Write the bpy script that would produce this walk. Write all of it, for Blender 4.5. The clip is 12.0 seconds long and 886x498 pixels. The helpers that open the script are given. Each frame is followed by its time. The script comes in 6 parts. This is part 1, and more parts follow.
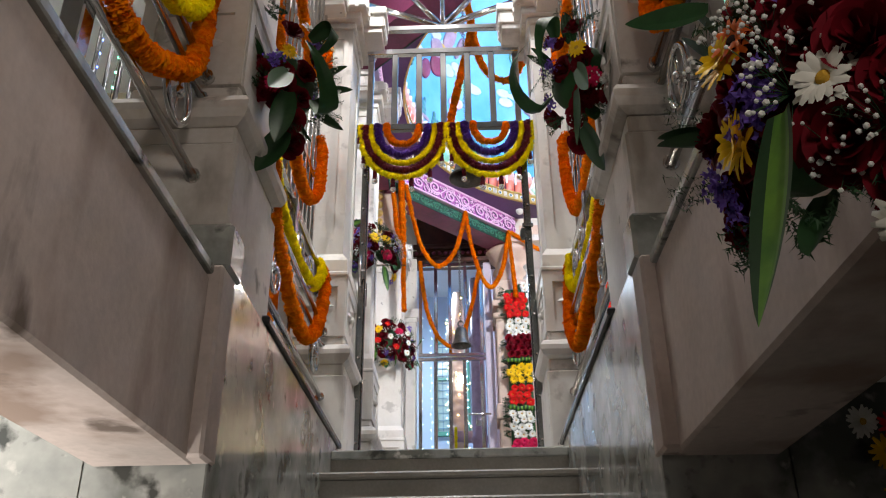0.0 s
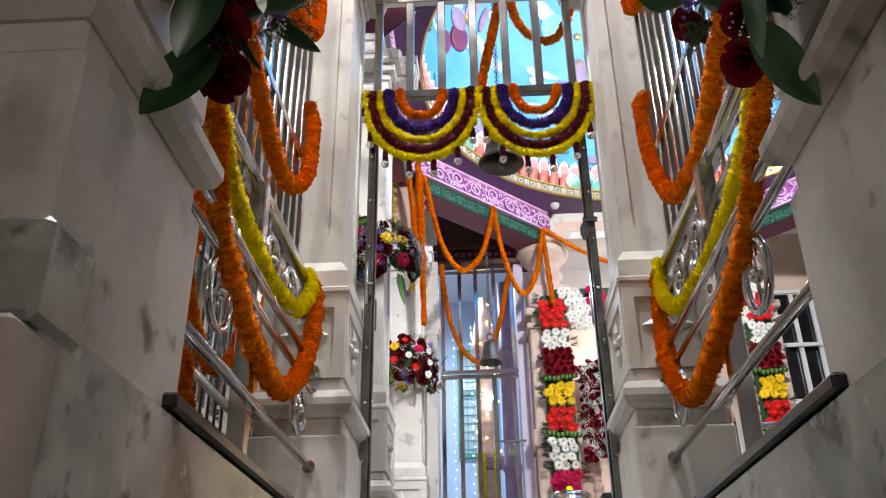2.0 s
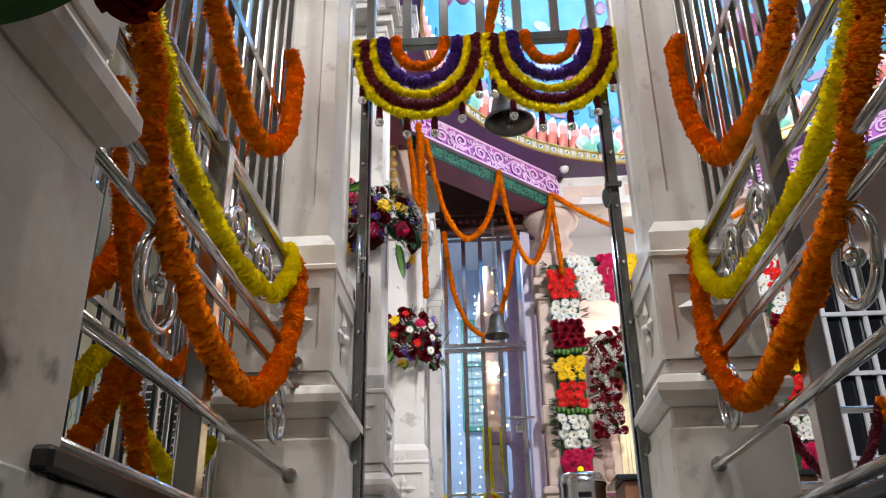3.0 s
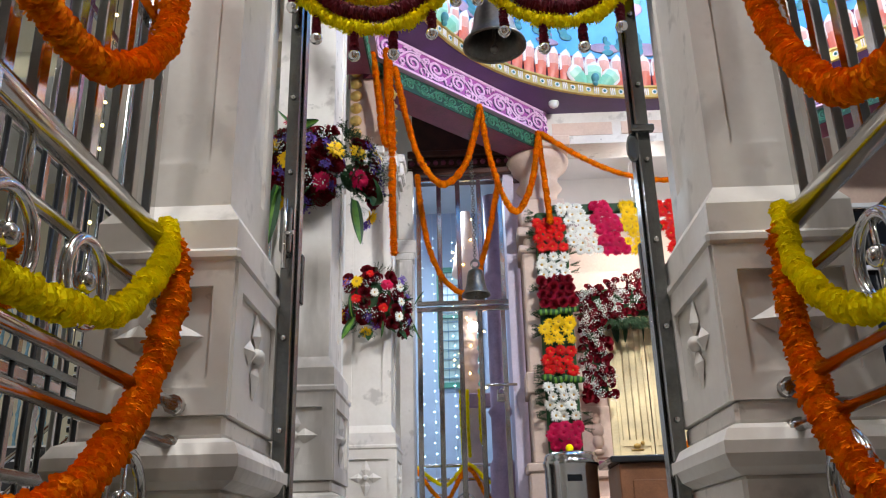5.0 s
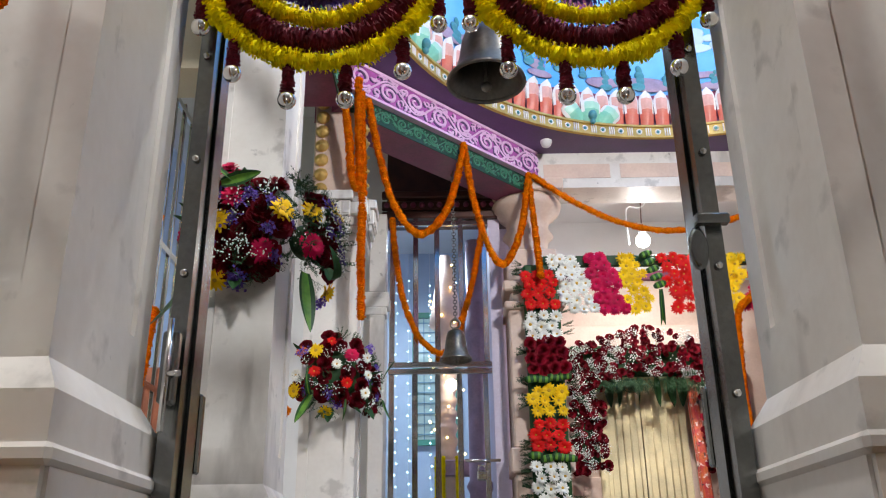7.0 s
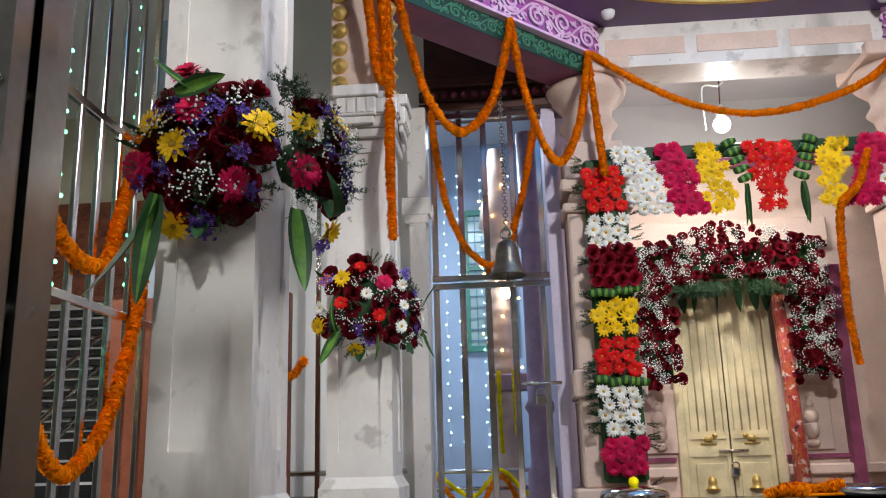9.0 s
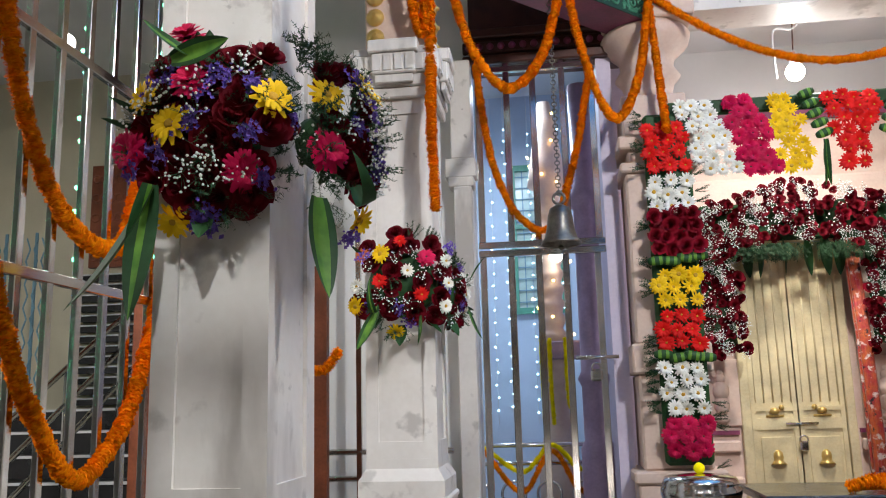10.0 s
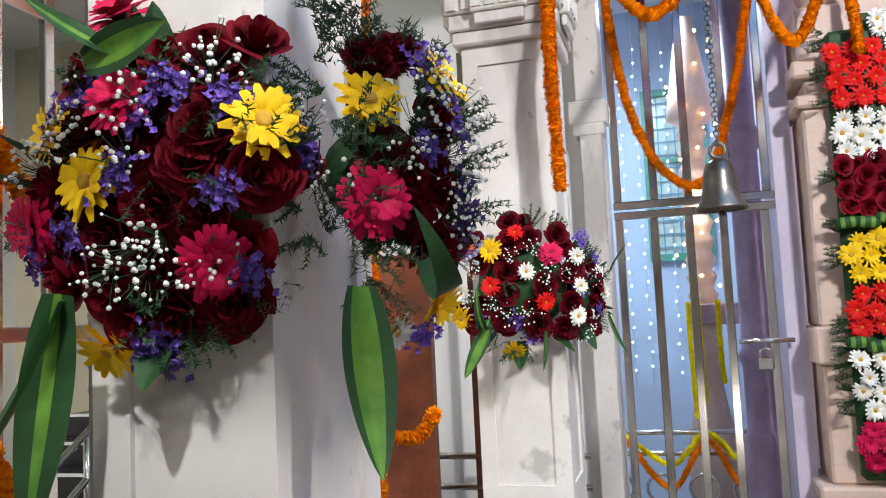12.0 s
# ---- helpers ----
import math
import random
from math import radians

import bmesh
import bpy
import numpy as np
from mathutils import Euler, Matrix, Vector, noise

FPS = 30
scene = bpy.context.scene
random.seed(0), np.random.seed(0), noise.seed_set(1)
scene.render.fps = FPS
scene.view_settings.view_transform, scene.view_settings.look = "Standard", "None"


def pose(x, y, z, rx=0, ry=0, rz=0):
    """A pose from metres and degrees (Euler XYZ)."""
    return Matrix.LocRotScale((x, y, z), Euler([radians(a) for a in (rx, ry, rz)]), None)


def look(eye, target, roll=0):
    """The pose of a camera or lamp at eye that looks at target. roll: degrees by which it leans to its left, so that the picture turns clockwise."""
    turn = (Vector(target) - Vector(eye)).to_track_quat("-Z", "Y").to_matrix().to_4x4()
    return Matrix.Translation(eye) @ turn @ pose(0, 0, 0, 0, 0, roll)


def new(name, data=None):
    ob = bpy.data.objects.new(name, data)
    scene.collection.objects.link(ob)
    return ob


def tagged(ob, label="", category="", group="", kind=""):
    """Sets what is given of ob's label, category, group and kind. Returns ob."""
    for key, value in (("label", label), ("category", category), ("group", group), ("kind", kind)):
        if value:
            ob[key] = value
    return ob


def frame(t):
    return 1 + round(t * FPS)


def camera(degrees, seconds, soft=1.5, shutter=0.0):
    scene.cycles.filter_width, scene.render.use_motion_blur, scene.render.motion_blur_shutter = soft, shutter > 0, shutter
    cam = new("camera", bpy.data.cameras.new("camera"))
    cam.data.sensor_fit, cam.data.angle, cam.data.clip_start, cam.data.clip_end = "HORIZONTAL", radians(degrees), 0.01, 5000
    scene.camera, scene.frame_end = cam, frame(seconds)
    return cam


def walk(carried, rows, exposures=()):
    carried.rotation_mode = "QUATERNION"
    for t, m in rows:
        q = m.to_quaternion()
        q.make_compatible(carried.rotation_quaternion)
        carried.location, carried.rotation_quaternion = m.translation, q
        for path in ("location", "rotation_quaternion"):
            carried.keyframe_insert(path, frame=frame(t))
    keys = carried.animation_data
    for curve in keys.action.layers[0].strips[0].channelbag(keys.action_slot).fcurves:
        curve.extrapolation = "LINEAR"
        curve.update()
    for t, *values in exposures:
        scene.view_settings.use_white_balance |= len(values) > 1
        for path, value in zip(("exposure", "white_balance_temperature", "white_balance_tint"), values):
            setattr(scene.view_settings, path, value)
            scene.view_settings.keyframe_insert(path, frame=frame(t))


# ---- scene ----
cam = camera(55.5, 12.0, soft=1.1)
METRES, EYE, TILT, LEAN, TURN = 5.6, -0.93, 0.0, 0.0, 1.5
ROWS = [
    (0.0, 0.0, 0.0, 0.0, 0.33, 27.07, 0.65),
    (0.5, -0.0055, 0.0665, 0.0258, 0.5, 28.54, 0.74),
    (1.0, -0.0089, 0.1223, 0.0537, 1.11, 29.0, 0.58),
    (1.5, -0.0185, 0.1651, 0.0844, 1.18, 28.03, 1.18),
    (2.0, -0.0135, 0.1986, 0.1064, 1.69, 27.01, 0.76),
    (2.5, -0.0127, 0.2306, 0.1228, 1.82, 26.14, 0.78),
    (3.0, -0.0149, 0.2697, 0.1466, 1.99, 24.62, 0.92),
    (5.0, -0.0098, 0.4143, 0.2324, 0.55, 20.07, 1.29),
    (5.5, -0.0139, 0.4441, 0.2615, -0.67, 22.47, 1.41),
    (6.0, -0.0077, 0.4721, 0.2774, -1.11, 24.52, 1.38),
    (6.5, -0.003, 0.5028, 0.2991, -1.09, 23.8, 0.86),
    (7.0, -0.0065, 0.5328, 0.3187, -1.18, 21.67, 0.75),
    (9.0, 0.0047, 0.6557, 0.3869, 3.0, 13.76, 1.58),
    (9.5, 0.0095, 0.6825, 0.411, 4.67, 12.04, 1.16),
    (10.0, 0.0006, 0.7142, 0.4201, 6.11, 10.3, 1.43),
    (10.5, -0.0032, 0.745, 0.4428, 7.37, 8.58, 2.22),
    (11.0, 0.0012, 0.7787, 0.4697, 10.54, 8.18, 2.17),
    (11.5, -0.0041, 0.8078, 0.4764, 13.44, 7.2, 2.02),
    (12.0, -0.0156, 0.8521, 0.492, 14.61, 4.9, 2.69),
]
walk(cam, [(t, pose(0, 0, EYE, TILT, LEAN, TURN) @ pose(METRES * x, METRES * y, METRES * z, 90 + pitch, roll, yaw)) for t, x, y, z, yaw, pitch, roll in ROWS],
     ((0, 0.25), (1, 0.35), (2, 0.25), (3.5, 0.1), (5, -0.05), (6, -0.1), (7, -0.25), (9, -0.35), (10, -0.2), (11, 0.0), (12, 0.25)))

# ---- world and lights ----
world = bpy.data.worlds.new("night")
scene.world = world
world.use_nodes = True
wbg = world.node_tree.nodes["Background"]
wbg.inputs["Color"].default_value = (0.55, 0.65, 0.9, 1)
wbg.inputs["Strength"].default_value = 0.12


def unseen_light(place, target, size, power, colour=(1, 0.96, 0.9), spread=180):
    """An area light without a fitting: an unseen lamp or added fill."""
    data = bpy.data.lights.new("area_light", "AREA")
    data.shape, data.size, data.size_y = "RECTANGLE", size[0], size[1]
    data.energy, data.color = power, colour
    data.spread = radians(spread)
    ob = new("lamp_or_fill", data)
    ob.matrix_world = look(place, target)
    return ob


# Unseen lobby and side hall lamps, placed by the shadows they throw.
unseen_light((-0.2, 3.4, 4.35), (-0.6, 5.2, 1.0), (0.1, 0.1), 42, (0.98, 0.99, 1.0), 120)
unseen_light((-2.2, 2.8, 3.9), (-0.6, 4.0, 1.2), (0.6, 0.2), 13, (1, 0.96, 0.9), 110)
unseen_light((2.2, 2.8, 4.0), (0.5, 4.0, 1.2), (0.6, 0.2), 11, (1, 0.96, 0.9), 110)
# Unseen hall light, strengthened to brighten the columns and brass door.
unseen_light((1.55, 5.2, 3.95), (1.3, 9.6, 1.2), (0.25, 0.2), 140, (0.99, 0.98, 0.97))
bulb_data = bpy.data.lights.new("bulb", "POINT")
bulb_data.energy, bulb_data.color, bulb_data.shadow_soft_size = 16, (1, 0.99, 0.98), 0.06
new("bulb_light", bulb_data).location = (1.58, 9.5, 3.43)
# Added to help the bulb light the brass door.
unseen_light((1.6, 9.0, 3.6), (1.6, 10.4, 0.9), (0.15, 0.12), 26, (1, 0.95, 0.9), 115)
# Stand-ins for the unseen lamps of the blue room and left hall.
unseen_light((-0.6, 10.6, 3.9), (-0.4, 10.8, 0), (0.5, 0.5), 60, (0.66, 0.82, 1))
unseen_light((-3.4, 6.6, 3.4), (-3.4, 7.6, 0), (1.2, 0.3), 90, (1, 0.96, 0.9))
# Added uplight for the dome mural, no fitting here.
unseen_light((1.55, 6.6, 4.05), (1.55, 6.6, 7), (1.2, 1.2), 75, (0.98, 0.98, 1))
# Added uplight to brighten the lower ceiling and pier.
unseen_light((-1.5, 0.9, -2.2), (-1.9, 1.7, -0.3), (0.5, 0.5), 28, (1, 0.95, 0.88), 90)
# Fill near the stair foot, no lamp there, for the beam faces.
unseen_light((0.4, -1.0, 0.1), (-0.65, 0.3, -0.2), (0.4, 0.4), 10, (1, 0.9, 0.8), 150)
# Added light aimed back down the stairwell to lift both beams.
unseen_light((-0.05, 2.6, 4.3), (-0.05, 1.0, -0.4), (0.3, 0.2), 24, (1, 0.93, 0.86), 100)

# ---- materials ----
def material(name, colour, rough=0.6, metal=0.0, vary=0.12, scale=6.0, fine=60.0, bump=0.1, second=None, coat=0.0, per_object=0.0, stain=None, island=0.0, sheen=0.0, spec=0.5):
    """Principled surface with broad stains, fine grain and relief."""
    m = bpy.data.materials.new(name)
    m.use_nodes = True
    nt = m.node_tree
    n, link = nt.nodes, nt.links.new
    b = n["Principled BSDF"]
    b.inputs["Roughness"].default_value, b.inputs["Metallic"].default_value = rough, metal
    b.inputs["Coat Weight"].default_value = coat
    b.inputs["Sheen Weight"].default_value = sheen
    b.inputs["Specular IOR Level"].default_value = spec
    co = n.new("ShaderNodeTexCoord")
    big, small = n.new("ShaderNodeTexNoise"), n.new("ShaderNodeTexNoise")
    big.inputs["Scale"].default_value, small.inputs["Scale"].default_value = scale, fine
    big.inputs["Detail"].default_value, small.inputs["Detail"].default_value = 6, 3
    link(co.outputs["Object"], big.inputs["Vector"]), link(co.outputs["Object"], small.inputs["Vector"])
    ramp = n.new("ShaderNodeValToRGB")
    dark = second or tuple(c * (1 - 2.2 * vary) for c in colour)
    ramp.color_ramp.elements[0].position, ramp.color_ramp.elements[1].position = 0.32, 0.68
    ramp.color_ramp.elements[0].color, ramp.color_ramp.elements[1].color = (*dark, 1), (*colour, 1)
    link(big.outputs["Fac"], ramp.inputs["Fac"])
    hsv = n.new("ShaderNodeHueSaturation")
    mix = n.new("ShaderNodeMix")
    mix.data_type, mix.blend_type = "RGBA", "OVERLAY"
    mix.inputs["Factor"].default_value = min(1, vary * 1.6)
    link(ramp.outputs["Color"], mix.inputs["A"]), link(small.outputs["Fac"], mix.inputs["B"])
    out = mix.outputs["Result"]
    for stain in (stain or ()) if stain and isinstance(stain[0][0], tuple) else ((stain,) if stain else ()):
        s = n.new("ShaderNodeTexNoise")
        s.inputs["Scale"].default_value, s.inputs["Detail"].default_value = stain[1], 8
        mp = n.new("ShaderNodeMapping")
        mp.inputs["Scale"].default_value = (1, 1, stain[3] if len(stain) > 3 else 1)
        link(co.outputs["Object"], mp.inputs["Vector"]), link(mp.outputs["Vector"], s.inputs["Vector"])
        sr = n.new("ShaderNodeMapRange")
        sr.inputs["From Min"].default_value, sr.inputs["From Max"].default_value = stain[2], stain[2] + 0.09
        link(s.outputs["Fac"], sr.inputs["Value"])
        sm = n.new("ShaderNodeMix")
        sm.data_type = "RGBA"
        sm.inputs["B"].default_value = (*stain[0], 1)
        link(sr.outputs["Result"], sm.inputs["Factor"]), link(out, sm.inputs["A"])
        out = sm.outputs["Result"]
    if per_object or island:
        src = n.new("ShaderNodeObjectInfo").outputs["Random"] if per_object else n.new("ShaderNodeNewGeometry").outputs["Random Per Island"]
        r = n.new("ShaderNodeMapRange")
        r.inputs["To Min"].default_value, r.inputs["To Max"].default_value = 1 - (per_object or island), 1 + (per_object or island)
        link(src, r.inputs["Value"]), link(r.outputs["Result"], hsv.inputs["Value"])
        link(out, hsv.inputs["Color"])
        out = hsv.outputs["Color"]
    link(out, b.inputs["Base Color"])
    if bump:
        bp = n.new("ShaderNodeBump")
        bp.inputs["Strength"].default_value, bp.inputs["Distance"].default_value = bump, 0.004
        link(small.outputs["Fac"], bp.inputs["Height"]), link(bp.outputs["Normal"], b.inputs["Normal"])
    rr = n.new("ShaderNodeMapRange")
    rr.inputs["To Min"].default_value, rr.inputs["To Max"].default_value = max(0.03, rough - 0.12), min(1, rough + 0.12)
    link(big.outputs["Fac"], rr.inputs["Value"]), link(rr.outputs["Result"], b.inputs["Roughness"])
    return m


def glow(name, colour, strength):
    m = bpy.data.materials.new(name)
    m.use_nodes = True
    b = m.node_tree.nodes["Principled BSDF"]
    b.inputs["Base Color"].default_value = (*colour, 1)
    b.inputs["Emission Color"].default_value = (*colour, 1)
    b.inputs["Emission Strength"].default_value = strength
    return m


PAINT = material("cream_paint", (0.78, 0.75, 0.71), 0.45, vary=0.06, scale=2.5, fine=40, bump=0.06, second=(0.64, 0.6, 0.56), stain=(((0.46, 0.43, 0.4), 3.2, 0.55, 0.3), ((0.5, 0.47, 0.44), 9, 0.6), ((0.18, 0.16, 0.15), 17, 0.7)))
OLDPAINT = material("grimy_cream_paint", (0.7, 0.665, 0.62), 0.5, vary=0.1, scale=2.2, fine=45, bump=0.1, second=(0.5, 0.46, 0.42), stain=(((0.3, 0.26, 0.22), 3.4, 0.55, 0.4), ((0.1, 0.085, 0.075), 7, 0.64)))
PLASTER = material("pink_plaster", (0.58, 0.48, 0.44), 0.75, vary=0.1, scale=3, fine=50, bump=0.15, second=(0.42, 0.36, 0.33), stain=(((0.3, 0.22, 0.18), 2.2, 0.56, 0.35), ((0.16, 0.12, 0.1), 5.0, 0.62, 0.35)))
MARBLE = material("veined_grey_marble", (0.5, 0.5, 0.47), 0.22, vary=0.12, scale=5, fine=24, bump=0.03, second=(0.24, 0.26, 0.25), coat=0.3, stain=(((0.16, 0.17, 0.15), 3.5, 0.52), ((0.05, 0.055, 0.05), 9, 0.57), ((0.62, 0.61, 0.57), 14, 0.63)))
GRANITE = material("black_granite", (0.03, 0.03, 0.032), 0.2, vary=0.2, fine=200, bump=0.02)
STEP = material("step_stone", (0.3, 0.28, 0.25), 0.35, vary=0.12, scale=5, fine=80, bump=0.06)
STEEL = material("stainless_steel", (0.68, 0.67, 0.65), 0.13, 1.0, vary=0.06, scale=4, fine=120, bump=0.02)
DULL_STEEL = material("galvanised_steel", (0.24, 0.25, 0.245), 0.22, 1.0, vary=0.14, scale=9, fine=90, bump=0.05)
PINKSTONE = material("peach_stone", (0.7, 0.53, 0.44), 0.6, vary=0.08, scale=4, fine=50, bump=0.1)
WHITE = material("white_paint", (0.8, 0.8, 0.8), 0.5, vary=0.04, scale=2, fine=30, bump=0.04)
LILAC = material("lilac_paint", (0.6, 0.54, 0.68), 0.5, vary=0.08, scale=3, fine=40, bump=0.05)
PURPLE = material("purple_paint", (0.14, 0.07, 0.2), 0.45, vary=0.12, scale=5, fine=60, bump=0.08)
PINKCARVE = material("pink_lilac_carving", (0.48, 0.12, 0.45), 0.4, vary=0.12, scale=6, fine=50, bump=0.05, second=(0.36, 0.08, 0.35))
PINKLIGHT = material("pale_pink_scrollwork", (0.85, 0.56, 0.82), 0.4, vary=0.06, scale=8, bump=0.03)
GREENCARVE = material("dark_green_carving", (0.012, 0.06, 0.04), 0.4, vary=0.15, scale=6, bump=0.05)
GREENLIGHT = material("green_scrollwork", (0.07, 0.26, 0.16), 0.4, vary=0.1, bump=0.03)
GOLDPAINT = material("gold_paint", (0.72, 0.5, 0.16), 0.32, 0.6, vary=0.12, scale=9, bump=0.06)
BRASS = material("embossed_brass", (0.82, 0.7, 0.42), 0.42, 0.35, vary=0.12, scale=7, fine=70, bump=0.12)
BRONZE = material("bronze_bell", (0.23, 0.21, 0.18), 0.35, 0.85, vary=0.2, scale=8, fine=60, bump=0.06)
DARKWOOD = material("dark_carved_wood", (0.09, 0.03, 0.022), 0.42, vary=0.2, scale=9, fine=90, bump=0.15)
WOOD = material("brown_wood", (0.22, 0.09, 0.04), 0.4, vary=0.18, scale=6, fine=90, bump=0.08)
SKY = material("sky_blue_mural", (0.08, 0.36, 0.8), 0.5, vary=0.06, scale=1.6, fine=14, bump=0.02, second=(0.2, 0.52, 0.88))
CLOUD = material("pale_cloud_paint", (0.55, 0.7, 0.9), 0.5, vary=0.08, scale=5, bump=0.02)
LOTUSRED = material("coral_lotus_paint", (0.68, 0.1, 0.06), 0.4, vary=0.12, scale=8, bump=0.04, second=(0.62, 0.2, 0.14))
LOTUSWHITE = material("white_lotus_paint", (0.85, 0.8, 0.78), 0.4, vary=0.05, bump=0.02)
MINT = material("mint_green_paint", (0.25, 0.62, 0.45), 0.4, vary=0.1, scale=9, bump=0.03)
TEAL = material("teal_paint", (0.08, 0.3, 0.36), 0.45, vary=0.15, scale=9, bump=0.03)
MAUVE = material("mauve_paint", (0.42, 0.3, 0.42), 0.45, vary=0.12, scale=9, bump=0.03)
MAROONPAINT = material("maroon_paint", (0.26, 0.05, 0.12), 0.45, vary=0.15, scale=7, bump=0.08)
ORANGE = material("orange_marigold", (0.95, 0.34, 0.003), 0.9, vary=0.08, scale=60, fine=260, bump=0.5, second=(0.8, 0.16, 0.0), per_object=0.14, spec=0.06)
YELLOW = material("yellow_marigold", (0.96, 0.86, 0.01), 0.9, vary=0.06, scale=60, fine=260, bump=0.5, second=(0.92, 0.72, 0.002), per_object=0.1, spec=0.06)
MAROON = material("maroon_flower", (0.2, 0.006, 0.025), 0.75, vary=0.15, scale=60, fine=260, bump=0.1, per_object=0.2)
VIOLET = material("violet_flower", (0.1, 0.025, 0.32), 0.75, vary=0.15, scale=60, fine=260, bump=0.1, per_object=0.2)
P_YELLOW = material("yellow_gerbera_petal", (0.93, 0.58, 0.004), 0.6, vary=0.06, per_object=0.1, bump=0.05, spec=0.2)
P_PINK = material("magenta_gerbera_petal", (0.62, 0.005, 0.075), 0.6, vary=0.1, per_object=0.15, bump=0.05, spec=0.2)
P_RED = material("red_gerbera_petal", (0.76, 0.008, 0.006), 0.6, vary=0.1, per_object=0.12, bump=0.05, spec=0.2)
P_WHITE = material("white_daisy_petal", (0.85, 0.84, 0.76), 0.55, vary=0.04, per_object=0.06, bump=0.05)
P_ORANGE = material("orange_gerbera_petal", (0.9, 0.18, 0.02), 0.5, vary=0.1, per_object=0.12, bump=0.05)
P_ROSE = material("dark_red_rose_petal", (0.14, 0.002, 0.009), 0.7, vary=0.1, scale=20, per_object=0.2, bump=0.05, spec=0.12)
P_CRIMSON = material("crimson_petal", (0.26, 0.004, 0.018), 0.65, vary=0.1, per_object=0.2, bump=0.05, spec=0.2)
P_STATICE = material("violet_statice", (0.18, 0.09, 0.5), 0.7, vary=0.15, scale=60, per_object=0.2, bump=0.2)
P_GYP = material("white_gypsophila", (0.85, 0.85, 0.82), 0.6, vary=0.04, bump=0.05)
P_EYE = material("flower_eye", (0.06, 0.03, 0.02), 0.8, vary=0.2, fine=300, bump=0.4)
P_EYEY = material("yellow_flower_eye", (0.75, 0.42, 0.03), 0.8, vary=0.2, fine=300, bump=0.4)
LEAF = material("dark_green_leaf", (0.02, 0.07, 0.02), 0.55, vary=0.15, scale=12, per_object=0.2, bump=0.05, spec=0.25)
LEAFLIGHT = material("lime_leaf_stripe", (0.15, 0.31, 0.035), 0.55, vary=0.14, scale=12, bump=0.05, spec=0.25, second=(0.05, 0.15, 0.02))
FERN = material("fern_green", (0.03, 0.09, 0.03), 0.7, vary=0.2, per_object=0.2, bump=0.05)
SILVER = material("silver_bauble", (0.85, 0.84, 0.82), 0.14, 1.0, vary=0.05, bump=0.03)
TERRACOTTA = material("terracotta_panel", (0.32, 0.09, 0.04), 0.5, vary=0.2, scale=7, bump=0.2)
BLACKSTONE = material("black_step_stone", (0.02, 0.02, 0.022), 0.3, vary=0.2, bump=0.03)
WHITEBAR = material("white_enamel", (0.75, 0.76, 0.78), 0.35, vary=0.05, bump=0.02)
BLUEBAR = material("blue_enamel", (0.2, 0.38, 0.5), 0.4, vary=0.1, bump=0.02)
SILK = material("red_orange_silk", (0.4, 0.015, 0.03), 0.45, vary=0.2, scale=16, bump=0.05, second=(0.55, 0.12, 0.02), sheen=0.3, stain=(((0.75, 0.6, 0.55), 22, 0.56), ((0.02, 0.01, 0.015), 26, 0.6)))
DARKVOID = material("dark_window_glass", (0.01, 0.012, 0.016), 0.12, vary=0.1, bump=0.0)
BULB = glow("lit_bulb", (1, 0.95, 0.85), 25)
WARMBEAD = glow("warm_fairy_light", (1, 0.62, 0.18), 14)
COOLBEAD = glow("cool_fairy_light", (0.45, 0.8, 1.0), 10)
GREENBEAD = glow("green_fairy_light", (0.15, 1, 0.5), 8)
BLUEBEAD = glow("blue_fairy_light", (0.1, 0.2, 1), 10)

# ---- mesh helpers ----
def finish(name, bm, mat, parent=None, label="", smooth=False):
    me = bpy.data.meshes.new(name)
    if smooth:
        for f in bm.faces:
            f.smooth = True
    bm.to_mesh(me)
    bm.free()
    for m in mat if isinstance(mat, (list, tuple)) else [mat]:
        me.materials.append(m)
    ob = new(name, me)
    if parent is not None:
        ob.parent = parent
    if label:
        tagged(ob, label)
    return ob


def part(name, bm, mat, parent, label="", smooth=False):
    return finish(name, bm, mat, parent, label, smooth)


def again(name, ob, m, parent=None):
    """Another object on the same mesh at pose m."""
    o = new(name, ob.data)
    o.matrix_basis = m
    o.parent = parent
    return o


def thing(name, label, category, group="", m=None):
    ob = new(name)
    ob.empty_display_size = 0.1
    if m is not None:
        ob.matrix_basis = m
    return tagged(ob, label, category, group)


def box(bm, x0, x1, y0, y1, z0, z1, bevel=0.0, mat=0):
    vs = [bm.verts.new((x, y, z)) for x in (x0, x1) for y in (y0, y1) for z in (z0, z1)]
    fs = [bm.faces.new([vs[i] for i in q]) for q in ((0, 1, 3, 2), (4, 6, 7, 5), (0, 4, 5, 1), (2, 3, 7, 6), (0, 2, 6, 4), (1, 5, 7, 3))]
    for f in fs:
        f.material_index = mat
    if bevel:
        es = list({e for f in fs for e in f.edges})
        r = bmesh.ops.bevel(bm, geom=es, offset=bevel, segments=1, affect="EDGES")
        for f in r["faces"]:
            f.material_index = mat
    return bm


def boxes(*rows, bevel=0.0):
    bm = bmesh.new()
    for r in rows:
        box(bm, *r[:6], bevel=bevel, mat=r[6] if len(r) > 6 else 0)
    return bm


def structure(name, bm, mat, label="", smooth=False):
    return tagged(finish(name, bm, mat, None, "", smooth), label, kind="structure")


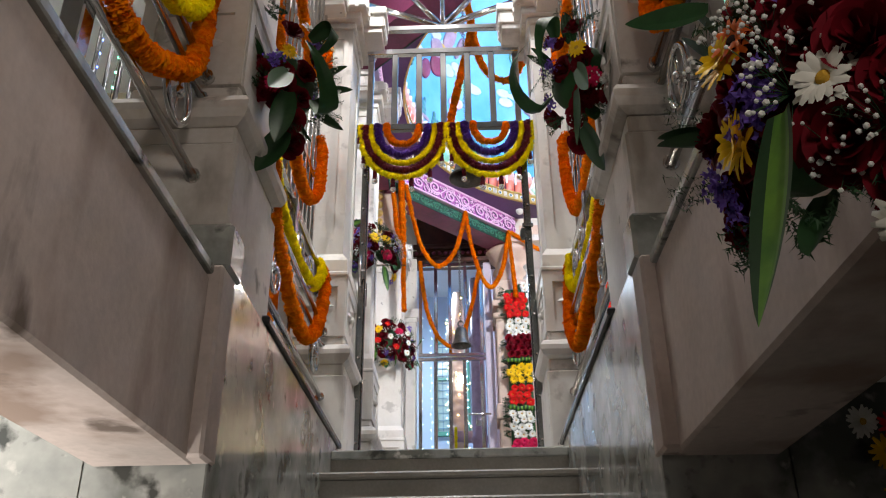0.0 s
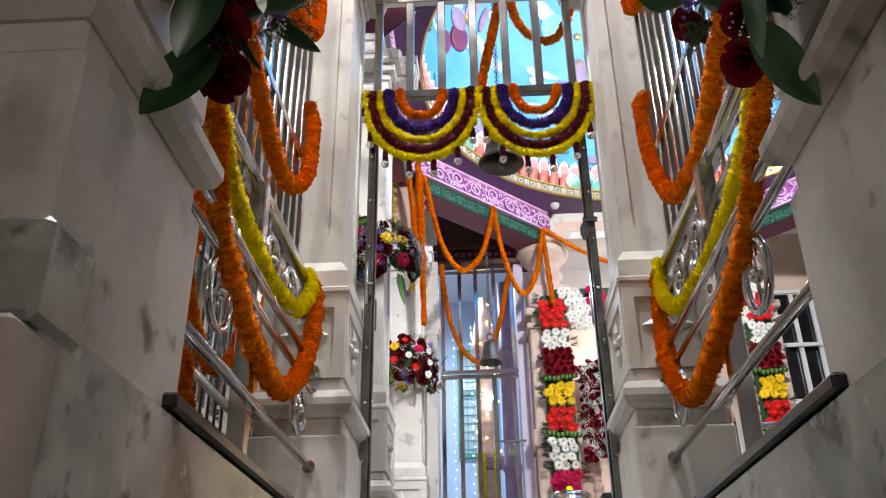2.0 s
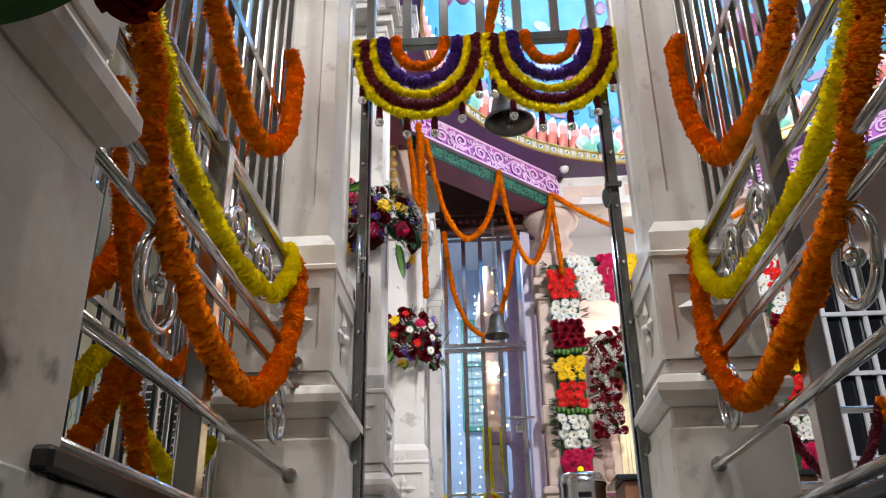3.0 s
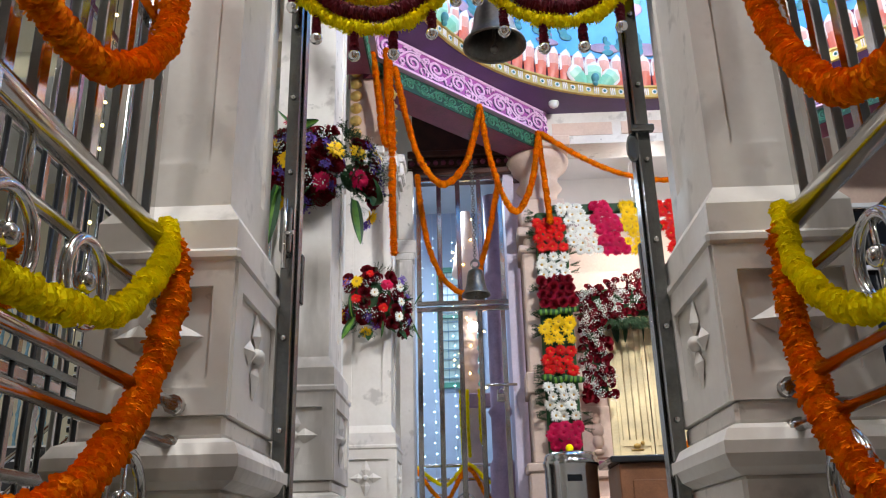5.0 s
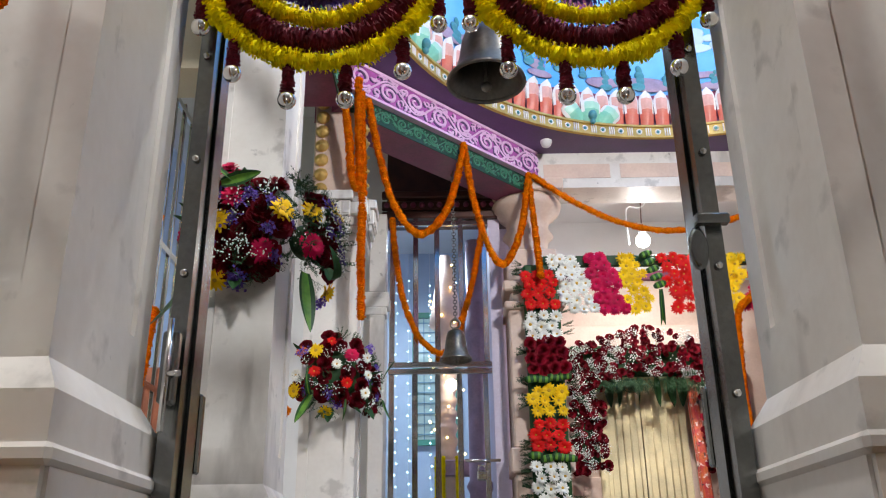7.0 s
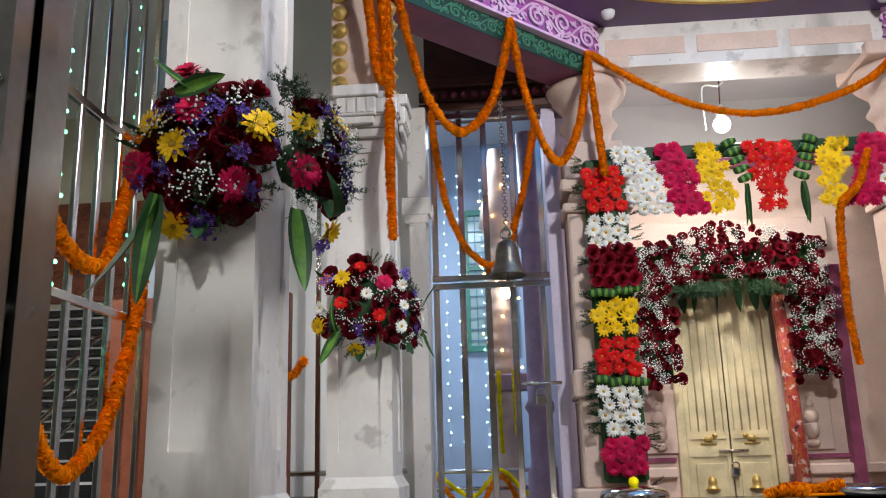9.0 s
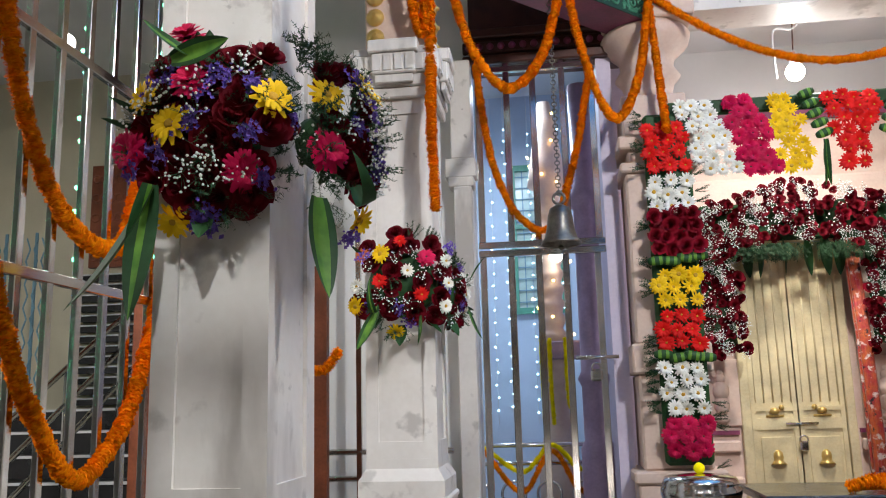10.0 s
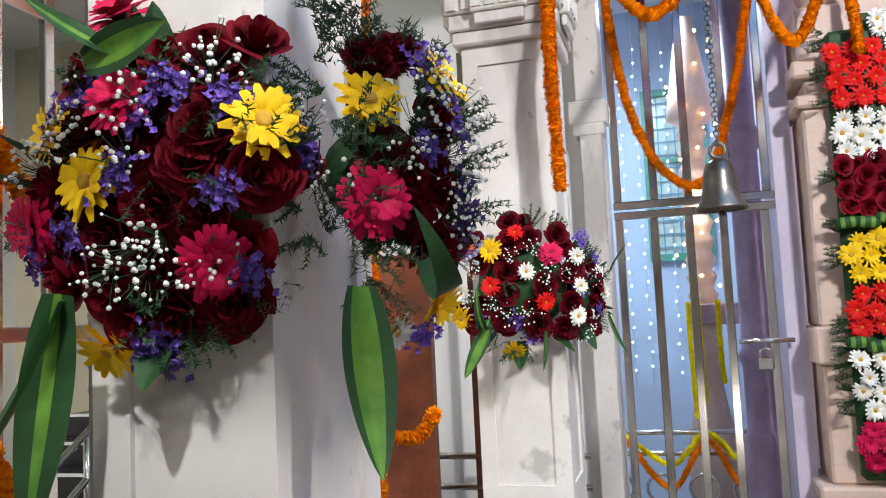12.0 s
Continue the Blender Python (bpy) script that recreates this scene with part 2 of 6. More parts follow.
def tube(bm, pts, r, n=10, mat=0, cap=True, radii=None):
    """A round bar along points."""
    pts = [Vector(p) for p in pts]
    rings, up = [], None
    for i, p in enumerate(pts):
        d = (pts[min(i + 1, len(pts) - 1)] - pts[max(i - 1, 0)]).normalized()
        if up is None:
            up = d.orthogonal().normalized()
        up = (up - d * up.dot(d)).normalized()
        side = d.cross(up)
        rr = radii[i] if radii else r
        rings.append([bm.verts.new(p + (up * math.cos(a) + side * math.sin(a)) * rr) for a in (2 * math.pi * k / n for k in range(n))])
    for a, b in zip(rings, rings[1:]):
        for k in range(n):
            f = bm.faces.new((a[k], a[(k + 1) % n], b[(k + 1) % n], b[k]))
            f.material_index, f.smooth = mat, True
    if cap:
        for ring in (rings[0][::-1], rings[-1]):
            bm.faces.new(ring).material_index = mat
    return bm


def lathe(bm, profile, n=24, centre=(0, 0, 0), mat=0, smooth=True):
    """Turn (radius, height) pairs round the upright axis."""
    c = Vector(centre)
    rings = [[bm.verts.new(c + Vector((r * math.cos(2 * math.pi * k / n), r * math.sin(2 * math.pi * k / n), z))) for k in range(n)] for r, z in profile]
    for a, b in zip(rings, rings[1:]):
        for k in range(n):
            f = bm.faces.new((a[k], a[(k + 1) % n], b[(k + 1) % n], b[k]))
            f.material_index, f.smooth = mat, smooth
    bm.faces.new(rings[0][::-1]).material_index = mat
    bm.faces.new(rings[-1]).material_index = mat
    return bm


def ball(bm, c, r, n=8, mat=0, squash=1.0):
    return lathe(bm, [(r * max(0.05, math.sin(math.pi * i / n)), -r * squash * math.cos(math.pi * i / n)) for i in range(n + 1)], 2 * n, c, mat)


def torus(bm, c, axis, R, r, n=28, k=8, mat=0):
    q = Vector(axis).to_track_quat("Z", "Y")
    pts = [Vector(c) + q @ Vector((R * math.cos(2 * math.pi * i / n), R * math.sin(2 * math.pi * i / n), 0)) for i in range(n + 1)]
    return tube(bm, pts, r, k, mat, cap=False)


def hang(a, b, sag, n=40):
    """Points of a rope that hangs from a to b with its middle sag below the line between them."""
    a, b = Vector(a), Vector(b)
    return [a.lerp(b, i / n) - Vector((0, 0, 4 * sag * (i / n) * (1 - i / n))) for i in range(n + 1)]


def smooth_line(points, n=60):
    """A Catmull-Rom line through points."""
    p = [Vector(q) for q in points]
    p = [2 * p[0] - p[1], *p, 2 * p[-1] - p[-2]]
    out = []
    segs = len(p) - 3
    for s in range(segs):
        for i in range(n // segs):
            t = i / (n // segs)
            a, b, c, d = p[s:s + 4]
            out.append(0.5 * ((2 * b) + (c - a) * t + (2 * a - 5 * b + 4 * c - d) * t * t + (3 * b - a - 3 * c + d) * t ** 3))
    out.append(p[-2])
    return out


def resample(pts, step):
    out, left = [pts[0]], step
    for a, b in zip(pts, pts[1:]):
        d = (b - a).length
        at = 0.0
        while d - at >= left:
            at += left
            out.append(a.lerp(b, at / d))
            left = step
        left -= d - at
    return out


def marigold_mesh(name, mat, R, thick, seed=0, petals=15, layers=5):
    """A flower head threaded on z: many small ruffled petals fanned out round a core."""
    rnd = random.Random(seed)
    bm = bmesh.new()
    g = 2 * math.pi / petals
    def waist(f):
        return R * 0.7 * math.sqrt(1 - (0.76 * f) ** 2)
    core = [[bm.verts.new((waist(f) * math.cos(g * k), waist(f) * math.sin(g * k), thick * 0.46 * f)) for k in range(petals)] for f in (2 * l / (layers - 1) - 1 for l in range(layers))]
    for p, q in zip(core, core[1:]):
        for k in range(petals):
            bm.faces.new((p[k], p[(k + 1) % petals], q[(k + 1) % petals], q[k])).smooth = True
    for l in range(layers):
        f = 2 * l / (layers - 1) - 1
        for k in range(petals):
            a = g * (k + 0.5) + rnd.uniform(-0.2, 0.2)
            t = f * 0.8 + rnd.uniform(-0.55, 0.55)
            e = Vector((math.cos(a), math.sin(a), 0))
            side = Vector((-math.sin(a), math.cos(a), 0))
            d = e * math.cos(t) + Vector((0, 0, math.sin(t)))
            up = Vector((0, 0, math.cos(t))) - e * math.sin(t)
            n = R * rnd.uniform(0.26, 0.5)
            w = R * rnd.uniform(0.17, 0.24)
            o = e * waist(f) * 0.96 + Vector((0, 0, thick * 0.44 * f))
            v = [core[l][k], core[l][(k + 1) % petals]] + [bm.verts.new(q) for q in (o + d * n * 0.75 + side * w + up * w * rnd.uniform(0.1, 0.5), o + d * n + up * w * rnd.uniform(-0.4, 0.4), o + d * n * 0.75 - side * w + up * w * rnd.uniform(0.1, 0.5))]
            bm.faces.new((v[0], v[1], v[2], v[4]))
            bm.faces.new((v[4], v[2], v[3]))
    me = bpy.data.meshes.new(name)
    bm.to_mesh(me)
    bm.free()
    me.materials.append(mat)
    return me


HEADS = {}


def heads_for(mat, R, thick):
    key = (mat.name, round(R, 4), round(thick, 4))
    if key not in HEADS:
        HEADS[key] = [marigold_mesh("marigold", mat, R, thick, s) for s in range(4)]
    return HEADS[key]


def thread_heads(parent, pts, R, disc, mat, seed=0, name="marigold"):
    """Flower heads threaded close together along points, as parts of parent."""
    rnd = random.Random(seed)
    meshes = heads_for(mat, R, disc * 1.25)
    pts = resample(pts, disc)
    for i, p in enumerate(pts):
        d = (pts[min(i + 1, len(pts) - 1)] - pts[max(i - 1, 0)]).normalized()
        d = (d + Vector((rnd.uniform(-0.22, 0.22), rnd.uniform(-0.22, 0.22), rnd.uniform(-0.22, 0.22)))).normalized()
        o = new(name, rnd.choice(meshes))
        o.matrix_basis = Matrix.Translation(p + Vector((rnd.gauss(0, 0.05), rnd.gauss(0, 0.05), rnd.gauss(0, 0.05))) * R) @ d.to_track_quat("Z", "Y").to_matrix().to_4x4() @ Matrix.Rotation(rnd.uniform(0, 6.3), 4, "Z") @ Matrix.Scale(rnd.uniform(0.9, 1.12), 4)
        o.parent = parent


def garland(pts, r, mat, label, group="marigold garlands", seed=0, disc=0.019, n=0, name="marigold_garland", step=None):
    ob = thing(name, label, "garland", group)
    bm = bmesh.new()
    tube(bm, pts, r * 0.35, 6)
    part("thread", bm, mat, ob)
    thread_heads(ob, pts, r, max(disc, 0.017), mat, seed)
    return ob

# ---- stairs, floors, shell ----
XL, XR = -0.62, 0.455          # faces of the stairwell
RISER, TREAD, TOP_Y = 0.155, 0.268, 3.8

stairs = tagged(new("stairs"), "worn grey stone staircase with dark risers", "stairs", kind="structure")
for i in range(20):
    z, y = -i * RISER, TOP_Y - i * TREAD
    if i:
        part("riser", boxes((XL - 0.04, XR + 0.04, y + 0.022, y + 0.6, z - 0.3, z - 0.032)), STEP, stairs)
        part("tread", boxes((XL - 0.04, XR + 0.04, y, y + TREAD + 0.03, z - 0.03, z), bevel=0.008), STEP, stairs)
part("riser", boxes((XL - 0.04, XR + 0.04, TOP_Y + 0.022, TOP_Y + 0.6, -0.3, -0.04)), STEP, stairs)

structure("floor", boxes((-6, XL - 0.3, -3, 13.5, -0.2, -0.004), (XR + 0.3, 6, -3, 13.5, -0.2, -0.004), (XL - 0.3, XR + 0.3, TOP_Y + 0.3, 13.5, -0.2, -0.004)), STEP, "grey polished stone floor")
structure("landing", boxes((XL, XR, TOP_Y, TOP_Y + 0.31, -0.04, 0.0), bevel=0.006), MARBLE, "dark veined marble landing edge")
for side, x, s in (("left", XL, -1), ("right", XR, 1)):
    a, b = sorted((x, x + s * 0.3))
    structure("stairwell_wall_" + side, boxes((a, b, 2.0, TOP_Y + 0.25, -3.3, 0.06), bevel=0.004), MARBLE, "polished grey marble cladding, stained with age")
    a, b = sorted((x - s * 0.012, x + s * 0.33))
    structure("coping_" + side, boxes((a, b, 2.42, TOP_Y + 0.24, 0.062, 0.092), bevel=0.006), GRANITE, "black granite coping with a bright worn edge")
    a, b = sorted((x + s * 0.03, x + s * 0.28))
    structure("beam_" + side, boxes((a, b, -3, 2.0, -0.47, 0.0), bevel=0.008), PLASTER, "plastered beam, pinkish grey with damp stains")
    a, b = sorted((x + s * 0.02, x + s * 0.1))
    structure("beam_edge_" + side, boxes((a, b, -3, 1.995, 0.002, 0.03), bevel=0.004), MARBLE, "thin stone edging strip")
    a, b = sorted((x + s * 0.302, x + s * 0.6))
    structure("pier_" + side, boxes((a, b, 2.0, 2.5, -3.3, -0.21)), MARBLE, "marble pier")

for side, x, s in (("left", XL, -1), ("right", XR, 1)):
    a, b = sorted((x - s * 0.006, x + s * 0.2))
    structure("corner_strip_" + side, boxes((a, b, 1.93, 2.045, -0.466, 0.03), bevel=0.008), PLASTER, "tan plastered corner strip with damp stains")
    a, b = sorted((x - s * 0.01, x + s * 0.13))
    structure("pillar_foot_" + side, boxes((a, b, 1.96, 2.09, 0.034, 0.17), bevel=0.01), MARBLE, "mottled dark stone foot block under the pillar")

# lower storey
# Unseen floor, made black to cut the light it bounces up.
structure("lower_floor", boxes((-6, 6, -3, 6, -3.4, -3.1)), GRANITE, "stone floor of the lower storey")
structure("lower_ceiling", boxes((-6, XL - 0.29, -3, 6, -0.3, -0.205), (XR + 0.29, 6, -3, 6, -0.3, -0.205)), WHITE, "painted ceiling of the lower storey")
structure("lower_wall_back", boxes((-6, 6, 6, 6.2, -3.1, -0.3)), WHITE)
structure("wall_south", boxes((-6, 6, -3.2, -3, -3.4, 5)), PAINT, "cream painted wall")
structure("lower_wall_west", boxes((-6.2, -6, -3, 6, -3.4, -0.2)), PAINT)
structure("lower_wall_east", boxes((6, 6.2, -3, 6, -3.4, -0.2)), PAINT)

# upper storey shell
structure("wall_west", boxes((-6.2, -6, -3, 13.5, -0.2, 5)), WHITE, "white wall of the side hall")
structure("wall_east", boxes((6, 6.2, -3, 13.5, -0.2, 5)), WHITE, "white wall of the side hall")
structure("wall_north", boxes((-6.2, 6.2, 13.5, 13.7, -0.2, 5)), WHITE, "white wall")
CX, CY, AP, RIM = 1.55, 6.6, 2.29, 2.09
SIDE = 2 * AP * math.tan(math.pi / 8)
VERT = [(CX + AP / math.cos(math.pi / 8) * math.cos(math.radians(22.5 + 45 * k)), CY + AP / math.cos(math.pi / 8) * math.sin(math.radians(22.5 + 45 * k))) for k in range(8)]


def ring_plate(outer, inner_r, z0, z1, n=64):
    """A plate between an outer outline and a round hole."""
    bm = bmesh.new()
    def out_at(a):
        d = Vector((math.cos(a), math.sin(a)))
        best = 1e9
        for (x0, y0), (x1, y1) in zip(outer, outer[1:] + outer[:1]):
            e, p = Vector((x1 - x0, y1 - y0)), Vector((x0 - CX, y0 - CY))
            den = d.x * e.y - d.y * e.x
            if abs(den) > 1e-9:
                t, u = (p.x * e.y - p.y * e.x) / den, (p.x * d.y - p.y * d.x) / den
                if t > 0 and -1e-6 <= u <= 1 + 1e-6:
                    best = min(best, t)
        return best
    rows = []
    for k in range(n):
        a = 2 * math.pi * k / n
        c, s, o = math.cos(a), math.sin(a), out_at(a)
        rows.append([bm.verts.new((CX + r * c, CY + r * s, z)) for r, z in ((inner_r, z0), (o, z0), (o, z1), (inner_r, z1))])
    for a, b in zip(rows, rows[1:] + rows[:1]):
        for k in range(4):
            bm.faces.new((a[k], b[k], b[(k + 1) % 4], a[(k + 1) % 4]))
    return bm


structure("ceiling", ring_plate([(-6.2, -3.2), (6.2, -3.2), (6.2, 13.7), (-6.2, 13.7)], 2.6, 4.5, 4.7, 96), WHITE, "white painted ceiling")
structure("dome_soffit", ring_plate(VERT, RIM, 4.0, 4.12), PURPLE, "deep purple painted soffit round the dome")

# octagonal ring beam with carved faces
def comma(bm, put, u, z, size, turn, hand, r):
    """A curled leaf stroke, fat at its root and thin at its tip."""
    pts, n = [], 9
    for i in range(n):
        a = turn + hand * 2.3 * i / (n - 1)
        pts.append((u + size * math.cos(a), z + size * math.sin(a)))
    tube(bm, [put(*q) for q in pts], r, 5, radii=[r * (0.35 + 0.9 * math.sin(math.pi * (0.15 + 0.75 * i / (n - 1)))) for i in range(n)])


def scrolls(bm, length, count, zc, h, put, r=0.006, seed=0):
    """Running acanthus scroll along a beam face: a waving stem, a spiral in each bend and curled leaves between."""
    rnd = random.Random(seed)
    p = length / count
    stem = [(p * count * i / 90, zc + 0.36 * h * math.sin(math.pi * count * i / 90)) for i in range(91)]
    tube(bm, [put(*q) for q in stem], r * 0.8, 5)
    for j in range(count):
        side = -1 if j % 2 == 0 else 1
        cu, cz = (j + 0.5) * p, zc + side * h * 0.08
        pts = []
        for i in range(30):
            t = i / 29
            a = -side * (2.6 - t * 10.5)
            rad = h * (0.36 - 0.3 * t)
            pts.append(put(cu + 1.15 * rad * math.cos(a), cz + rad * math.sin(a)))
        tube(bm, pts, r, 5, radii=[r * (0.6 + 0.7 * math.sin(math.pi * (0.1 + 0.9 * i / 29))) for i in range(30)])
        for k in range(7):
            comma(bm, put, cu + p * (-0.5 + 0.16 * k), zc - side * h * rnd.uniform(0.26, 0.34), h * rnd.uniform(0.1, 0.15), rnd.uniform(0, 6.3), side, r * 0.9)
        for k in range(5):
            comma(bm, put, cu + p * rnd.choice((-0.44, 0.44)), zc + side * h * rnd.uniform(0.2, 0.33), h * rnd.uniform(0.09, 0.13), rnd.uniform(0, 6.3), -side, r * 0.8)


for k in range(8):
    (x0, y0), (x1, y1) = VERT[k], VERT[(k + 1) % 8]
    mid = Vector(((x0 + x1) / 2 - CX, (y0 + y1) / 2 - CY, 0))
    out = mid.normalized()
    along = Vector((x1 - x0, y1 - y0, 0)).normalized()
    start = Vector((x0, y0, 0))
    L = SIDE
    plain = k == 1
    beam = tagged(new("ring_beam"), "", "beam", "octagon ring beams", "structure")

    def at(u, d, z):
        return start + along * u + out * d + Vector((0, 0, z))

    def slab(u0, u1, d0, d1, z0, z1):
        bm = bmesh.new()
        vs = [bm.verts.new(at(u, d, z)) for u in (u0, u1) for d in (d0, d1) for z in (z0, z1)]
        for q in ((0, 1, 3, 2), (4, 6, 7, 5), (0, 4, 5, 1), (2, 3, 7, 6), (0, 2, 6, 4), (1, 5, 7, 3)):
            bm.faces.new([vs[i] for i in q])
        bmesh.ops.recalc_face_normals(bm, faces=bm.faces)
        return bm

    if plain:
        tagged(beam, "cream painted beam with sunk panels")
        part("body", slab(0.02, L - 0.02, 0.0, 0.3, 3.7, 4.1), PAINT, beam)
        for j in range(3):
            part("panel", slab(0.1 + j * 0.6, 0.62 + j * 0.6, -0.006, 0.0, 3.78, 3.9), PINKSTONE, beam)
    else:
        tagged(beam, "carved beam, pink lilac above and dark green below")
        part("body", slab(0.0, L, 0.01, 0.28, 3.64, 4.12), MAROONPAINT, beam)
        part("upper_face", slab(0.0, L, -0.04, 0.008, 3.775, 3.992), PINKCARVE, beam)
        part("lower_face", slab(0.0, L, 0.0, 0.009, 3.635, 3.765), GREENCARVE, beam)
        part("fillet", slab(0.0, L, -0.05, 0.006, 3.764, 3.782), PINKLIGHT, beam)
        part("fillet", slab(0.0, L, -0.05, 0.006, 3.972, 3.994), PINKLIGHT, beam)
        bm = bmesh.new()
        scrolls(bm, L, 8, 3.877, 0.2, lambda u, z: at(u, -0.043, z), 0.011, k)
        part("scrollwork", bm, PINKLIGHT, beam)
        # Purple copy set off below the scrolls: dark outline and painted shade in one.
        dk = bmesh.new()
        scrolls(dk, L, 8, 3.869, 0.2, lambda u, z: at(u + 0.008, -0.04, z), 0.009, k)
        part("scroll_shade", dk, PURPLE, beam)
        bm = bmesh.new()
        scrolls(bm, L, 13, 3.70, 0.11, lambda u, z: at(u, -0.003, z), 0.0055, k + 20)
        part("scrollwork", bm, GREENLIGHT, beam)

# dome: gold trim, lotus petals, painted sky
dome = tagged(new("dome"), "painted dome with lotus rim and blue sky mural", "dome", kind="structure")
bm = bmesh.new()
n = 96
prof = [(RIM - 0.004, 4.0), (RIM - 0.022, 4.008), (RIM - 0.022, 4.022), (RIM - 0.008, 4.026), (RIM - 0.008, 4.098), (RIM - 0.024, 4.1), (RIM - 0.024, 4.116), (RIM + 0.03, 4.124)]
rings = [[bm.verts.new((CX + r * math.cos(2 * math.pi * k / n), CY + r * math.sin(2 * math.pi * k / n), z)) for k in range(n)] for r, z in prof]
for a, b in zip(rings, rings[1:]):
    for k in range(n):
        bm.faces.new((a[k], b[k], b[(k + 1) % n], a[(k + 1) % n]))
part("gold_trim", bm, GOLDPAINT, dome, "gold trim set with dark discs")
bm, bm2 = bmesh.new(), bmesh.new()
for k in range(180):
    a = 2 * math.pi * k / 180
    p = Vector((CX + (RIM - 0.011) * math.cos(a), CY + (RIM - 0.011) * math.sin(a), 4.062))
    if k % 2:
        torus(bm, p, (math.cos(a), math.sin(a), 0), 0.019, 0.006, 10, 5)
        ball(bm2, p, 0.013, 4)
    else:
        for o in (-0.017, 0, 0.017):
            q = p + Vector((-math.sin(a), math.cos(a), 0)) * o
            tube(bm, [q + Vector((0, 0, -0.034)), q + Vector((0, 0, 0.034))], 0.0055, 5)
part("trim_ornament", bm, LOTUSWHITE, dome)
part("trim_disc", bm2, TEAL, dome)
bm = bmesh.new()
for r0, z0, r1, z1 in ((RIM + 0.03, 4.12, RIM + 0.09, 4.2), (RIM + 0.09, 4.2, RIM + 0.11, 4.46)):
    ra, rb = [[bm.verts.new((CX + r * math.cos(2 * math.pi * k / n), CY + r * math.sin(2 * math.pi * k / n), z)) for k in range(n)] for r, z in ((r0, z0), (r1, z1))]
    for k in range(n):
        bm.faces.new((ra[k], rb[k], rb[(k + 1) % n], ra[(k + 1) % n]))
part("lotus_ground", bm, MAROONPAINT, dome)


def petal_mesh(w, h, bulge, tip=0.78):
    """A moulded lotus petal: ribbed body, a paler upper part and a raised white rim."""
    bm = bmesh.new()
    nu, nv = 8, 10
    grid = []
    for j in range(nv + 1):
        v = j / nv
        half = w * 0.5 * min(1.0, 0.8 + 0.25 * v) * math.sqrt(max(0.01, 1 - max(0, (v - 0.66) / 0.345) ** 2))
        row = []
        for i in range(nu + 1):
            u = i / nu * 2 - 1
            rim = 0.007 if i in (0, nu) or j >= nv - 1 else 0.0
            rib = 0.004 * math.cos(u * math.pi * 3)
            row.append(bm.verts.new((u * half, -bulge * (1 - u * u) * math.sin(math.pi * (0.12 + 0.7 * v)) - 0.03 * v - rim - rib, h * v)))
        grid.append(row)
    for j in range(nv):
        for i in range(nu):
            f = bm.faces.new((grid[j][i], grid[j][i + 1], grid[j + 1][i + 1], grid[j + 1][i]))
            f.smooth = True
            f.material_index = 2 if j >= nv - 2 or (j >= 4 and i in (0, nu - 1)) else (1 if j >= 5 else 0)
    return bm


LOTUSPINK = material("pale_coral_paint", (0.78, 0.42, 0.36), 0.4, vary=0.1, scale=14, bump=0.04)
MINTPALE = material("pale_mint_paint", (0.45, 0.75, 0.6), 0.4, vary=0.08, scale=9, bump=0.03)
first = None
NP = 112
for k in range(NP):
    a = 2 * math.pi * (k + 0.5) / NP
    m = Matrix.Translation((CX + (RIM + 0.045) * math.cos(a), CY + (RIM + 0.045) * math.sin(a), 4.112)) @ Matrix.Rotation(a - math.pi / 2, 4, "Z")
    if first is None:
        first = part("lotus_petal", petal_mesh(0.122, 0.32, 0.04), [LOTUSRED, LOTUSPINK, LOTUSWHITE], dome)
        first.matrix_basis = m
        gob = part("lotus_leaf", petal_mesh(0.17, 0.2, 0.05), [MINT, MINTPALE, LOTUSWHITE], dome)
        gob.matrix_basis = m @ Matrix.Translation((0, -0.03, -0.01))
        bm = bmesh.new()
        ball(bm, (0, -0.09, 0.05), 0.035, 8, squash=1.2)
        ball(bm, (0, -0.09, -0.005), 0.022, 6)
        bud = part("lotus_bud", bm, TEAL, dome)
        bud.matrix_basis = m
    else:
        again("lotus_petal", first, m, dome)
    if k % 14 == 4:
        for turn in (-0.75, 0.0, 0.75):
            again("lotus_leaf", gob, m @ Matrix.Translation((turn * 0.1, -0.035 - 0.01 * (turn == 0), 0.0)) @ Matrix.Rotation(turn, 4, "Y"), dome)
        again("lotus_bud", bud, m, dome)
# sky shell
bm = bmesh.new()
prof = [(RIM + 0.11, 4.45)] + [((RIM + 0.11) * math.cos(t), 4.7 + 1.9 * math.sin(t)) for t in [math.pi / 2 * j / 14 for j in range(14)]] + [(0.02, 6.6)]
rings = [[bm.verts.new((CX + r * math.cos(2 * math.pi * k / n), CY + r * math.sin(2 * math.pi * k / n), z)) for k in range(n)] for r, z in prof]
for a, b in zip(rings, rings[1:]):
    for k in range(n):
        bm.faces.new((a[k], b[k], b[(k + 1) % n], a[(k + 1) % n])).smooth = True
part("sky_shell", bm, SKY, dome, "sky blue mural with soft clouds")


# ---- pillars ----
CREAM_PAINT = PAINT


def frame_on(bm, axis, at_, u0, u1, z0, z1, w, d):
    """A raised border of width w and depth d on a face; axis 'x' or 'y' is the face's normal, d signed."""
    a, b = sorted((at_, at_ + d))
    for p, q, r, s in ((u0, u0 + w, z0, z1), (u1 - w, u1, z0, z1), (u0 + w, u1 - w, z0, z0 + w * 1.3), (u0 + w, u1 - w, z1 - w * 1.3, z1)):
        if axis == "y":
            box(bm, p, q, a, b, r, s)
        else:
            box(bm, a, b, p, q, r, s)


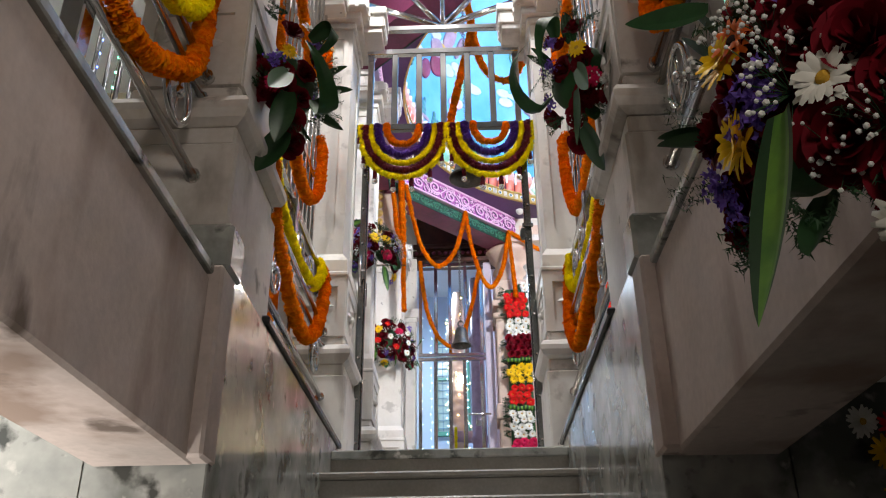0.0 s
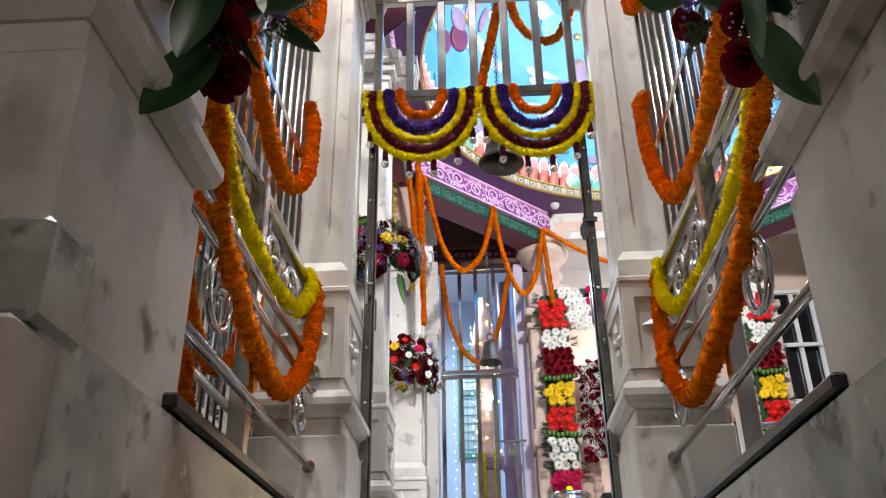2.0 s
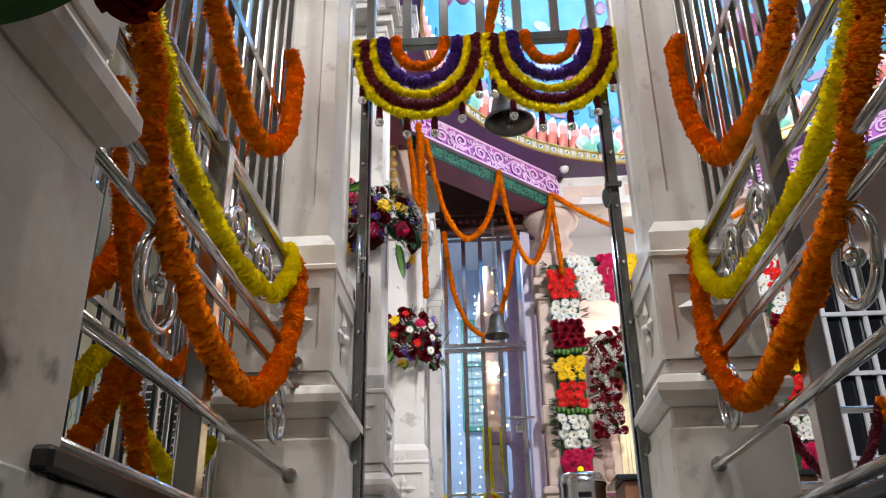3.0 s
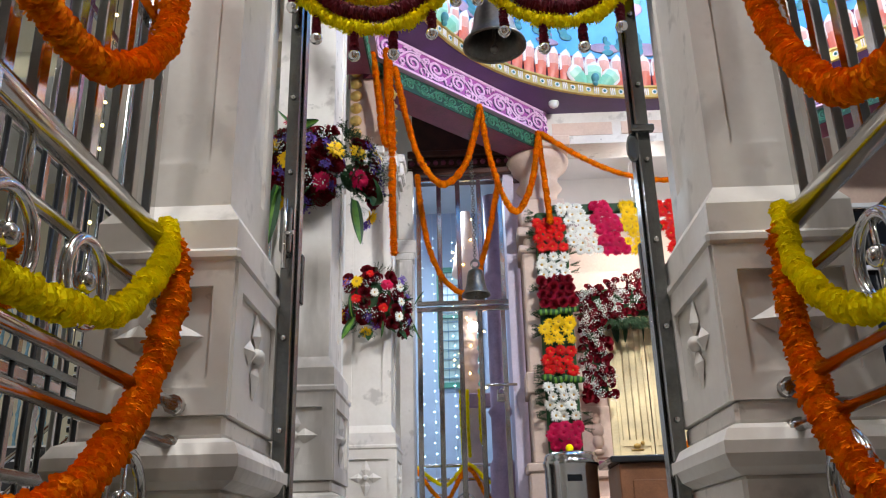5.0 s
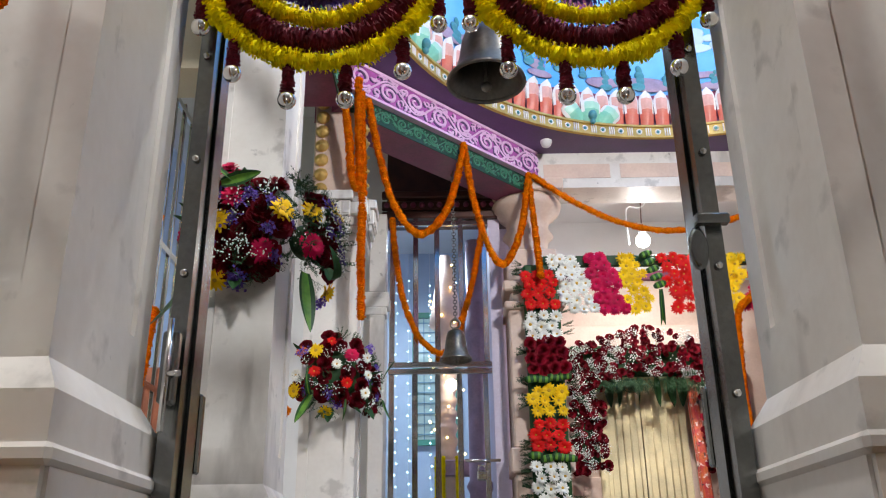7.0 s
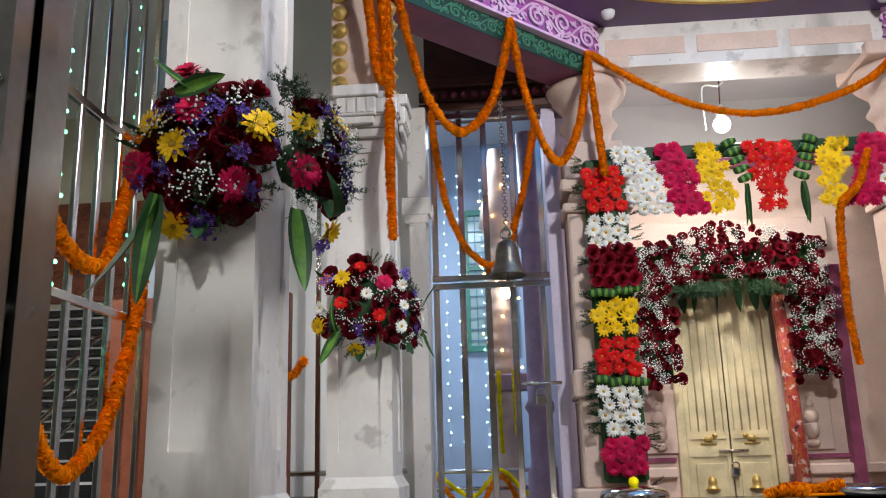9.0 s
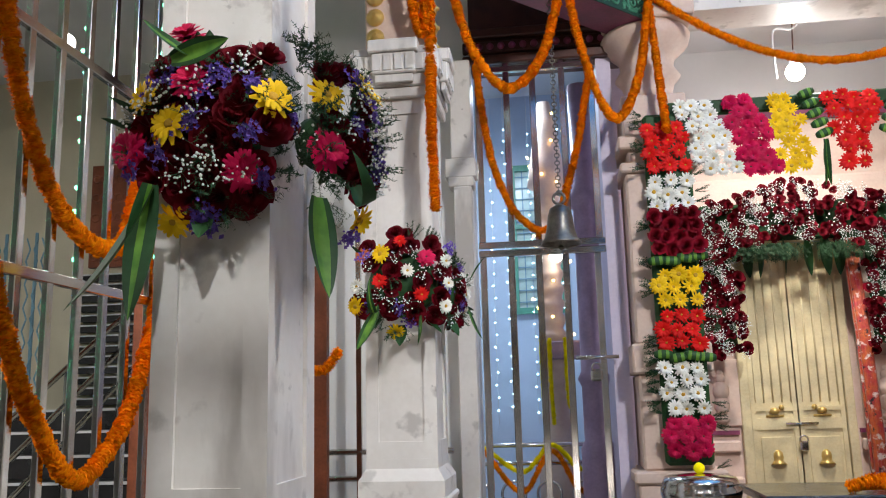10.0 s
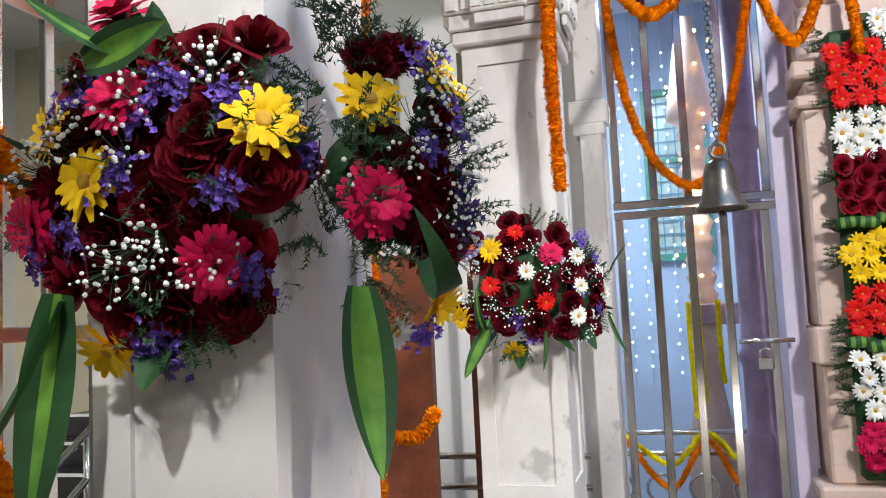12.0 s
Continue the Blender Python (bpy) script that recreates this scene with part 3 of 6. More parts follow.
def relief_flower(bm, axis, at_, u, z, s, d):
    """A four-petalled flower in a lozenge, on a pedestal's face."""
    def P(a, b, c):
        return Vector((a, at_ + d * c, b)) if axis == "y" else Vector((at_ + d * c, a, b))
    for k in range(4):
        a = math.pi / 2 * k
        ca, sa = math.cos(a), math.sin(a)
        tip = bm.verts.new(P(u + ca * s, z + sa * s * 1.15, 0.1))
        l = bm.verts.new(P(u + (ca * 0.45 - sa * 0.3) * s, z + (sa * 0.45 + ca * 0.3) * s, 0.1))
        r = bm.verts.new(P(u + (ca * 0.45 + sa * 0.3) * s, z + (sa * 0.45 - ca * 0.3) * s, 0.1))
        c = bm.verts.new(P(u + ca * 0.12 * s, z + sa * 0.12 * s, 0.3))
        m = bm.verts.new(P(u + ca * 0.5 * s, z + sa * 0.5 * s, 0.6))
        for q in ((tip, l, m), (l, c, m), (c, r, m), (r, tip, m)):
            bm.faces.new(q)
    ball(bm, P(u, z, 0.3), s * 0.2, 5)


def pillar(x0, x1, y0, y1, top=2.74, sides="W", name="pillar", label="cream painted stone pillar on a panelled pedestal", capital=True, base=0.0, upper=None, paint=None, proj=1.0, boss=None):
    """A square pillar: plinth, torus moulding, panelled die with flower reliefs, cap, panelled shaft, stepped capital."""
    PAINT = paint or CREAM_PAINT
    ob = tagged(new(name), label, "pillar", "temple pillars", "structure")
    def blk(nm, g, z0, z1, bevel=0.008, mat=PAINT):
        return part(nm, boxes((x0 - g, x1 + g, y0 - g, y1 + g, z0, z1), bevel=bevel), mat, ob)
    blk("plinth", 0.018, base, 0.445)
    blk("plinth_band", 0.004, 0.445, 0.51)
    bm = bmesh.new()
    prof = [(0.004, 0.51), (0.03, 0.525), (0.042, 0.55), (0.042, 0.575), (0.028, 0.6), (0.004, 0.612)]
    rows = [[bm.verts.new(c) for c in ((x0 - g, y0 - g, z), (x1 + g, y0 - g, z), (x1 + g, y1 + g, z), (x0 - g, y1 + g, z))] for g, z in prof]
    for a, b in zip(rows, rows[1:]):
        for k in range(4):
            bm.faces.new((a[k], a[(k + 1) % 4], b[(k + 1) % 4], b[k]))
    bm.faces.new(rows[0][::-1]), bm.faces.new(rows[-1])
    part("torus_moulding", bm, PAINT, ob)
    blk("neck", -0.002, 0.612, 0.66)
    bm = bmesh.new()
    g = 0.006
    box(bm, x0 + g, x1 - g, y0 + g, y1 - g, 0.66, 1.0)
    for axis, at_, u0, u1, d in (("y", y0 + g, x0, x1, -0.012), ("y", y1 - g, x0, x1, 0.012), ("x", x0 + g, y0 + g, y1 - g, -0.012), ("x", x1 - g, y0 + g, y1 - g, 0.012)):
        frame_on(bm, axis, at_, u0, u1, 0.66, 1.0, 0.045, d)
    part("pedestal_die", bm, PAINT, ob)
    bm = bmesh.new()
    for axis, at_, u, d in (("y", y0 + g, (x0 + x1) / 2, -0.03), ("x", x0 + g, (y0 + y1) / 2, -0.03), ("x", x1 - g, (y0 + y1) / 2, 0.03)):
        relief_flower(bm, axis, at_, u, 0.83, 0.1, d)
    bmesh.ops.recalc_face_normals(bm, faces=bm.faces)
    part("flower_relief", bm, PAINT, ob)
    blk("pedestal_cap", 0.012, 1.0, 1.03)
    bm = bmesh.new()
    rows = [[bm.verts.new(c) for c in ((x0 - q, y0 - q, z), (x1 + q, y0 - q, z), (x1 + q, y1 + q, z), (x0 - q, y1 + q, z))] for q, z in ((0.0, 1.03), (0.0, 1.1), (-0.03, 1.15), (-0.03, 1.19))]
    for a, b in zip(rows, rows[1:]):
        for k in range(4):
            bm.faces.new((a[k], a[(k + 1) % 4], b[(k + 1) % 4], b[k]))
    bm.faces.new(rows[-1])
    part("shaft_base", bm, PAINT, ob)
    bm = bmesh.new()
    s = 0.04
    box(bm, x0 + s, x1 - s, y0 + s, y1 - s, 1.19, top)
    for axis, at_, u0, u1, d in (("y", y0 + s, x0 + 0.031, x1 - 0.031, -0.009), ("y", y1 - s, x0 + 0.031, x1 - 0.031, 0.009), ("x", x0 + s, y0 + s, y1 - s, -0.009), ("x", x1 - s, y0 + s, y1 - s, 0.009)):
        frame_on(bm, axis, at_, u0, u1, 1.19, top, 0.055, d)
    part("shaft", bm, PAINT, ob)
    if capital:
        for i, (q, a, b) in enumerate(((-0.015, 0.0, 0.05), (0.02, 0.05, 0.11), (0.06, 0.11, 0.2), (0.03, 0.2, 0.24))):
            blk("capital_step", q * proj, top + a, top + b, 0.006)
        bm = bmesh.new()
        k6, k15 = 0.06 * proj, 0.15 * proj
        for j in range(7):
            u = x0 - k6 + (x1 - x0 + 2 * k6) * (j + 0.5) / 7
            box(bm, u - 0.018, u + 0.018, y0 - k6 - 0.008, y0 - k6, top + 0.12, top + 0.19)
            v = y0 - k6 + (y1 - y0 + 2 * k6) * (j + 0.5) / 7
            box(bm, x1 + k6, x1 + k6 + 0.008, v - 0.02, v + 0.02, top + 0.12, top + 0.19)
            box(bm, x0 - k6 - 0.008, x0 - k6, v - 0.02, v + 0.02, top + 0.12, top + 0.19)
        part("capital_fluting", bm, PAINT, ob)
        mx, my = (x0 + x1) / 2, (y0 + y1) / 2
        for bx0, bx1, by0, by1, ax in ((mx - 0.1, mx + 0.1, y0 - k15, y0, "y"), (x1, x1 + k15, my - 0.1, my + 0.1, "+"), (x0 - k15, x0, my - 0.1, my + 0.1, "-")):
            part("bracket", boxes((bx0 + 0.012, bx1 - 0.012, by0 + 0.012, by1, top + 0.06, top + 0.1), bevel=0.004), PAINT, ob)
            part("bracket", boxes((bx0, bx1, by0, by1, top + 0.1, top + 0.2), bevel=0.006), PAINT, ob)
            part("bracket", boxes((bx0 - 0.015, bx1 + 0.015, by0 - 0.015, by1 + 0.001, top + 0.2, top + 0.26), bevel=0.006), PAINT, ob)
            fl = bmesh.new()
            for j in range(4):
                if ax == "y":
                    u = bx0 + (bx1 - bx0) * (j + 0.5) / 4
                    box(fl, u - 0.018, u + 0.018, by0 - 0.006, by0, top + 0.115, top + 0.19)
                else:
                    v = by0 + (by1 - by0) * (j + 0.5) / 4
                    w = bx1 if ax == "+" else bx0 - 0.006
                    box(fl, w, w + 0.006, v - 0.018, v + 0.018, top + 0.115, top + 0.19)
            part("bracket_fluting", fl, PAINT, ob)
        if upper:
            part("upper_shaft", boxes((x0 + 0.04, x1 - 0.04, y0 + 0.04, y1 - 0.04, top + 0.24, 4.0), bevel=0.01), upper, ob, "painted upper shaft set with gold bosses")
            bm = bmesh.new()
            for j in range(9):
                z = top + 0.31 + j * 0.1
                if z > 3.95:
                    break
                for x, y, ax in ((boss or (x0 + x1) / 2 - 0.065, y0 + 0.04, "y"), (x1 - 0.04, (y0 + y1) / 2, "x")):
                    q = Matrix.Translation((x, y, z)) @ (Matrix.Rotation(math.pi / 2, 4, "X") if ax == "y" else Matrix.Rotation(math.pi / 2, 4, "Y"))
                    b2 = bmesh.new()
                    lathe(b2, [(0.042, -0.005), (0.043, 0.01), (0.033, 0.024), (0.012, 0.032), (0.01, 0.042)], 14)
                    b2.transform(q)
                    me = bpy.data.meshes.new("boss")
                    b2.to_mesh(me)
                    b2.free()
                    bm.from_mesh(me)
                    bpy.data.meshes.remove(me)
            part("gold_boss", bm, GOLDPAINT, ob)
    return ob


BLUEPAINT = material("bright_blue_paint", (0.08, 0.3, 0.65), 0.45, vary=0.1, bump=0.03)
pillar(-0.945, -0.625, 4.07, 4.5, upper=BLUEPAINT)
pillar(0.425, 0.745, 4.07, 4.5, upper=BLUEPAINT)
pillar(-0.985, XL - 0.03, 2.0, 2.47, base=-0.2, paint=OLDPAINT)
pillar(XR + 0.03, 0.825, 2.0, 2.47, base=-0.2, paint=OLDPAINT)
pillar(-0.985, XL - 0.03, 0.15, 0.6, base=-0.002)
pillar(XR + 0.03, 0.825, 0.15, 0.6, base=-0.002)
pillar(-0.974, -0.656, 5.65, 6.05, top=3.3)
pillar(-0.95, -0.58, 7.58, 7.98, top=2.79, upper=PINKSTONE, proj=0.3, boss=-0.86)
for x, y in ((2.5, 4.3), (3.84, 5.65), (3.84, 7.55)):
    pillar(x - 0.17, x + 0.17, y - 0.2, y + 0.2, top=2.79, upper=PINKSTONE)


def stone_column(x0, x1, y0, y1, label):
    ob = tagged(new("carved_column"), label, "pillar", "sanctum columns", "structure")
    zs = [(0, 0.06, 0.5), (0.5, 0.04, 0.95), (0.95, 0.06, 1.02), (1.02, 0.0, 1.55), (1.55, 0.03, 1.72), (1.72, 0.0, 2.72), (2.72, 0.03, 2.78), (2.78, -0.02, 2.86), (2.86, 0.035, 2.94), (2.94, 0.0, 3.2)]
    for z0, g, z1 in zs:
        part("block", boxes((x0 - g, x1 + g, y0 - g, y1 + g, z0, z1), bevel=0.012), PINKSTONE, ob)
    cx, cy = (x0 + x1) / 2, (y0 + y1) / 2
    h = (x1 - x0) / 2
    bm = bmesh.new()
    lathe(bm, [(h * 0.9, 3.2), (h * 0.75, 3.25), (h * 0.85, 3.32), (h * 1.05, 3.36), (h * 0.85, 3.42), (h * 0.9, 3.48), (h * 1.35, 3.56), (h * 1.45, 3.62), (h * 1.3, 3.66)], 24, (cx, cy, 0))
    part("capital", bm, PINKSTONE, ob)
    part("abacus", boxes((cx - h * 1.4, cx + h * 1.4, cy - h * 1.4, cy + h * 1.4, 3.66, 3.76), bevel=0.01), PINKSTONE, ob)
    return ob


stone_column(0.36, 0.74, 8.9, 9.28, "peach stone column with carved bands and capital")
stone_column(2.4, 2.78, 8.9, 9.28, "peach stone column with carved bands and capital")


# ---- gate frame, railings, grilles ----
gate = thing("gate_frame", "brushed steel gate frame with a fan light above the transom", "gate")
part("transom", boxes((-0.66, 0.46, 4.43, 4.47, 2.815, 2.86), bevel=0.004), STEEL, gate)
part("transom", boxes((-0.52, 0.32, 4.43, 4.47, 3.02, 3.06), bevel=0.004), STEEL, gate)
part("lower_bar", boxes((-0.66, 0.46, 4.43, 4.47, 2.20, 2.245), bevel=0.004), DULL_STEEL, gate)
for j in range(7):
    x = -0.66 + 1.12 * (j + 0.5) / 7
    part("bar", boxes((x - 0.02, x + 0.02, 4.435, 4.465, 2.245, 2.815), bevel=0.003), STEEL, gate)
for a in (22, 52, 90, 128, 158):
    d = Vector((math.cos(math.radians(a)), 0, math.sin(math.radians(a))))
    c = Vector((-0.1, 4.45, 3.06))
    bm = bmesh.new()
    tube(bm, [c + d * 0.03, c + d * 0.75], 0.022, 4)
    part("fan_bar", bm, STEEL, gate)
leaves = []
for x, s in ((-0.6, 1), (0.4, -1)):
    g = thing("folded_gate", "collapsible steel gate folded back against the pillar", "gate", "folded gate leaves")
    for j in range(3):
        y = 4.46 + j * 0.042
        xx = x + s * 0.006 * (j % 2)
        bm = bmesh.new()
        outline = [(-0.016, 0), (0.016, 0), (0.016, 0.034), (0.012, 0.034), (0.012, 0.006), (-0.012, 0.006), (-0.012, 0.034), (-0.016, 0.034)]
        lo, hi = [[bm.verts.new((xx + u, y + v, z)) for u, v in outline] for z in (0.02, 2.19)]
        for k in range(8):
            bm.faces.new((lo[k], lo[(k + 1) % 8], hi[(k + 1) % 8], hi[k]))
        bm.faces.new(lo[::-1]), bm.faces.new(hi)
        part("channel", bm, DULL_STEEL, g)
    for j in range(3):
        y = 4.456 + j * 0.042
        for z in range(9):
            bm = bmesh.new()
            ball(bm, (x + s * 0.006 * (j % 2), y, 0.2 + z * 0.24), 0.008, 4)
            part("rivet", bm, STEEL, g)
    part("lock_box", boxes((x - 0.02, x + 0.02, 4.585, 4.61, 1.05, 1.2), bevel=0.004), DULL_STEEL, g)
    leaves.append(g)
latch = part("latch", boxes((0.36, 0.425, 4.43, 4.452, 1.477, 1.497), bevel=0.003), DULL_STEEL, leaves[1], "dark steel latch arm")
bm = bmesh.new()
lathe(bm, [(0.015, -0.004), (0.018, 0.0), (0.018, 0.008), (0.014, 0.012)], 16)
bm.transform(Matrix.Translation((0.362, 4.45, 1.43)) @ Matrix.Rotation(math.pi / 2, 4, "X") @ Matrix.Diagonal((1, 2.4, 1, 1)))
part("plate", bm, DULL_STEEL, latch)
bolt = part("bolt_box", boxes((-0.615, -0.585, 4.425, 4.445, 1.15, 1.28), bevel=0.004), DULL_STEEL, leaves[0])
bm = bmesh.new()
tube(bm, [(-0.6, 4.42, 1.1), (-0.6, 4.42, 1.3)], 0.006, 8)
tube(bm, [(-0.6, 4.42, 1.2), (-0.575, 4.415, 1.2)], 0.006, 8)
part("rod", bm, STEEL, bolt)


def railing(x, y0, y1, group, face=1):
    """Stainless stair-well railing: handrail, four bars, ring ornaments and posts, between two pillars."""
    ob = thing("railing", "stainless steel railing with ring ornaments", "railing", group)
    bm = bmesh.new()
    tube(bm, [(x, y0 - 0.01, 1.03), (x, y1 + 0.01, 1.03)], 0.025, 14)
    part("handrail", bm, STEEL, ob)
    xs = x + face * 0.05
    for z, dx, r in ((0.90, 0.0, 0.013), (0.68, 1, 0.013), (0.33, 1, 0.0145), (0.14, 1, 0.014), (0.6, 0.9, 0.012)):
        bm = bmesh.new()
        tube(bm, [(x + face * 0.05 * dx, y0, z), (x + face * 0.05 * dx, y1, z)], r, 10)
        part("bar", bm, STEEL, ob)
        for y, q in ((y0, 1), (y1, -1)):
            bm = bmesh.new()
            tube(bm, [(x + face * 0.05 * dx, y, z), (x + face * 0.05 * dx, y + q * 0.03, z)], r * 1.6, 10)
            part("flange", bm, STEEL, ob)
    n = max(2, round((y1 - y0) / 0.45))
    L = y1 - y0
    for f in (0.5,):
        part("post", boxes((x + face * 0.02 - 0.025, x + face * 0.02 + 0.025, y0 + L * f - 0.025, y0 + L * f + 0.025, 0.0, 1.01), bevel=0.004), STEEL, ob)
    for f, z, R in ((0.28, 0.49, 0.085), (0.85, 0.475, 0.085), (0.55, 0.79, 0.07), (0.7, 0.8, 0.07)):
        bm = bmesh.new()
        y = y0 + L * f
        torus(bm, (x + face * 0.05, y, z), (1, 0, 0), R, 0.011)
        tube(bm, [(x + face * 0.05, y, z - R), (x + face * 0.05, y, z + R)], 0.005, 6)
        ball(bm, (x + face * 0.05, y, z), 0.02, 6)
        part("ring", bm, STEEL, ob)
    for f in (0.42, 0.62):
        bm = bmesh.new()
        tube(bm, [(x, y0 + L * f, 0.9), (x, y0 + L * f, 1.02)], 0.008, 8)
        part("stub", bm, STEEL, ob)
    return ob


railing(-0.78, 2.47, 4.07, "stairwell railings", 1)
railing(0.585, 2.47, 4.07, "stairwell railings", -1)
railing(-0.8, 0.6, 2.0, "stairwell railings", 1)
railing(0.63, 0.6, 2.0, "stairwell railings", -1)


def grille(x, y0, y1, group, z0=0.05, z1=3.2, pitch=0.105, cross=(0.12, 0.55, 1.56, 2.3, 3.15)):
    ob = thing("grille", "tall stainless steel grille of upright bars", "grille", group)
    n = round((y1 - y0) / pitch)
    for j in range(n + 1):
        y = y0 + (y1 - y0) * j / n
        part("bar", boxes((x - 0.011, x + 0.011, y - 0.016, y + 0.016, z0, z1), bevel=0.003), STEEL, ob)
    for z in cross:
        part("cross_bar", boxes((x - 0.013, x + 0.013, y0, y1, z - 0.018, z + 0.018), bevel=0.003), STEEL, ob)
    return ob


grille(-0.825, 2.5, 4.04, "tall grilles", z0=1.05, cross=(1.08, 1.56, 2.3, 3.15))
grille(0.63, 2.5, 4.04, "tall grilles", z0=1.05, cross=(1.08, 1.56, 2.3, 3.15))
grille(-0.85, 0.65, 1.96, "tall grilles", z0=1.05, cross=(1.08, 1.56, 2.3, 3.15))
grille(0.68, 0.65, 1.96, "tall grilles", z0=1.05, cross=(1.08, 1.56, 2.3, 3.15))
slim_fence = thing("fence", "fence of slim dark upright bars in the side hall", "fence")
for j in range(26):
    y = 2.5 + 0.11 * j
    bm = bmesh.new()
    tube(bm, [(-1.45, y, 0), (-1.45, y, 1.72)], 0.009, 6)
    part("bar", bm, BLACKSTONE, slim_fence)
for z in (0.1, 0.95, 1.7):
    part("rail", boxes((-1.465, -1.435, 2.45, 5.3, z - 0.015, z + 0.015), bevel=0.003), DULL_STEEL, slim_fence)
grille(-1.68, 4.3, 8.6, "tall grilles", z1=3.6, pitch=0.165, cross=(0.12, 1.0, 1.84, 2.62, 3.55))

# ---- flowers ----
def petal(bm, base, along, up, length, width, curl, mat=0, rows=3):
    side = along.cross(up).normalized()
    prev = None
    for j in range(rows + 1):
        t = j / rows
        w = width * 0.5 * (0.45 + 1.2 * t - 1.25 * t * t * t)
        c = base + along * length * t + up * curl * length * (t * (1 - t) * 1.2 - 0.35 * t * t)
        row = [bm.verts.new(c - side * w), bm.verts.new(c + up * w * 0.25), bm.verts.new(c + side * w)]
        if prev:
            for i in range(2):
                f = bm.faces.new((prev[i], prev[i + 1], row[i + 1], row[i]))
                f.material_index, f.smooth = mat, True
        prev = row


def gerbera_mesh(name, mats, R=0.032, petals=15, layers=2, seed=0, eye=0.26, cup=0.35):
    """A daisy-like flower head that faces +z."""
    rnd = random.Random(seed)
    bm = bmesh.new()
    for l in range(layers):
        for k in range(petals):
            a = 2 * math.pi * (k + 0.5 * l) / petals + rnd.uniform(-0.1, 0.1)
            d = Vector((math.cos(a), math.sin(a), cup * (0.4 + 0.7 * l) + rnd.uniform(-0.15, 0.15))).normalized()
            up = Vector((0, 0, 1))
            up = (up - d * up.dot(d)).normalized()
            petal(bm, Vector((0, 0, 0.004 * l)) + d * R * 0.12, d, up, R * (1 - 0.2 * l) * rnd.uniform(0.92, 1.06), R * 0.36, rnd.uniform(0.1, 0.4))
    lathe(bm, [(R * eye, 0.0), (R * eye, R * 0.2), (R * eye * 0.7, R * 0.3), (R * eye * 0.2, R * 0.27)], 10, (0, 0, 0.002), 1)
    me = bpy.data.meshes.new(name)
    bm.to_mesh(me)
    bm.free()
    for m in mats:
        me.materials.append(m)
    return me


def rose_mesh(name, mat, R=0.03, seed=0):
    """A rose: petals cupped in a spiral round a tight bud, facing +z."""
    rnd = random.Random(seed)
    bm = bmesh.new()
    root = bm.verts.new((0, 0, -R * 0.1))
    for k in range(18):
        t = k / 17
        a0, r, h = k * 2.4 + rnd.uniform(-0.2, 0.2), R * (0.14 + 0.8 * t), R * (1.25 - 0.55 * t)
        spread = 1.5 - 0.35 * t
        prev = None
        for j in range(1, 5):
            v = (j - 0.6) / 3.4
            row = []
            for i in range(6):
                u = i / 5 * 2 - 1
                a = a0 + u * spread * (1 - 0.25 * v * v) * 0.75
                flare = r * (0.55 + 0.5 * v) + R * 0.3 * t * v * v * v
                z = h * v * (1 - 0.18 * u * u) - R * 0.2 * t * v * v * v
                row.append(bm.verts.new((flare * math.cos(a), flare * math.sin(a), z)))
            for i in range(5):
                bm.faces.new((prev[i], prev[i + 1], row[i + 1], row[i]) if prev else (root, row[i + 1], row[i])).smooth = True
            prev = row
    me = bpy.data.meshes.new(name)
    bm.to_mesh(me)
    bm.free()
    me.materials.append(mat)
    return me


def statice_mesh(name, seed=0, R=0.03):
    rnd = random.Random(seed)
    bm = bmesh.new()
    for k in range(54):
        c = Vector((rnd.gauss(0, 0.42), rnd.gauss(0, 0.45), rnd.uniform(0.1, 0.7))) * R
        n = Vector((rnd.uniform(-0.7, 0.7), rnd.uniform(-0.7, 0.7), 1)).normalized()
        q = n.to_track_quat("Z", "Y")
        cv = bm.verts.new(c)
        ring = []
        for i in range(8):
            a = 2 * math.pi * i / 8
            s = R * (0.22 if i % 2 else 0.14) * rnd.uniform(0.8, 1.2)
            ring.append(bm.verts.new(c + q @ Vector((s * math.cos(a), s * math.sin(a), s * rnd.uniform(0.4, 0.9)))))
        for i in range(8):
            bm.faces.new((cv, ring[i], ring[(i + 1) % 8]))
    me = bpy.data.meshes.new(name)
    bm.to_mesh(me)
    bm.free()
    me.materials.append(P_STATICE)
    return me


def gyp_mesh(name, seed=0, R=0.036, n=20, s=0.0029):
    """A spray of gypsophila: small white buds on hair-thin stems."""
    rnd = random.Random(seed)
    bm = bmesh.new()
    for k in range(n):
        c = Vector((rnd.gauss(0, 0.5) * R, rnd.gauss(0, 0.5) * R, rnd.uniform(0.3, 1.1) * R))
        tube(bm, [Vector((0, 0, -0.01)), c], 0.0006, 3, 1, cap=False)
        q = bmesh.ops.create_icosphere(bm, subdivisions=1, radius=s * rnd.uniform(0.7, 1.3), matrix=Matrix.Translation(c))
    me = bpy.data.meshes.new(name)
    bm.to_mesh(me)
    bm.free()
    me.materials.append(P_GYP), me.materials.append(FERN)
    return me


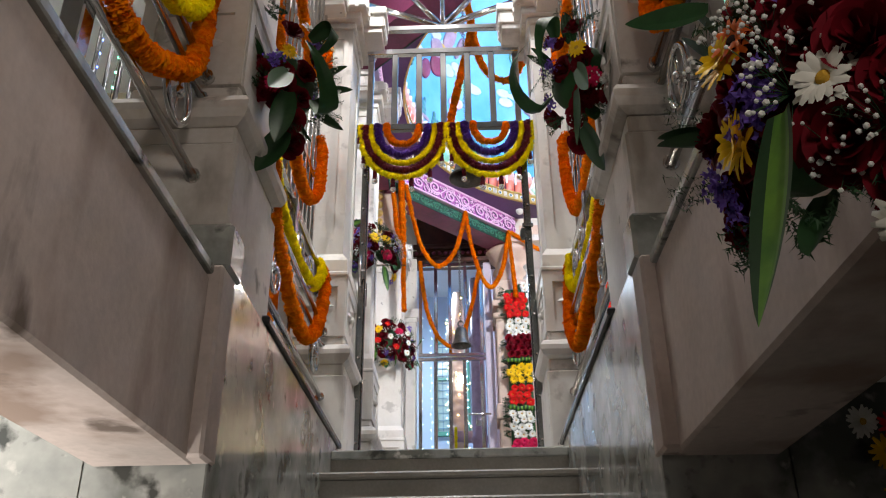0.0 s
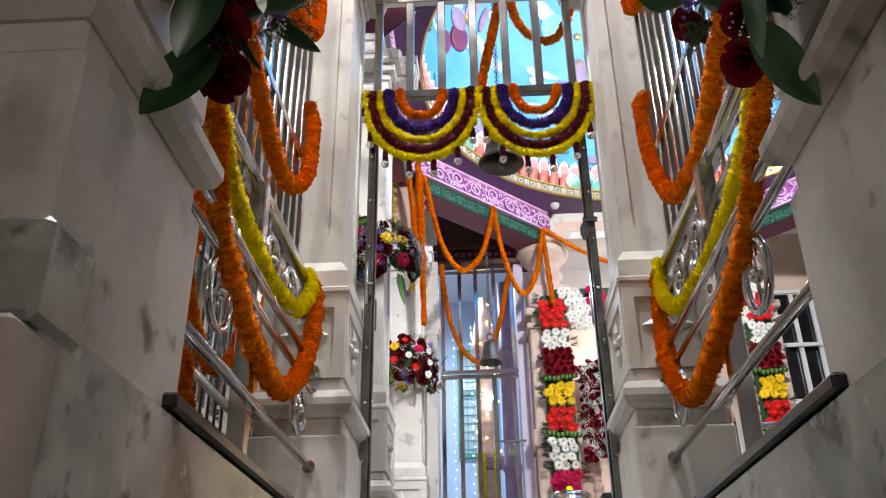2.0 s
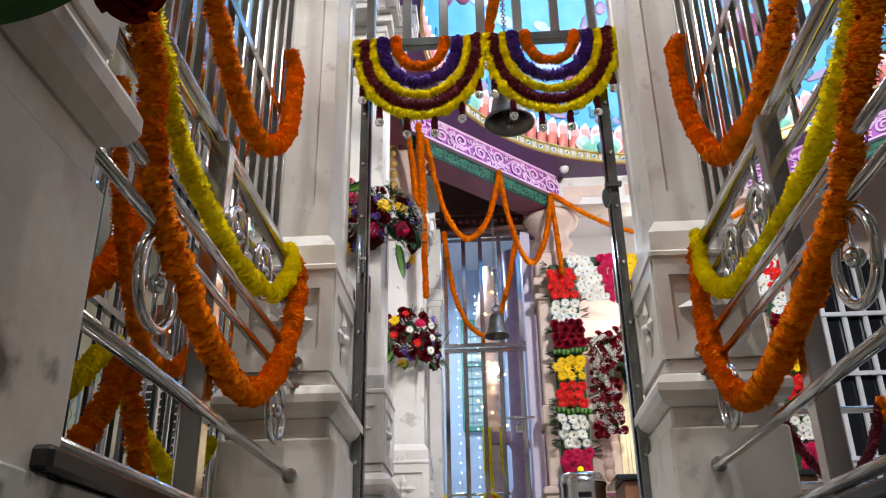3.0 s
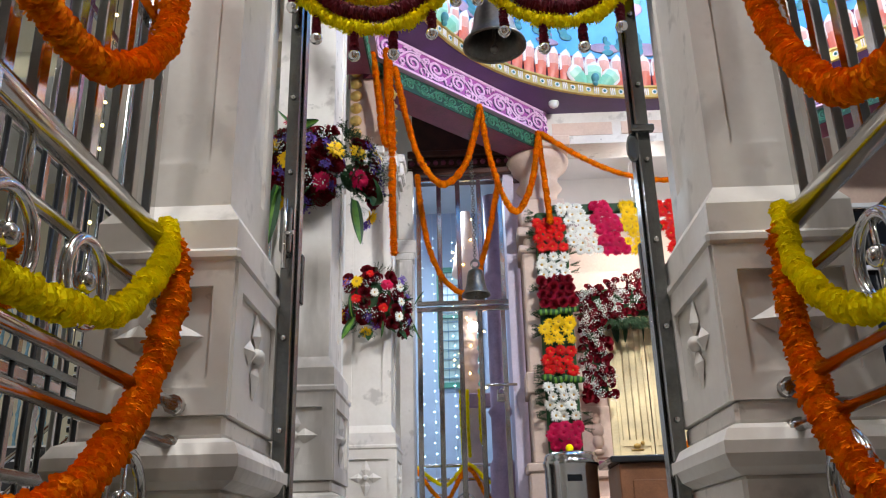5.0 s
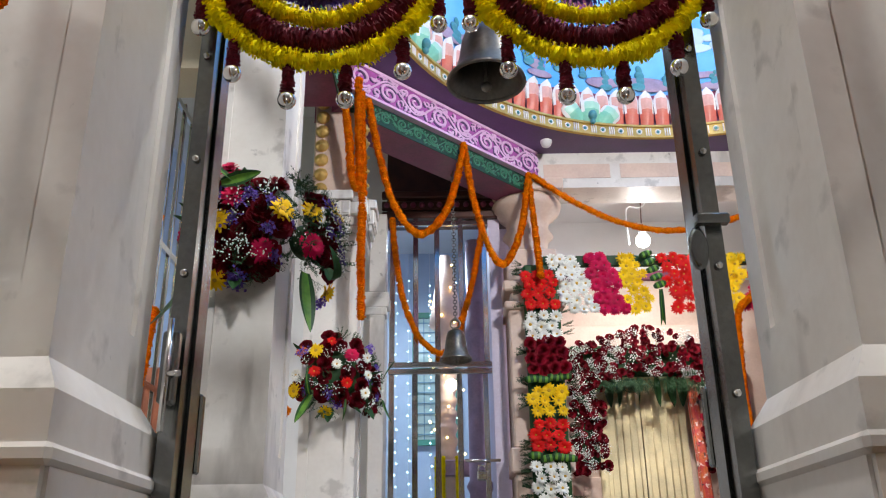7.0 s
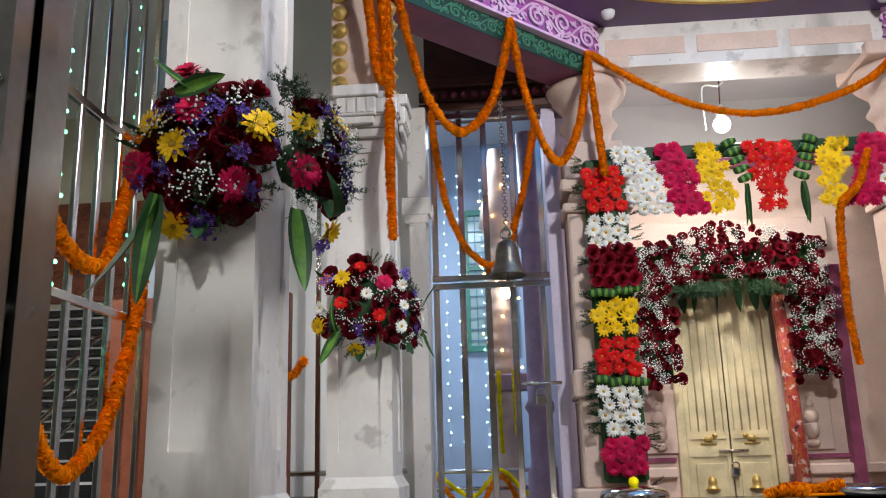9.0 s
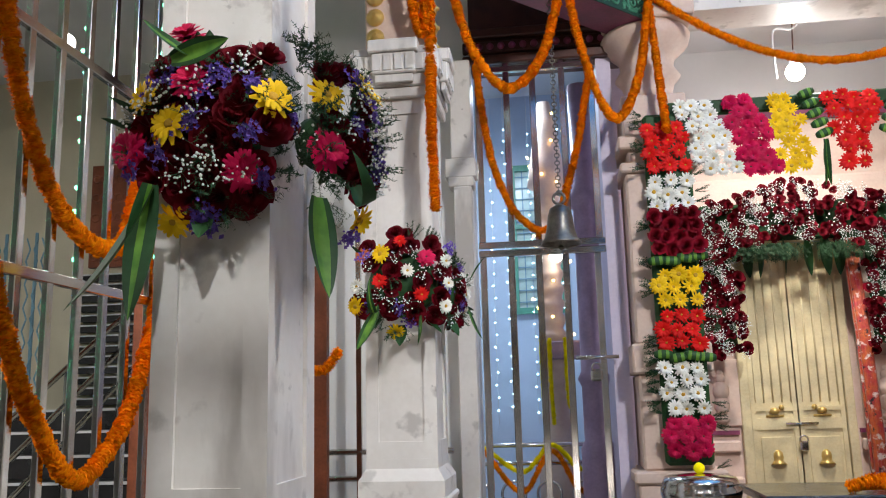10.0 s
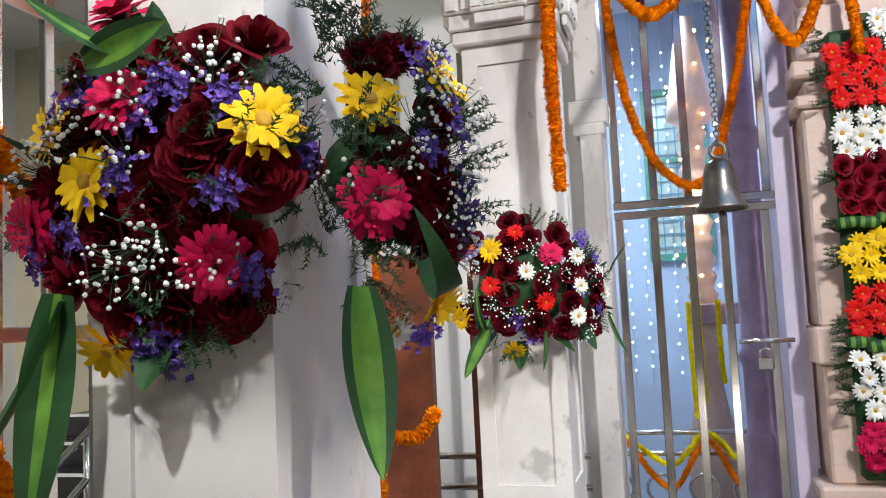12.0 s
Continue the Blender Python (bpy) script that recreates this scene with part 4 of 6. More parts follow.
def blade_mesh(name, length, width, bend=0.3, striped=True, twist=0.0, fold=0.0, wide=False):
    """A long leaf from the origin along +y, with a lime stripe down the middle; z is its upper side."""
    bm = bmesh.new()
    prev, n = None, 14
    for j in range(n + 1):
        t = j / n
        w = width * 0.5 * math.sin(math.pi * min(1, 0.12 + 0.88 * t) ** 0.9) ** 0.75 if j < n else 0.0008
        ang = bend * t + fold * max(0, t - 0.45) * 3
        c = Vector((0.0, length * t * math.cos(ang * 0.5), length * t * math.sin(ang * 0.5)))
        r = Matrix.Rotation(twist * t, 3, "Y")
        row = [bm.verts.new(c + r @ Vector((u * w, 0, abs(u) * w * 0.35))) for u in (-1, -0.55, -0.25, 0, 0.25, 0.55, 1)]
        if prev:
            for i in range(6):
                f = bm.faces.new((prev[i], prev[i + 1], row[i + 1], row[i]))
                f.smooth = True
                f.material_index = 1 if striped and i in ((1, 2, 3, 4) if wide else (2, 3)) else 0
        prev = row
    me = bpy.data.meshes.new(name)
    bm.to_mesh(me)
    bm.free()
    me.materials.append(LEAF), me.materials.append(LEAFLIGHT)
    return me


def fern_mesh(name, seed=0, L=0.085):
    """A feathery spray of fine needles."""
    rnd = random.Random(seed)
    bm = bmesh.new()
    for s in range(7):
        a = rnd.uniform(-0.8, 0.8)
        d = Vector((math.sin(a), math.cos(a), rnd.uniform(0, 0.5)))
        for k in range(44):
            p = d * L * (0.1 + 0.9 * k / 44)
            e = Vector((rnd.uniform(-1, 1), rnd.uniform(-0.3, 1), rnd.uniform(-0.6, 0.8))).normalized() * rnd.uniform(0.006, 0.014)
            o = e.orthogonal().normalized() * 0.0014
            bm.faces.new([bm.verts.new(q) for q in (p - o, p + o, p + e)])
    me = bpy.data.meshes.new(name)
    bm.to_mesh(me)
    bm.free()
    me.materials.append(FERN)
    return me


KIND = {
    "y": ("yellow_gerbera", [gerbera_mesh("yellow_gerbera", [P_YELLOW, P_EYEY], 0.034, 14, 2, 1), gerbera_mesh("yellow_gerbera", [P_YELLOW, P_EYEY], 0.03, 12, 2, 2, cup=0.7)]),
    "p": ("pink_gerbera", [gerbera_mesh("pink_gerbera", [P_PINK, P_EYE], 0.034, 24, 3, 3), gerbera_mesh("pink_gerbera", [P_PINK, P_EYE], 0.032, 22, 3, 4, cup=0.5)]),
    "r": ("red_gerbera", [gerbera_mesh("red_gerbera", [P_RED, P_EYEY], 0.032, 16, 2, 5, 0.13), gerbera_mesh("red_gerbera", [P_RED, P_EYEY], 0.03, 15, 2, 6, 0.13, 0.6)]),
    "w": ("white_daisy", [gerbera_mesh("white_daisy", [P_WHITE, P_EYEY], 0.032, 16, 2, 7, 0.24), gerbera_mesh("white_daisy", [P_WHITE, P_EYEY], 0.03, 14, 2, 8, 0.24, 0.6)]),
    "o": ("orange_gerbera", [gerbera_mesh("orange_gerbera", [P_ORANGE, P_EYE], 0.03, 16, 2, 9)]),
    "R": ("red_rose", [rose_mesh("red_rose", P_ROSE, 0.033, 1), rose_mesh("red_rose", P_ROSE, 0.03, 2), rose_mesh("red_rose", P_ROSE, 0.036, 3)]),
    "c": ("crimson_rose", [rose_mesh("crimson_rose", P_CRIMSON, 0.033, 4), rose_mesh("crimson_rose", P_CRIMSON, 0.03, 5)]),
    "s": ("statice", [statice_mesh("statice", 1), statice_mesh("statice", 2)]),
    "g": ("gypsophila", [gyp_mesh("gypsophila", 1), gyp_mesh("gypsophila", 2), gyp_mesh("gypsophila", 3)]),
    "G": ("gypsophila", [gyp_mesh("gypsophila", 4, 0.045, 20, 0.0042), gyp_mesh("gypsophila", 5, 0.045, 20, 0.0042)]),
    "f": ("fern", [fern_mesh("fern", 1), fern_mesh("fern", 2)]),
}
BLADE = blade_mesh("leaf_blade", 0.3, 0.062, 0.5)
BLADE_WIDE = blade_mesh("leaf_blade", 0.27, 0.085, 0.3, wide=True)
BLADE_FOLD = blade_mesh("leaf_blade", 0.26, 0.07, 0.5, fold=2.0)
BLADE_DARK = blade_mesh("leaf_blade", 0.3, 0.1, 0.4, striped=False)
BLADE_CURL = blade_mesh("leaf_blade", 0.22, 0.085, 0.5, striped=False, fold=2.2)
LEAF_SMALL = blade_mesh("leaf", 0.11, 0.05, 0.4, striped=False)
rng = random.Random(11)


def set_on(parent, me, name, m):
    o = new(name, me)
    o.matrix_basis = m
    o.parent = parent
    return o


def facing(place, normal, spin=0.0, s=1.0):
    q = Vector(normal).normalized().to_track_quat("Z", "Y").to_matrix().to_4x4()
    return Matrix.Translation(place) @ q @ Matrix.Rotation(spin, 4, "Z") @ Matrix.Scale(s, 4)


def bouquet(label, place, normal, unit, flowers, leaves=(), depth=0.07, group="pillar bouquets", fill=26, big=1.0, seed=0, backing=0.7, rest="RRRRRfgs", ferny=2, bold=1.0):
    """Flowers on a mound: flowers are (kind, u, v), in units of its half width, u to the right and v up as one looks at it."""
    rnd = random.Random(seed)
    n = Vector(normal).normalized()
    right = Vector((0, 0, 1)).cross(n).normalized()
    up = n.cross(right)
    ob = thing("bouquet", label, "bouquet", group, Matrix.Translation(place))

    def spot(u, v, lift=0.0):
        r2 = min(1.3, u * u + v * v * 0.8)
        h = depth * math.sqrt(max(0.05, 1.3 - r2)) + lift
        return right * u * unit + up * v * unit + n * h, (n + right * u * 0.75 + up * v * 0.6).normalized()

    bm = bmesh.new()
    lathe(bm, [(unit * backing, 0.0), (unit * backing * 0.95, depth * 0.4), (unit * backing * 0.6, depth * 0.8), (unit * 0.1, depth * 0.95)], 20)
    bm.transform(Matrix(((right.x, up.x, n.x, 0), (right.y, up.y, n.y, 0), (right.z, up.z, n.z, 0), (0, 0, 0, 1))))
    part("foliage_base", bm, LEAF, ob)
    for kind, u, v in flowers:
        name, meshes = KIND[kind]
        p, d = spot(u, v, {"g": 0.012, "s": 0.004, "R": -0.018}.get(kind, 0.008))
        set_on(ob, rnd.choice(meshes), name, facing(p, d + Vector((rnd.uniform(-0.2, 0.2), rnd.uniform(-0.2, 0.2), rnd.uniform(-0.2, 0.2))), rnd.uniform(0, 6), big * rnd.uniform(0.92, 1.1) * {"R": 1.18, "y": bold, "p": bold}.get(kind, 1.0)))
    for k in range(fill):
        a = rnd.uniform(0, 6.28)
        r = math.sqrt(rnd.uniform(0.0, 0.95))
        kind = rnd.choice(rest)
        name, meshes = KIND[kind]
        p, d = spot(r * math.cos(a), r * math.sin(a) * 1.05, -0.03 if kind == "R" else -0.008)
        set_on(ob, rnd.choice(meshes), name, facing(p, d, rnd.uniform(0, 6), big * rnd.uniform(0.85, 1.1)))
    for k in range(14):
        a = rnd.uniform(0, 6.28)
        p, d = spot(0.8 * math.cos(a), 0.85 * math.sin(a), -0.03)
        o = (right * math.cos(a) + up * math.sin(a) + n * 0.4).normalized()
        q = Matrix.Translation(p) @ o.to_track_quat("Y", "Z").to_matrix().to_4x4()
        if k % ferny or ferny == 1:
            set_on(ob, rnd.choice(KIND["f"][1]), "fern", q)
        else:
            set_on(ob, LEAF_SMALL, "leaf", q)
    for me, u, v, du, dv, dn, roll, s in leaves:
        p, _ = spot(u, v, 0.045)
        y = (right * du + up * dv + n * dn).normalized()
        z = (n - y * n.dot(y)).normalized()
        x = y.cross(z)
        m = Matrix(((x.x, y.x, z.x, p.x), (x.y, y.y, z.y, p.y), (x.z, y.z, z.z, p.z), (0, 0, 0, 1)))
        set_on(ob, me, "leaf_blade", m @ Matrix.Rotation(roll, 4, "Y") @ Matrix.Scale(s, 4))
    return ob


MAIN = [("y", -0.38, 0.1), ("y", 0.9, 0.44), ("y", -0.77, 0.49), ("y", -0.4, -1.0), ("s", 0.0, -1.05), ("p", -0.33, 1.33), ("p", -1.0, -0.15), ("p", 0.56, -0.49), ("p", -0.15, 0.63),
        ("s", -0.44, 0.73), ("s", 0.2, 0.71), ("s", 0.0, 0.5), ("s", 0.68, 0.58), ("s", 0.63, 0.0), ("s", -0.56, -0.22), ("s", -0.12, 0.12), ("s", -0.7, 0.6), ("s", -0.95, -0.35), ("s", 0.05, -0.95), ("s", 0.75, -0.55),
        ("g", 0.5, 0.85), ("g", 0.56, 0.75), ("g", -0.5, 0.5), ("g", -0.62, 0.35), ("g", -0.05, 0.2), ("g", 0.0, -0.35), ("g", 0.2, -0.3), ("g", -0.25, -0.5), ("g", 0.05, -0.52), ("g", -1.0, 0.25), ("g", 0.45, -0.55), ("g", 0.02, 0.62),
        ("R", -0.2, 1.05), ("R", -0.55, 0.88), ("R", 0.73, 1.05), ("R", -0.5, 0.46), ("R", -0.75, 0.1), ("R", 0.44, 0.4), ("R", -0.1, 0.34), ("R", 0.15, -0.05), ("R", -0.3, -0.25), ("R", 0.44, -0.15), ("R", 0.8, 0.1), ("R", -0.3, -0.6), ("R", 0.2, -0.75), ("R", 0.05, -0.5), ("R", 0.6, -0.7), ("R", 0.4, 0.95), ("R", 0.1, 0.95), ("R", -0.6, -0.45), ("R", 0.35, 0.2), ("R", -0.1, -0.78)]
bouquet("large bouquet of dark red roses and gerberas on a pillar", (-0.817, 5.675, 1.988), (0.05, -1, 0), 0.158, [(k, u, v * 1.1) for k, u, v in MAIN],
        [(BLADE_WIDE, -0.4, 1.02, 1, 0.1, 0.3, 0.2, 0.6), (BLADE, -0.1, 1.05, -0.6, 0.3, 0.2, 0.6, 0.4), (BLADE, -0.55, -0.75, -0.36, -1, 0.0, 0.9, 1.0), (BLADE, -0.6, -0.7, -0.22, -1, -0.1, -0.6, 0.95)], seed=3, fill=30, rest="RRRRRRRfs", depth=0.062, bold=1.28, ferny=3)
SPRAY = [("y", -0.25, 0.45), ("y", 0.75, -0.95), ("p", -0.25, -0.25), ("s", 0.5, 0.75), ("s", 0.35, 0.12), ("s", 0.8, 0.3), ("s", 0.85, -0.1), ("s", 0.6, -1.15), ("s", 0.7, 0.55), ("g", 0.45, 0.6), ("g", 0.3, 0.3), ("g", 0.7, 0.1), ("g", 0.65, -0.35), ("g", 0.8, -0.6), ("g", 0.1, 0.1), ("g", 0.75, -0.2),
        ("R", 0.15, 0.85), ("R", -0.1, 0.1), ("R", 0.2, -0.3), ("R", 0.5, -0.1), ("R", 0.55, -0.55), ("R", 0.4, 0.9), ("R", -0.1, 0.75), ("R", 0.55, 0.35), ("w", 0.25, -1.15), ("R", 0.1, -0.05), ("y", 0.75, 0.7), ("f", -0.6, 0.9), ("f", -0.65, 0.5), ("f", -0.6, 0.1), ("f", -0.2, 1.2), ("f", -0.75, 0.75), ("f", -0.7, 0.3), ("f", -0.65, -0.2), ("f", -0.5, 1.1), ("f", -0.7, -0.5), ("g", 0.9, 0.45), ("g", 0.85, 0.0), ("g", 0.6, 0.75), ("s", 0.95, -0.3), ("s", 0.75, 0.95)]
bouquet("tall spray of yellow and pink gerberas with ferns and striped leaves", (-0.635, 5.865, 2.03), (0.78, -0.62, 0), 0.165, [(k, u * 0.78 - 0.06, v * 1.12) for k, u, v in SPRAY],
        [(BLADE_WIDE, -0.42, -0.95, -0.05, -1, 0.1, 0.0, 0.88), (BLADE_CURL, 0.1, -0.75, 0.3, -0.8, 0.25, 0.4, 0.5)], seed=4, fill=18, depth=0.08, rest="RRRfffgs", ferny=1, backing=0.4, bold=1.35)
SMALL = [("r", -0.45, 0.0), ("r", 0.36, -0.27), ("r", -0.05, 0.8), ("o", -0.8, 0.55), ("y", -0.42, 0.55), ("y", -0.15, -0.98), ("y", -0.93, -0.45), ("w", 0.1, 0.2), ("w", 0.88, -0.05), ("w", -0.9, -0.07), ("w", 0.82, -0.5), ("w", 0.85, 0.4), ("p", 0.47, 0.45), ("s", -0.75, 0.5), ("s", 0.9, 0.65), ("g", -0.1, 0.4), ("g", 0.2, 0.5), ("g", -0.65, 0.25), ("g", -0.2, -0.4), ("g", 0.1, -0.4), ("g", -0.4, -0.25), ("g", 0.4, 0.1), ("g", 0.9, -0.7), ("g", -0.75, -0.2),
         ("R", 0.15, 0.7), ("R", -0.2, 0.2), ("R", -0.2, -0.1), ("R", 0.35, -0.02), ("R", -0.25, -0.5), ("R", 0.2, -0.6), ("R", 0.7, 0.15), ("R", 0.7, -0.3), ("R", -0.6, 0.35), ("R", -0.15, 0.62), ("R", 0.55, 0.75), ("R", -0.7, -0.5), ("R", 0.6, -0.65)]
bouquet("round bouquet of red roses, gerberas and white daisies", (-0.735, 7.555, 1.93), (0.12, -1, 0), 0.215, SMALL,
        [(BLADE_WIDE, -0.5, -0.6, -0.4, -1, 0.2, 0.5, 0.7), (BLADE_FOLD, -0.5, -0.5, -0.1, -0.8, 0.8, 0.3, 0.5), (BLADE, 0.35, -0.7, 0.1, -1, 0.2, 0.9, 0.45)], seed=5, fill=24, big=1.0, ferny=3, bold=1.1)
bouquet("spray of white daisies and statice on a pillar's side", (-0.585, 7.74, 1.9), (1, -0.25, 0), 0.13, [("w", 0.2, 0.5), ("w", 0.4, 0.0), ("w", 0.5, -0.6), ("R", 0.0, 0.3), ("R", 0.3, -0.3), ("g", 0.5, 0.4), ("g", 0.3, -0.7), ("s", 0.2, 0.9), ("R", 0.2, -0.9)],
        [(BLADE, 0.0, -0.6, 0.0, -1, 0.2, 0.2, 0.5), (BLADE, 0.2, 0.5, 0.3, 1, 0.3, 0.2, 0.4)], seed=6, fill=14)
STAIR = [("y", -0.35, 0.25), ("p", -0.5, -0.25), ("R", -0.3, -0.35), ("R", 0.1, -0.6), ("R", 0.1, 0.1), ("s", 0.4, 0.2), ("s", 0.5, -0.3), ("s", 0.3, 0.6), ("g", 0.6, 0.4), ("g", 0.35, 0.0), ("g", 0.4, -0.1), ("w", 0.2, 0.9), ("y", 0.7, 0.8), ("R", -0.2, 0.7), ("R", 0.5, 0.8), ("R", 0.3, -0.85), ("g", 0.55, 0.75), ("f", -0.5, 0.8), ("f", -0.3, 1.0)]
for x, y, z, nx, sd in ((-0.585, 2.28, 0.88, 1, 7), (0.425, 2.34, 0.91, -1, 8)):
    fl = [(k, u * nx, v * 1.5) for k, u, v in STAIR]
    bouquet("shaded bouquet of roses, gerberas and statice on a pillar's side", (x, y, z), (nx * 0.75, -0.75, -0.15), 0.165, fl,
            [(BLADE_DARK, -0.05 * nx, -1.25, -0.45 * nx, -1, 0.05, 0.3, 0.8), (BLADE_DARK, -0.3 * nx, -0.6, -0.1 * nx, -1, 0.1, 0.6, 0.8), (BLADE_CURL, 0.3 * nx, -0.5, 0.3 * nx, -0.8, 0.5, 0.4, 0.9), (BLADE_CURL, 0.0, 0.8, 0.4, 0.7, 0.5, 0.3, 0.7), (BLADE_DARK, -0.4 * nx, -0.2, -0.5 * nx, -0.8, 0.3, 0.3, 0.7)], seed=sd, fill=16)
bouquet("shaded bouquet of yellow gerberas and white daisies on the parapet", (0.430, 0.842, -0.311), (-0.93, -0.36, 0), 0.17,
        [("o", -0.1, 0.48), ("y", -0.25, 0.39), ("y", -0.22, -0.33), ("w", 0.54, -0.33), ("w", 0.57, -1.28), ("g", 0.21, 0.33), ("g", 0.25, -0.04), ("g", 0.27, -0.23), ("g", 0.73, -0.74), ("s", 0.11, -0.13), ("s", -0.07, -0.14), ("R", 0.46, 0.12), ("R", 0.73, -0.15), ("R", 0.81, -0.47), ("R", -0.14, 0.05), ("R", 0.48, -0.66), ("R", 0.62, -0.95), ("f", -0.12, -0.72), ("f", -0.15, 0.74), ("R", 0.37, 0.39)],
        [(BLADE_WIDE, 0.36, -0.5, -0.28, -1.61, 0.08, 0.15, 0.9), (BLADE_DARK, -0.17, 0.8, -0.8, 0.3, 0.3, 0.3, 0.4)], depth=0.07, seed=9, fill=30, big=1.12, bold=1.2, rest="RRRRRRsg")

# ---- garlands on railings, grilles and beams ----
ORANGE_L = "thick orange marigold garland looped on the railing"
YELLOW_L = "yellow marigold garland looped on the railing"
GRILLE_L = "orange marigold garland hung on the steel grille"
HALL_L = "slender orange marigold garland strung along the beam"
W, N = 0.031, 26
garland(smooth_line([(-0.75, 2.62, 1.03), (-0.73, 2.76, 0.87), (-0.725, 2.8, 0.7), (-0.72, 2.91, 0.59), (-0.715, 3.14, 0.48), (-0.71, 3.47, 0.43), (-0.71, 3.77, 0.6), (-0.72, 3.97, 0.88), (-0.75, 4.01, 1.03)], 120), W, ORANGE, ORANGE_L, seed=1, n=N, disc=0.018, step=0.0045)
garland(smooth_line([(-0.74, 2.66, 1.06), (-0.74, 2.83, 0.92), (-0.74, 2.96, 0.82), (-0.735, 3.15, 0.765), (-0.73, 3.37, 0.73), (-0.73, 3.7, 0.78), (-0.735, 3.94, 0.96), (-0.77, 4.02, 1.07)], 120), 0.026, YELLOW, YELLOW_L, seed=2, n=N, disc=0.02, step=0.005)
garland(smooth_line([(0.58, 2.6, 1.0), (0.54, 2.75, 0.76), (0.53, 2.93, 0.59), (0.52, 3.22, 0.47), (0.52, 3.6, 0.41), (0.52, 3.83, 0.56), (0.535, 3.97, 0.8), (0.56, 4.01, 1.0)], 120), W, ORANGE, ORANGE_L, seed=3, n=N, disc=0.018, step=0.0045)
garland(smooth_line([(0.57, 2.62, 1.03), (0.55, 2.85, 0.82), (0.545, 3.07, 0.74), (0.54, 3.39, 0.71), (0.54, 3.72, 0.75), (0.545, 3.93, 0.9), (0.57, 4.02, 1.07)], 120), 0.026, YELLOW, YELLOW_L, seed=4, n=N, disc=0.02, step=0.005)
garland(smooth_line([(-0.79, 2.75, 1.75), (-0.77, 3.0, 1.42), (-0.765, 3.23, 1.26), (-0.765, 3.42, 1.2), (-0.765, 3.65, 1.24), (-0.77, 3.9, 1.45), (-0.785, 4.0, 1.76), (-0.8, 3.99, 1.84)], 110), W, ORANGE, GRILLE_L, seed=5, n=N, disc=0.018, step=0.0045)
garland(smooth_line([(0.6, 2.7, 1.5), (0.575, 2.98, 1.21), (0.57, 3.22, 1.09), (0.57, 3.45, 1.08), (0.57, 3.7, 1.17), (0.575, 3.93, 1.48), (0.585, 4.0, 1.78), (0.62, 3.99, 1.83)], 110), W, ORANGE, GRILLE_L, seed=6, n=N, disc=0.018, step=0.0045)
garland(smooth_line([(-0.79, 2.85, 2.5), (-0.77, 3.11, 2.13), (-0.77, 3.3, 2.0), (-0.77, 3.54, 1.95), (-0.77, 3.85, 2.12), (-0.79, 4.0, 2.55)], 90), W, ORANGE, GRILLE_L, seed=7, n=18)
garland(smooth_line([(0.59, 3.0, 2.6), (0.575, 3.35, 2.2), (0.57, 3.62, 2.1), (0.575, 3.88, 2.2), (0.6, 4.01, 2.6)], 90), W, ORANGE, GRILLE_L, seed=8, n=18)
garland(smooth_line([(-0.79, 0.75, 1.0), (-0.73, 1.0, 0.55), (-0.72, 1.29, 0.37), (-0.72, 1.45, 0.35), (-0.72, 1.62, 0.43), (-0.73, 1.82, 0.6), (-0.76, 1.94, 1.0)], 110), W, ORANGE, ORANGE_L, seed=9, n=22)
garland(smooth_line([(-0.8, 0.8, 1.05), (-0.76, 1.15, 0.75), (-0.745, 1.5, 0.64), (-0.745, 1.74, 0.72), (-0.75, 1.9, 0.9), (-0.8, 1.96, 1.06)], 110), 0.026, YELLOW, YELLOW_L, seed=10, n=22, disc=0.02)
garland(smooth_line([(0.62, 0.9, 1.0), (0.57, 1.3, 0.7), (0.56, 1.65, 0.62), (0.56, 1.78, 0.67), (0.57, 1.92, 0.82), (0.61, 1.96, 1.05)], 90), W, ORANGE, ORANGE_L, seed=11, n=18)
# side hall railing beyond the grille
garland(smooth_line([(-0.865, 2.92, 0.95), (-0.865, 3.0, 0.7), (-0.865, 3.1, 0.557), (-0.865, 3.226, 0.457), (-0.865, 3.39, 0.47), (-0.865, 3.54, 0.617), (-0.865, 3.6, 0.9)], 80), 0.021, ORANGE, "orange marigold garland behind the steel grille", seed=12)
garland(smooth_line([(-1.64, 7.1, 2.7), (-1.64, 6.92, 2.25), (-1.64, 6.82, 2.02), (-1.64, 6.62, 1.98), (-1.64, 6.4, 2.08), (-1.64, 6.2, 2.35), (-1.64, 6.0, 2.9)], 70), 0.03, ORANGE, GRILLE_L, seed=14)
garland(smooth_line([(-1.64, 7.2, 2.2), (-1.64, 7.1, 1.8), (-1.64, 6.92, 1.42), (-1.64, 6.7, 1.23), (-1.64, 6.55, 1.22), (-1.64, 6.38, 1.38), (-1.64, 6.22, 1.6), (-1.64, 6.0, 2.1)], 70), 0.03, ORANGE, GRILLE_L, seed=15)
garland(smooth_line([(-1.0, 2.95, 0.3), (-1.0, 3.16, 0.37), (-0.99, 3.33, 0.52), (-1.0, 3.45, 0.44), (-1.0, 3.61, 0.35), (-1.0, 3.9, 0.3), (-1.0, 4.1, 0.45)], 60), 0.026, YELLOW, "yellow marigold garland looped low on the hall railing", seed=70)
garland(smooth_line([(-0.97, 2.95, 0.12), (-0.97, 3.15, 0.22), (-0.97, 3.27, 0.34), (-0.97, 3.36, 0.5), (-0.97, 3.44, 0.38), (-0.97, 3.55, 0.24), (-0.97, 3.75, 0.15)], 60), 0.028, ORANGE, "orange marigold garland looped low on the hall railing", seed=71)
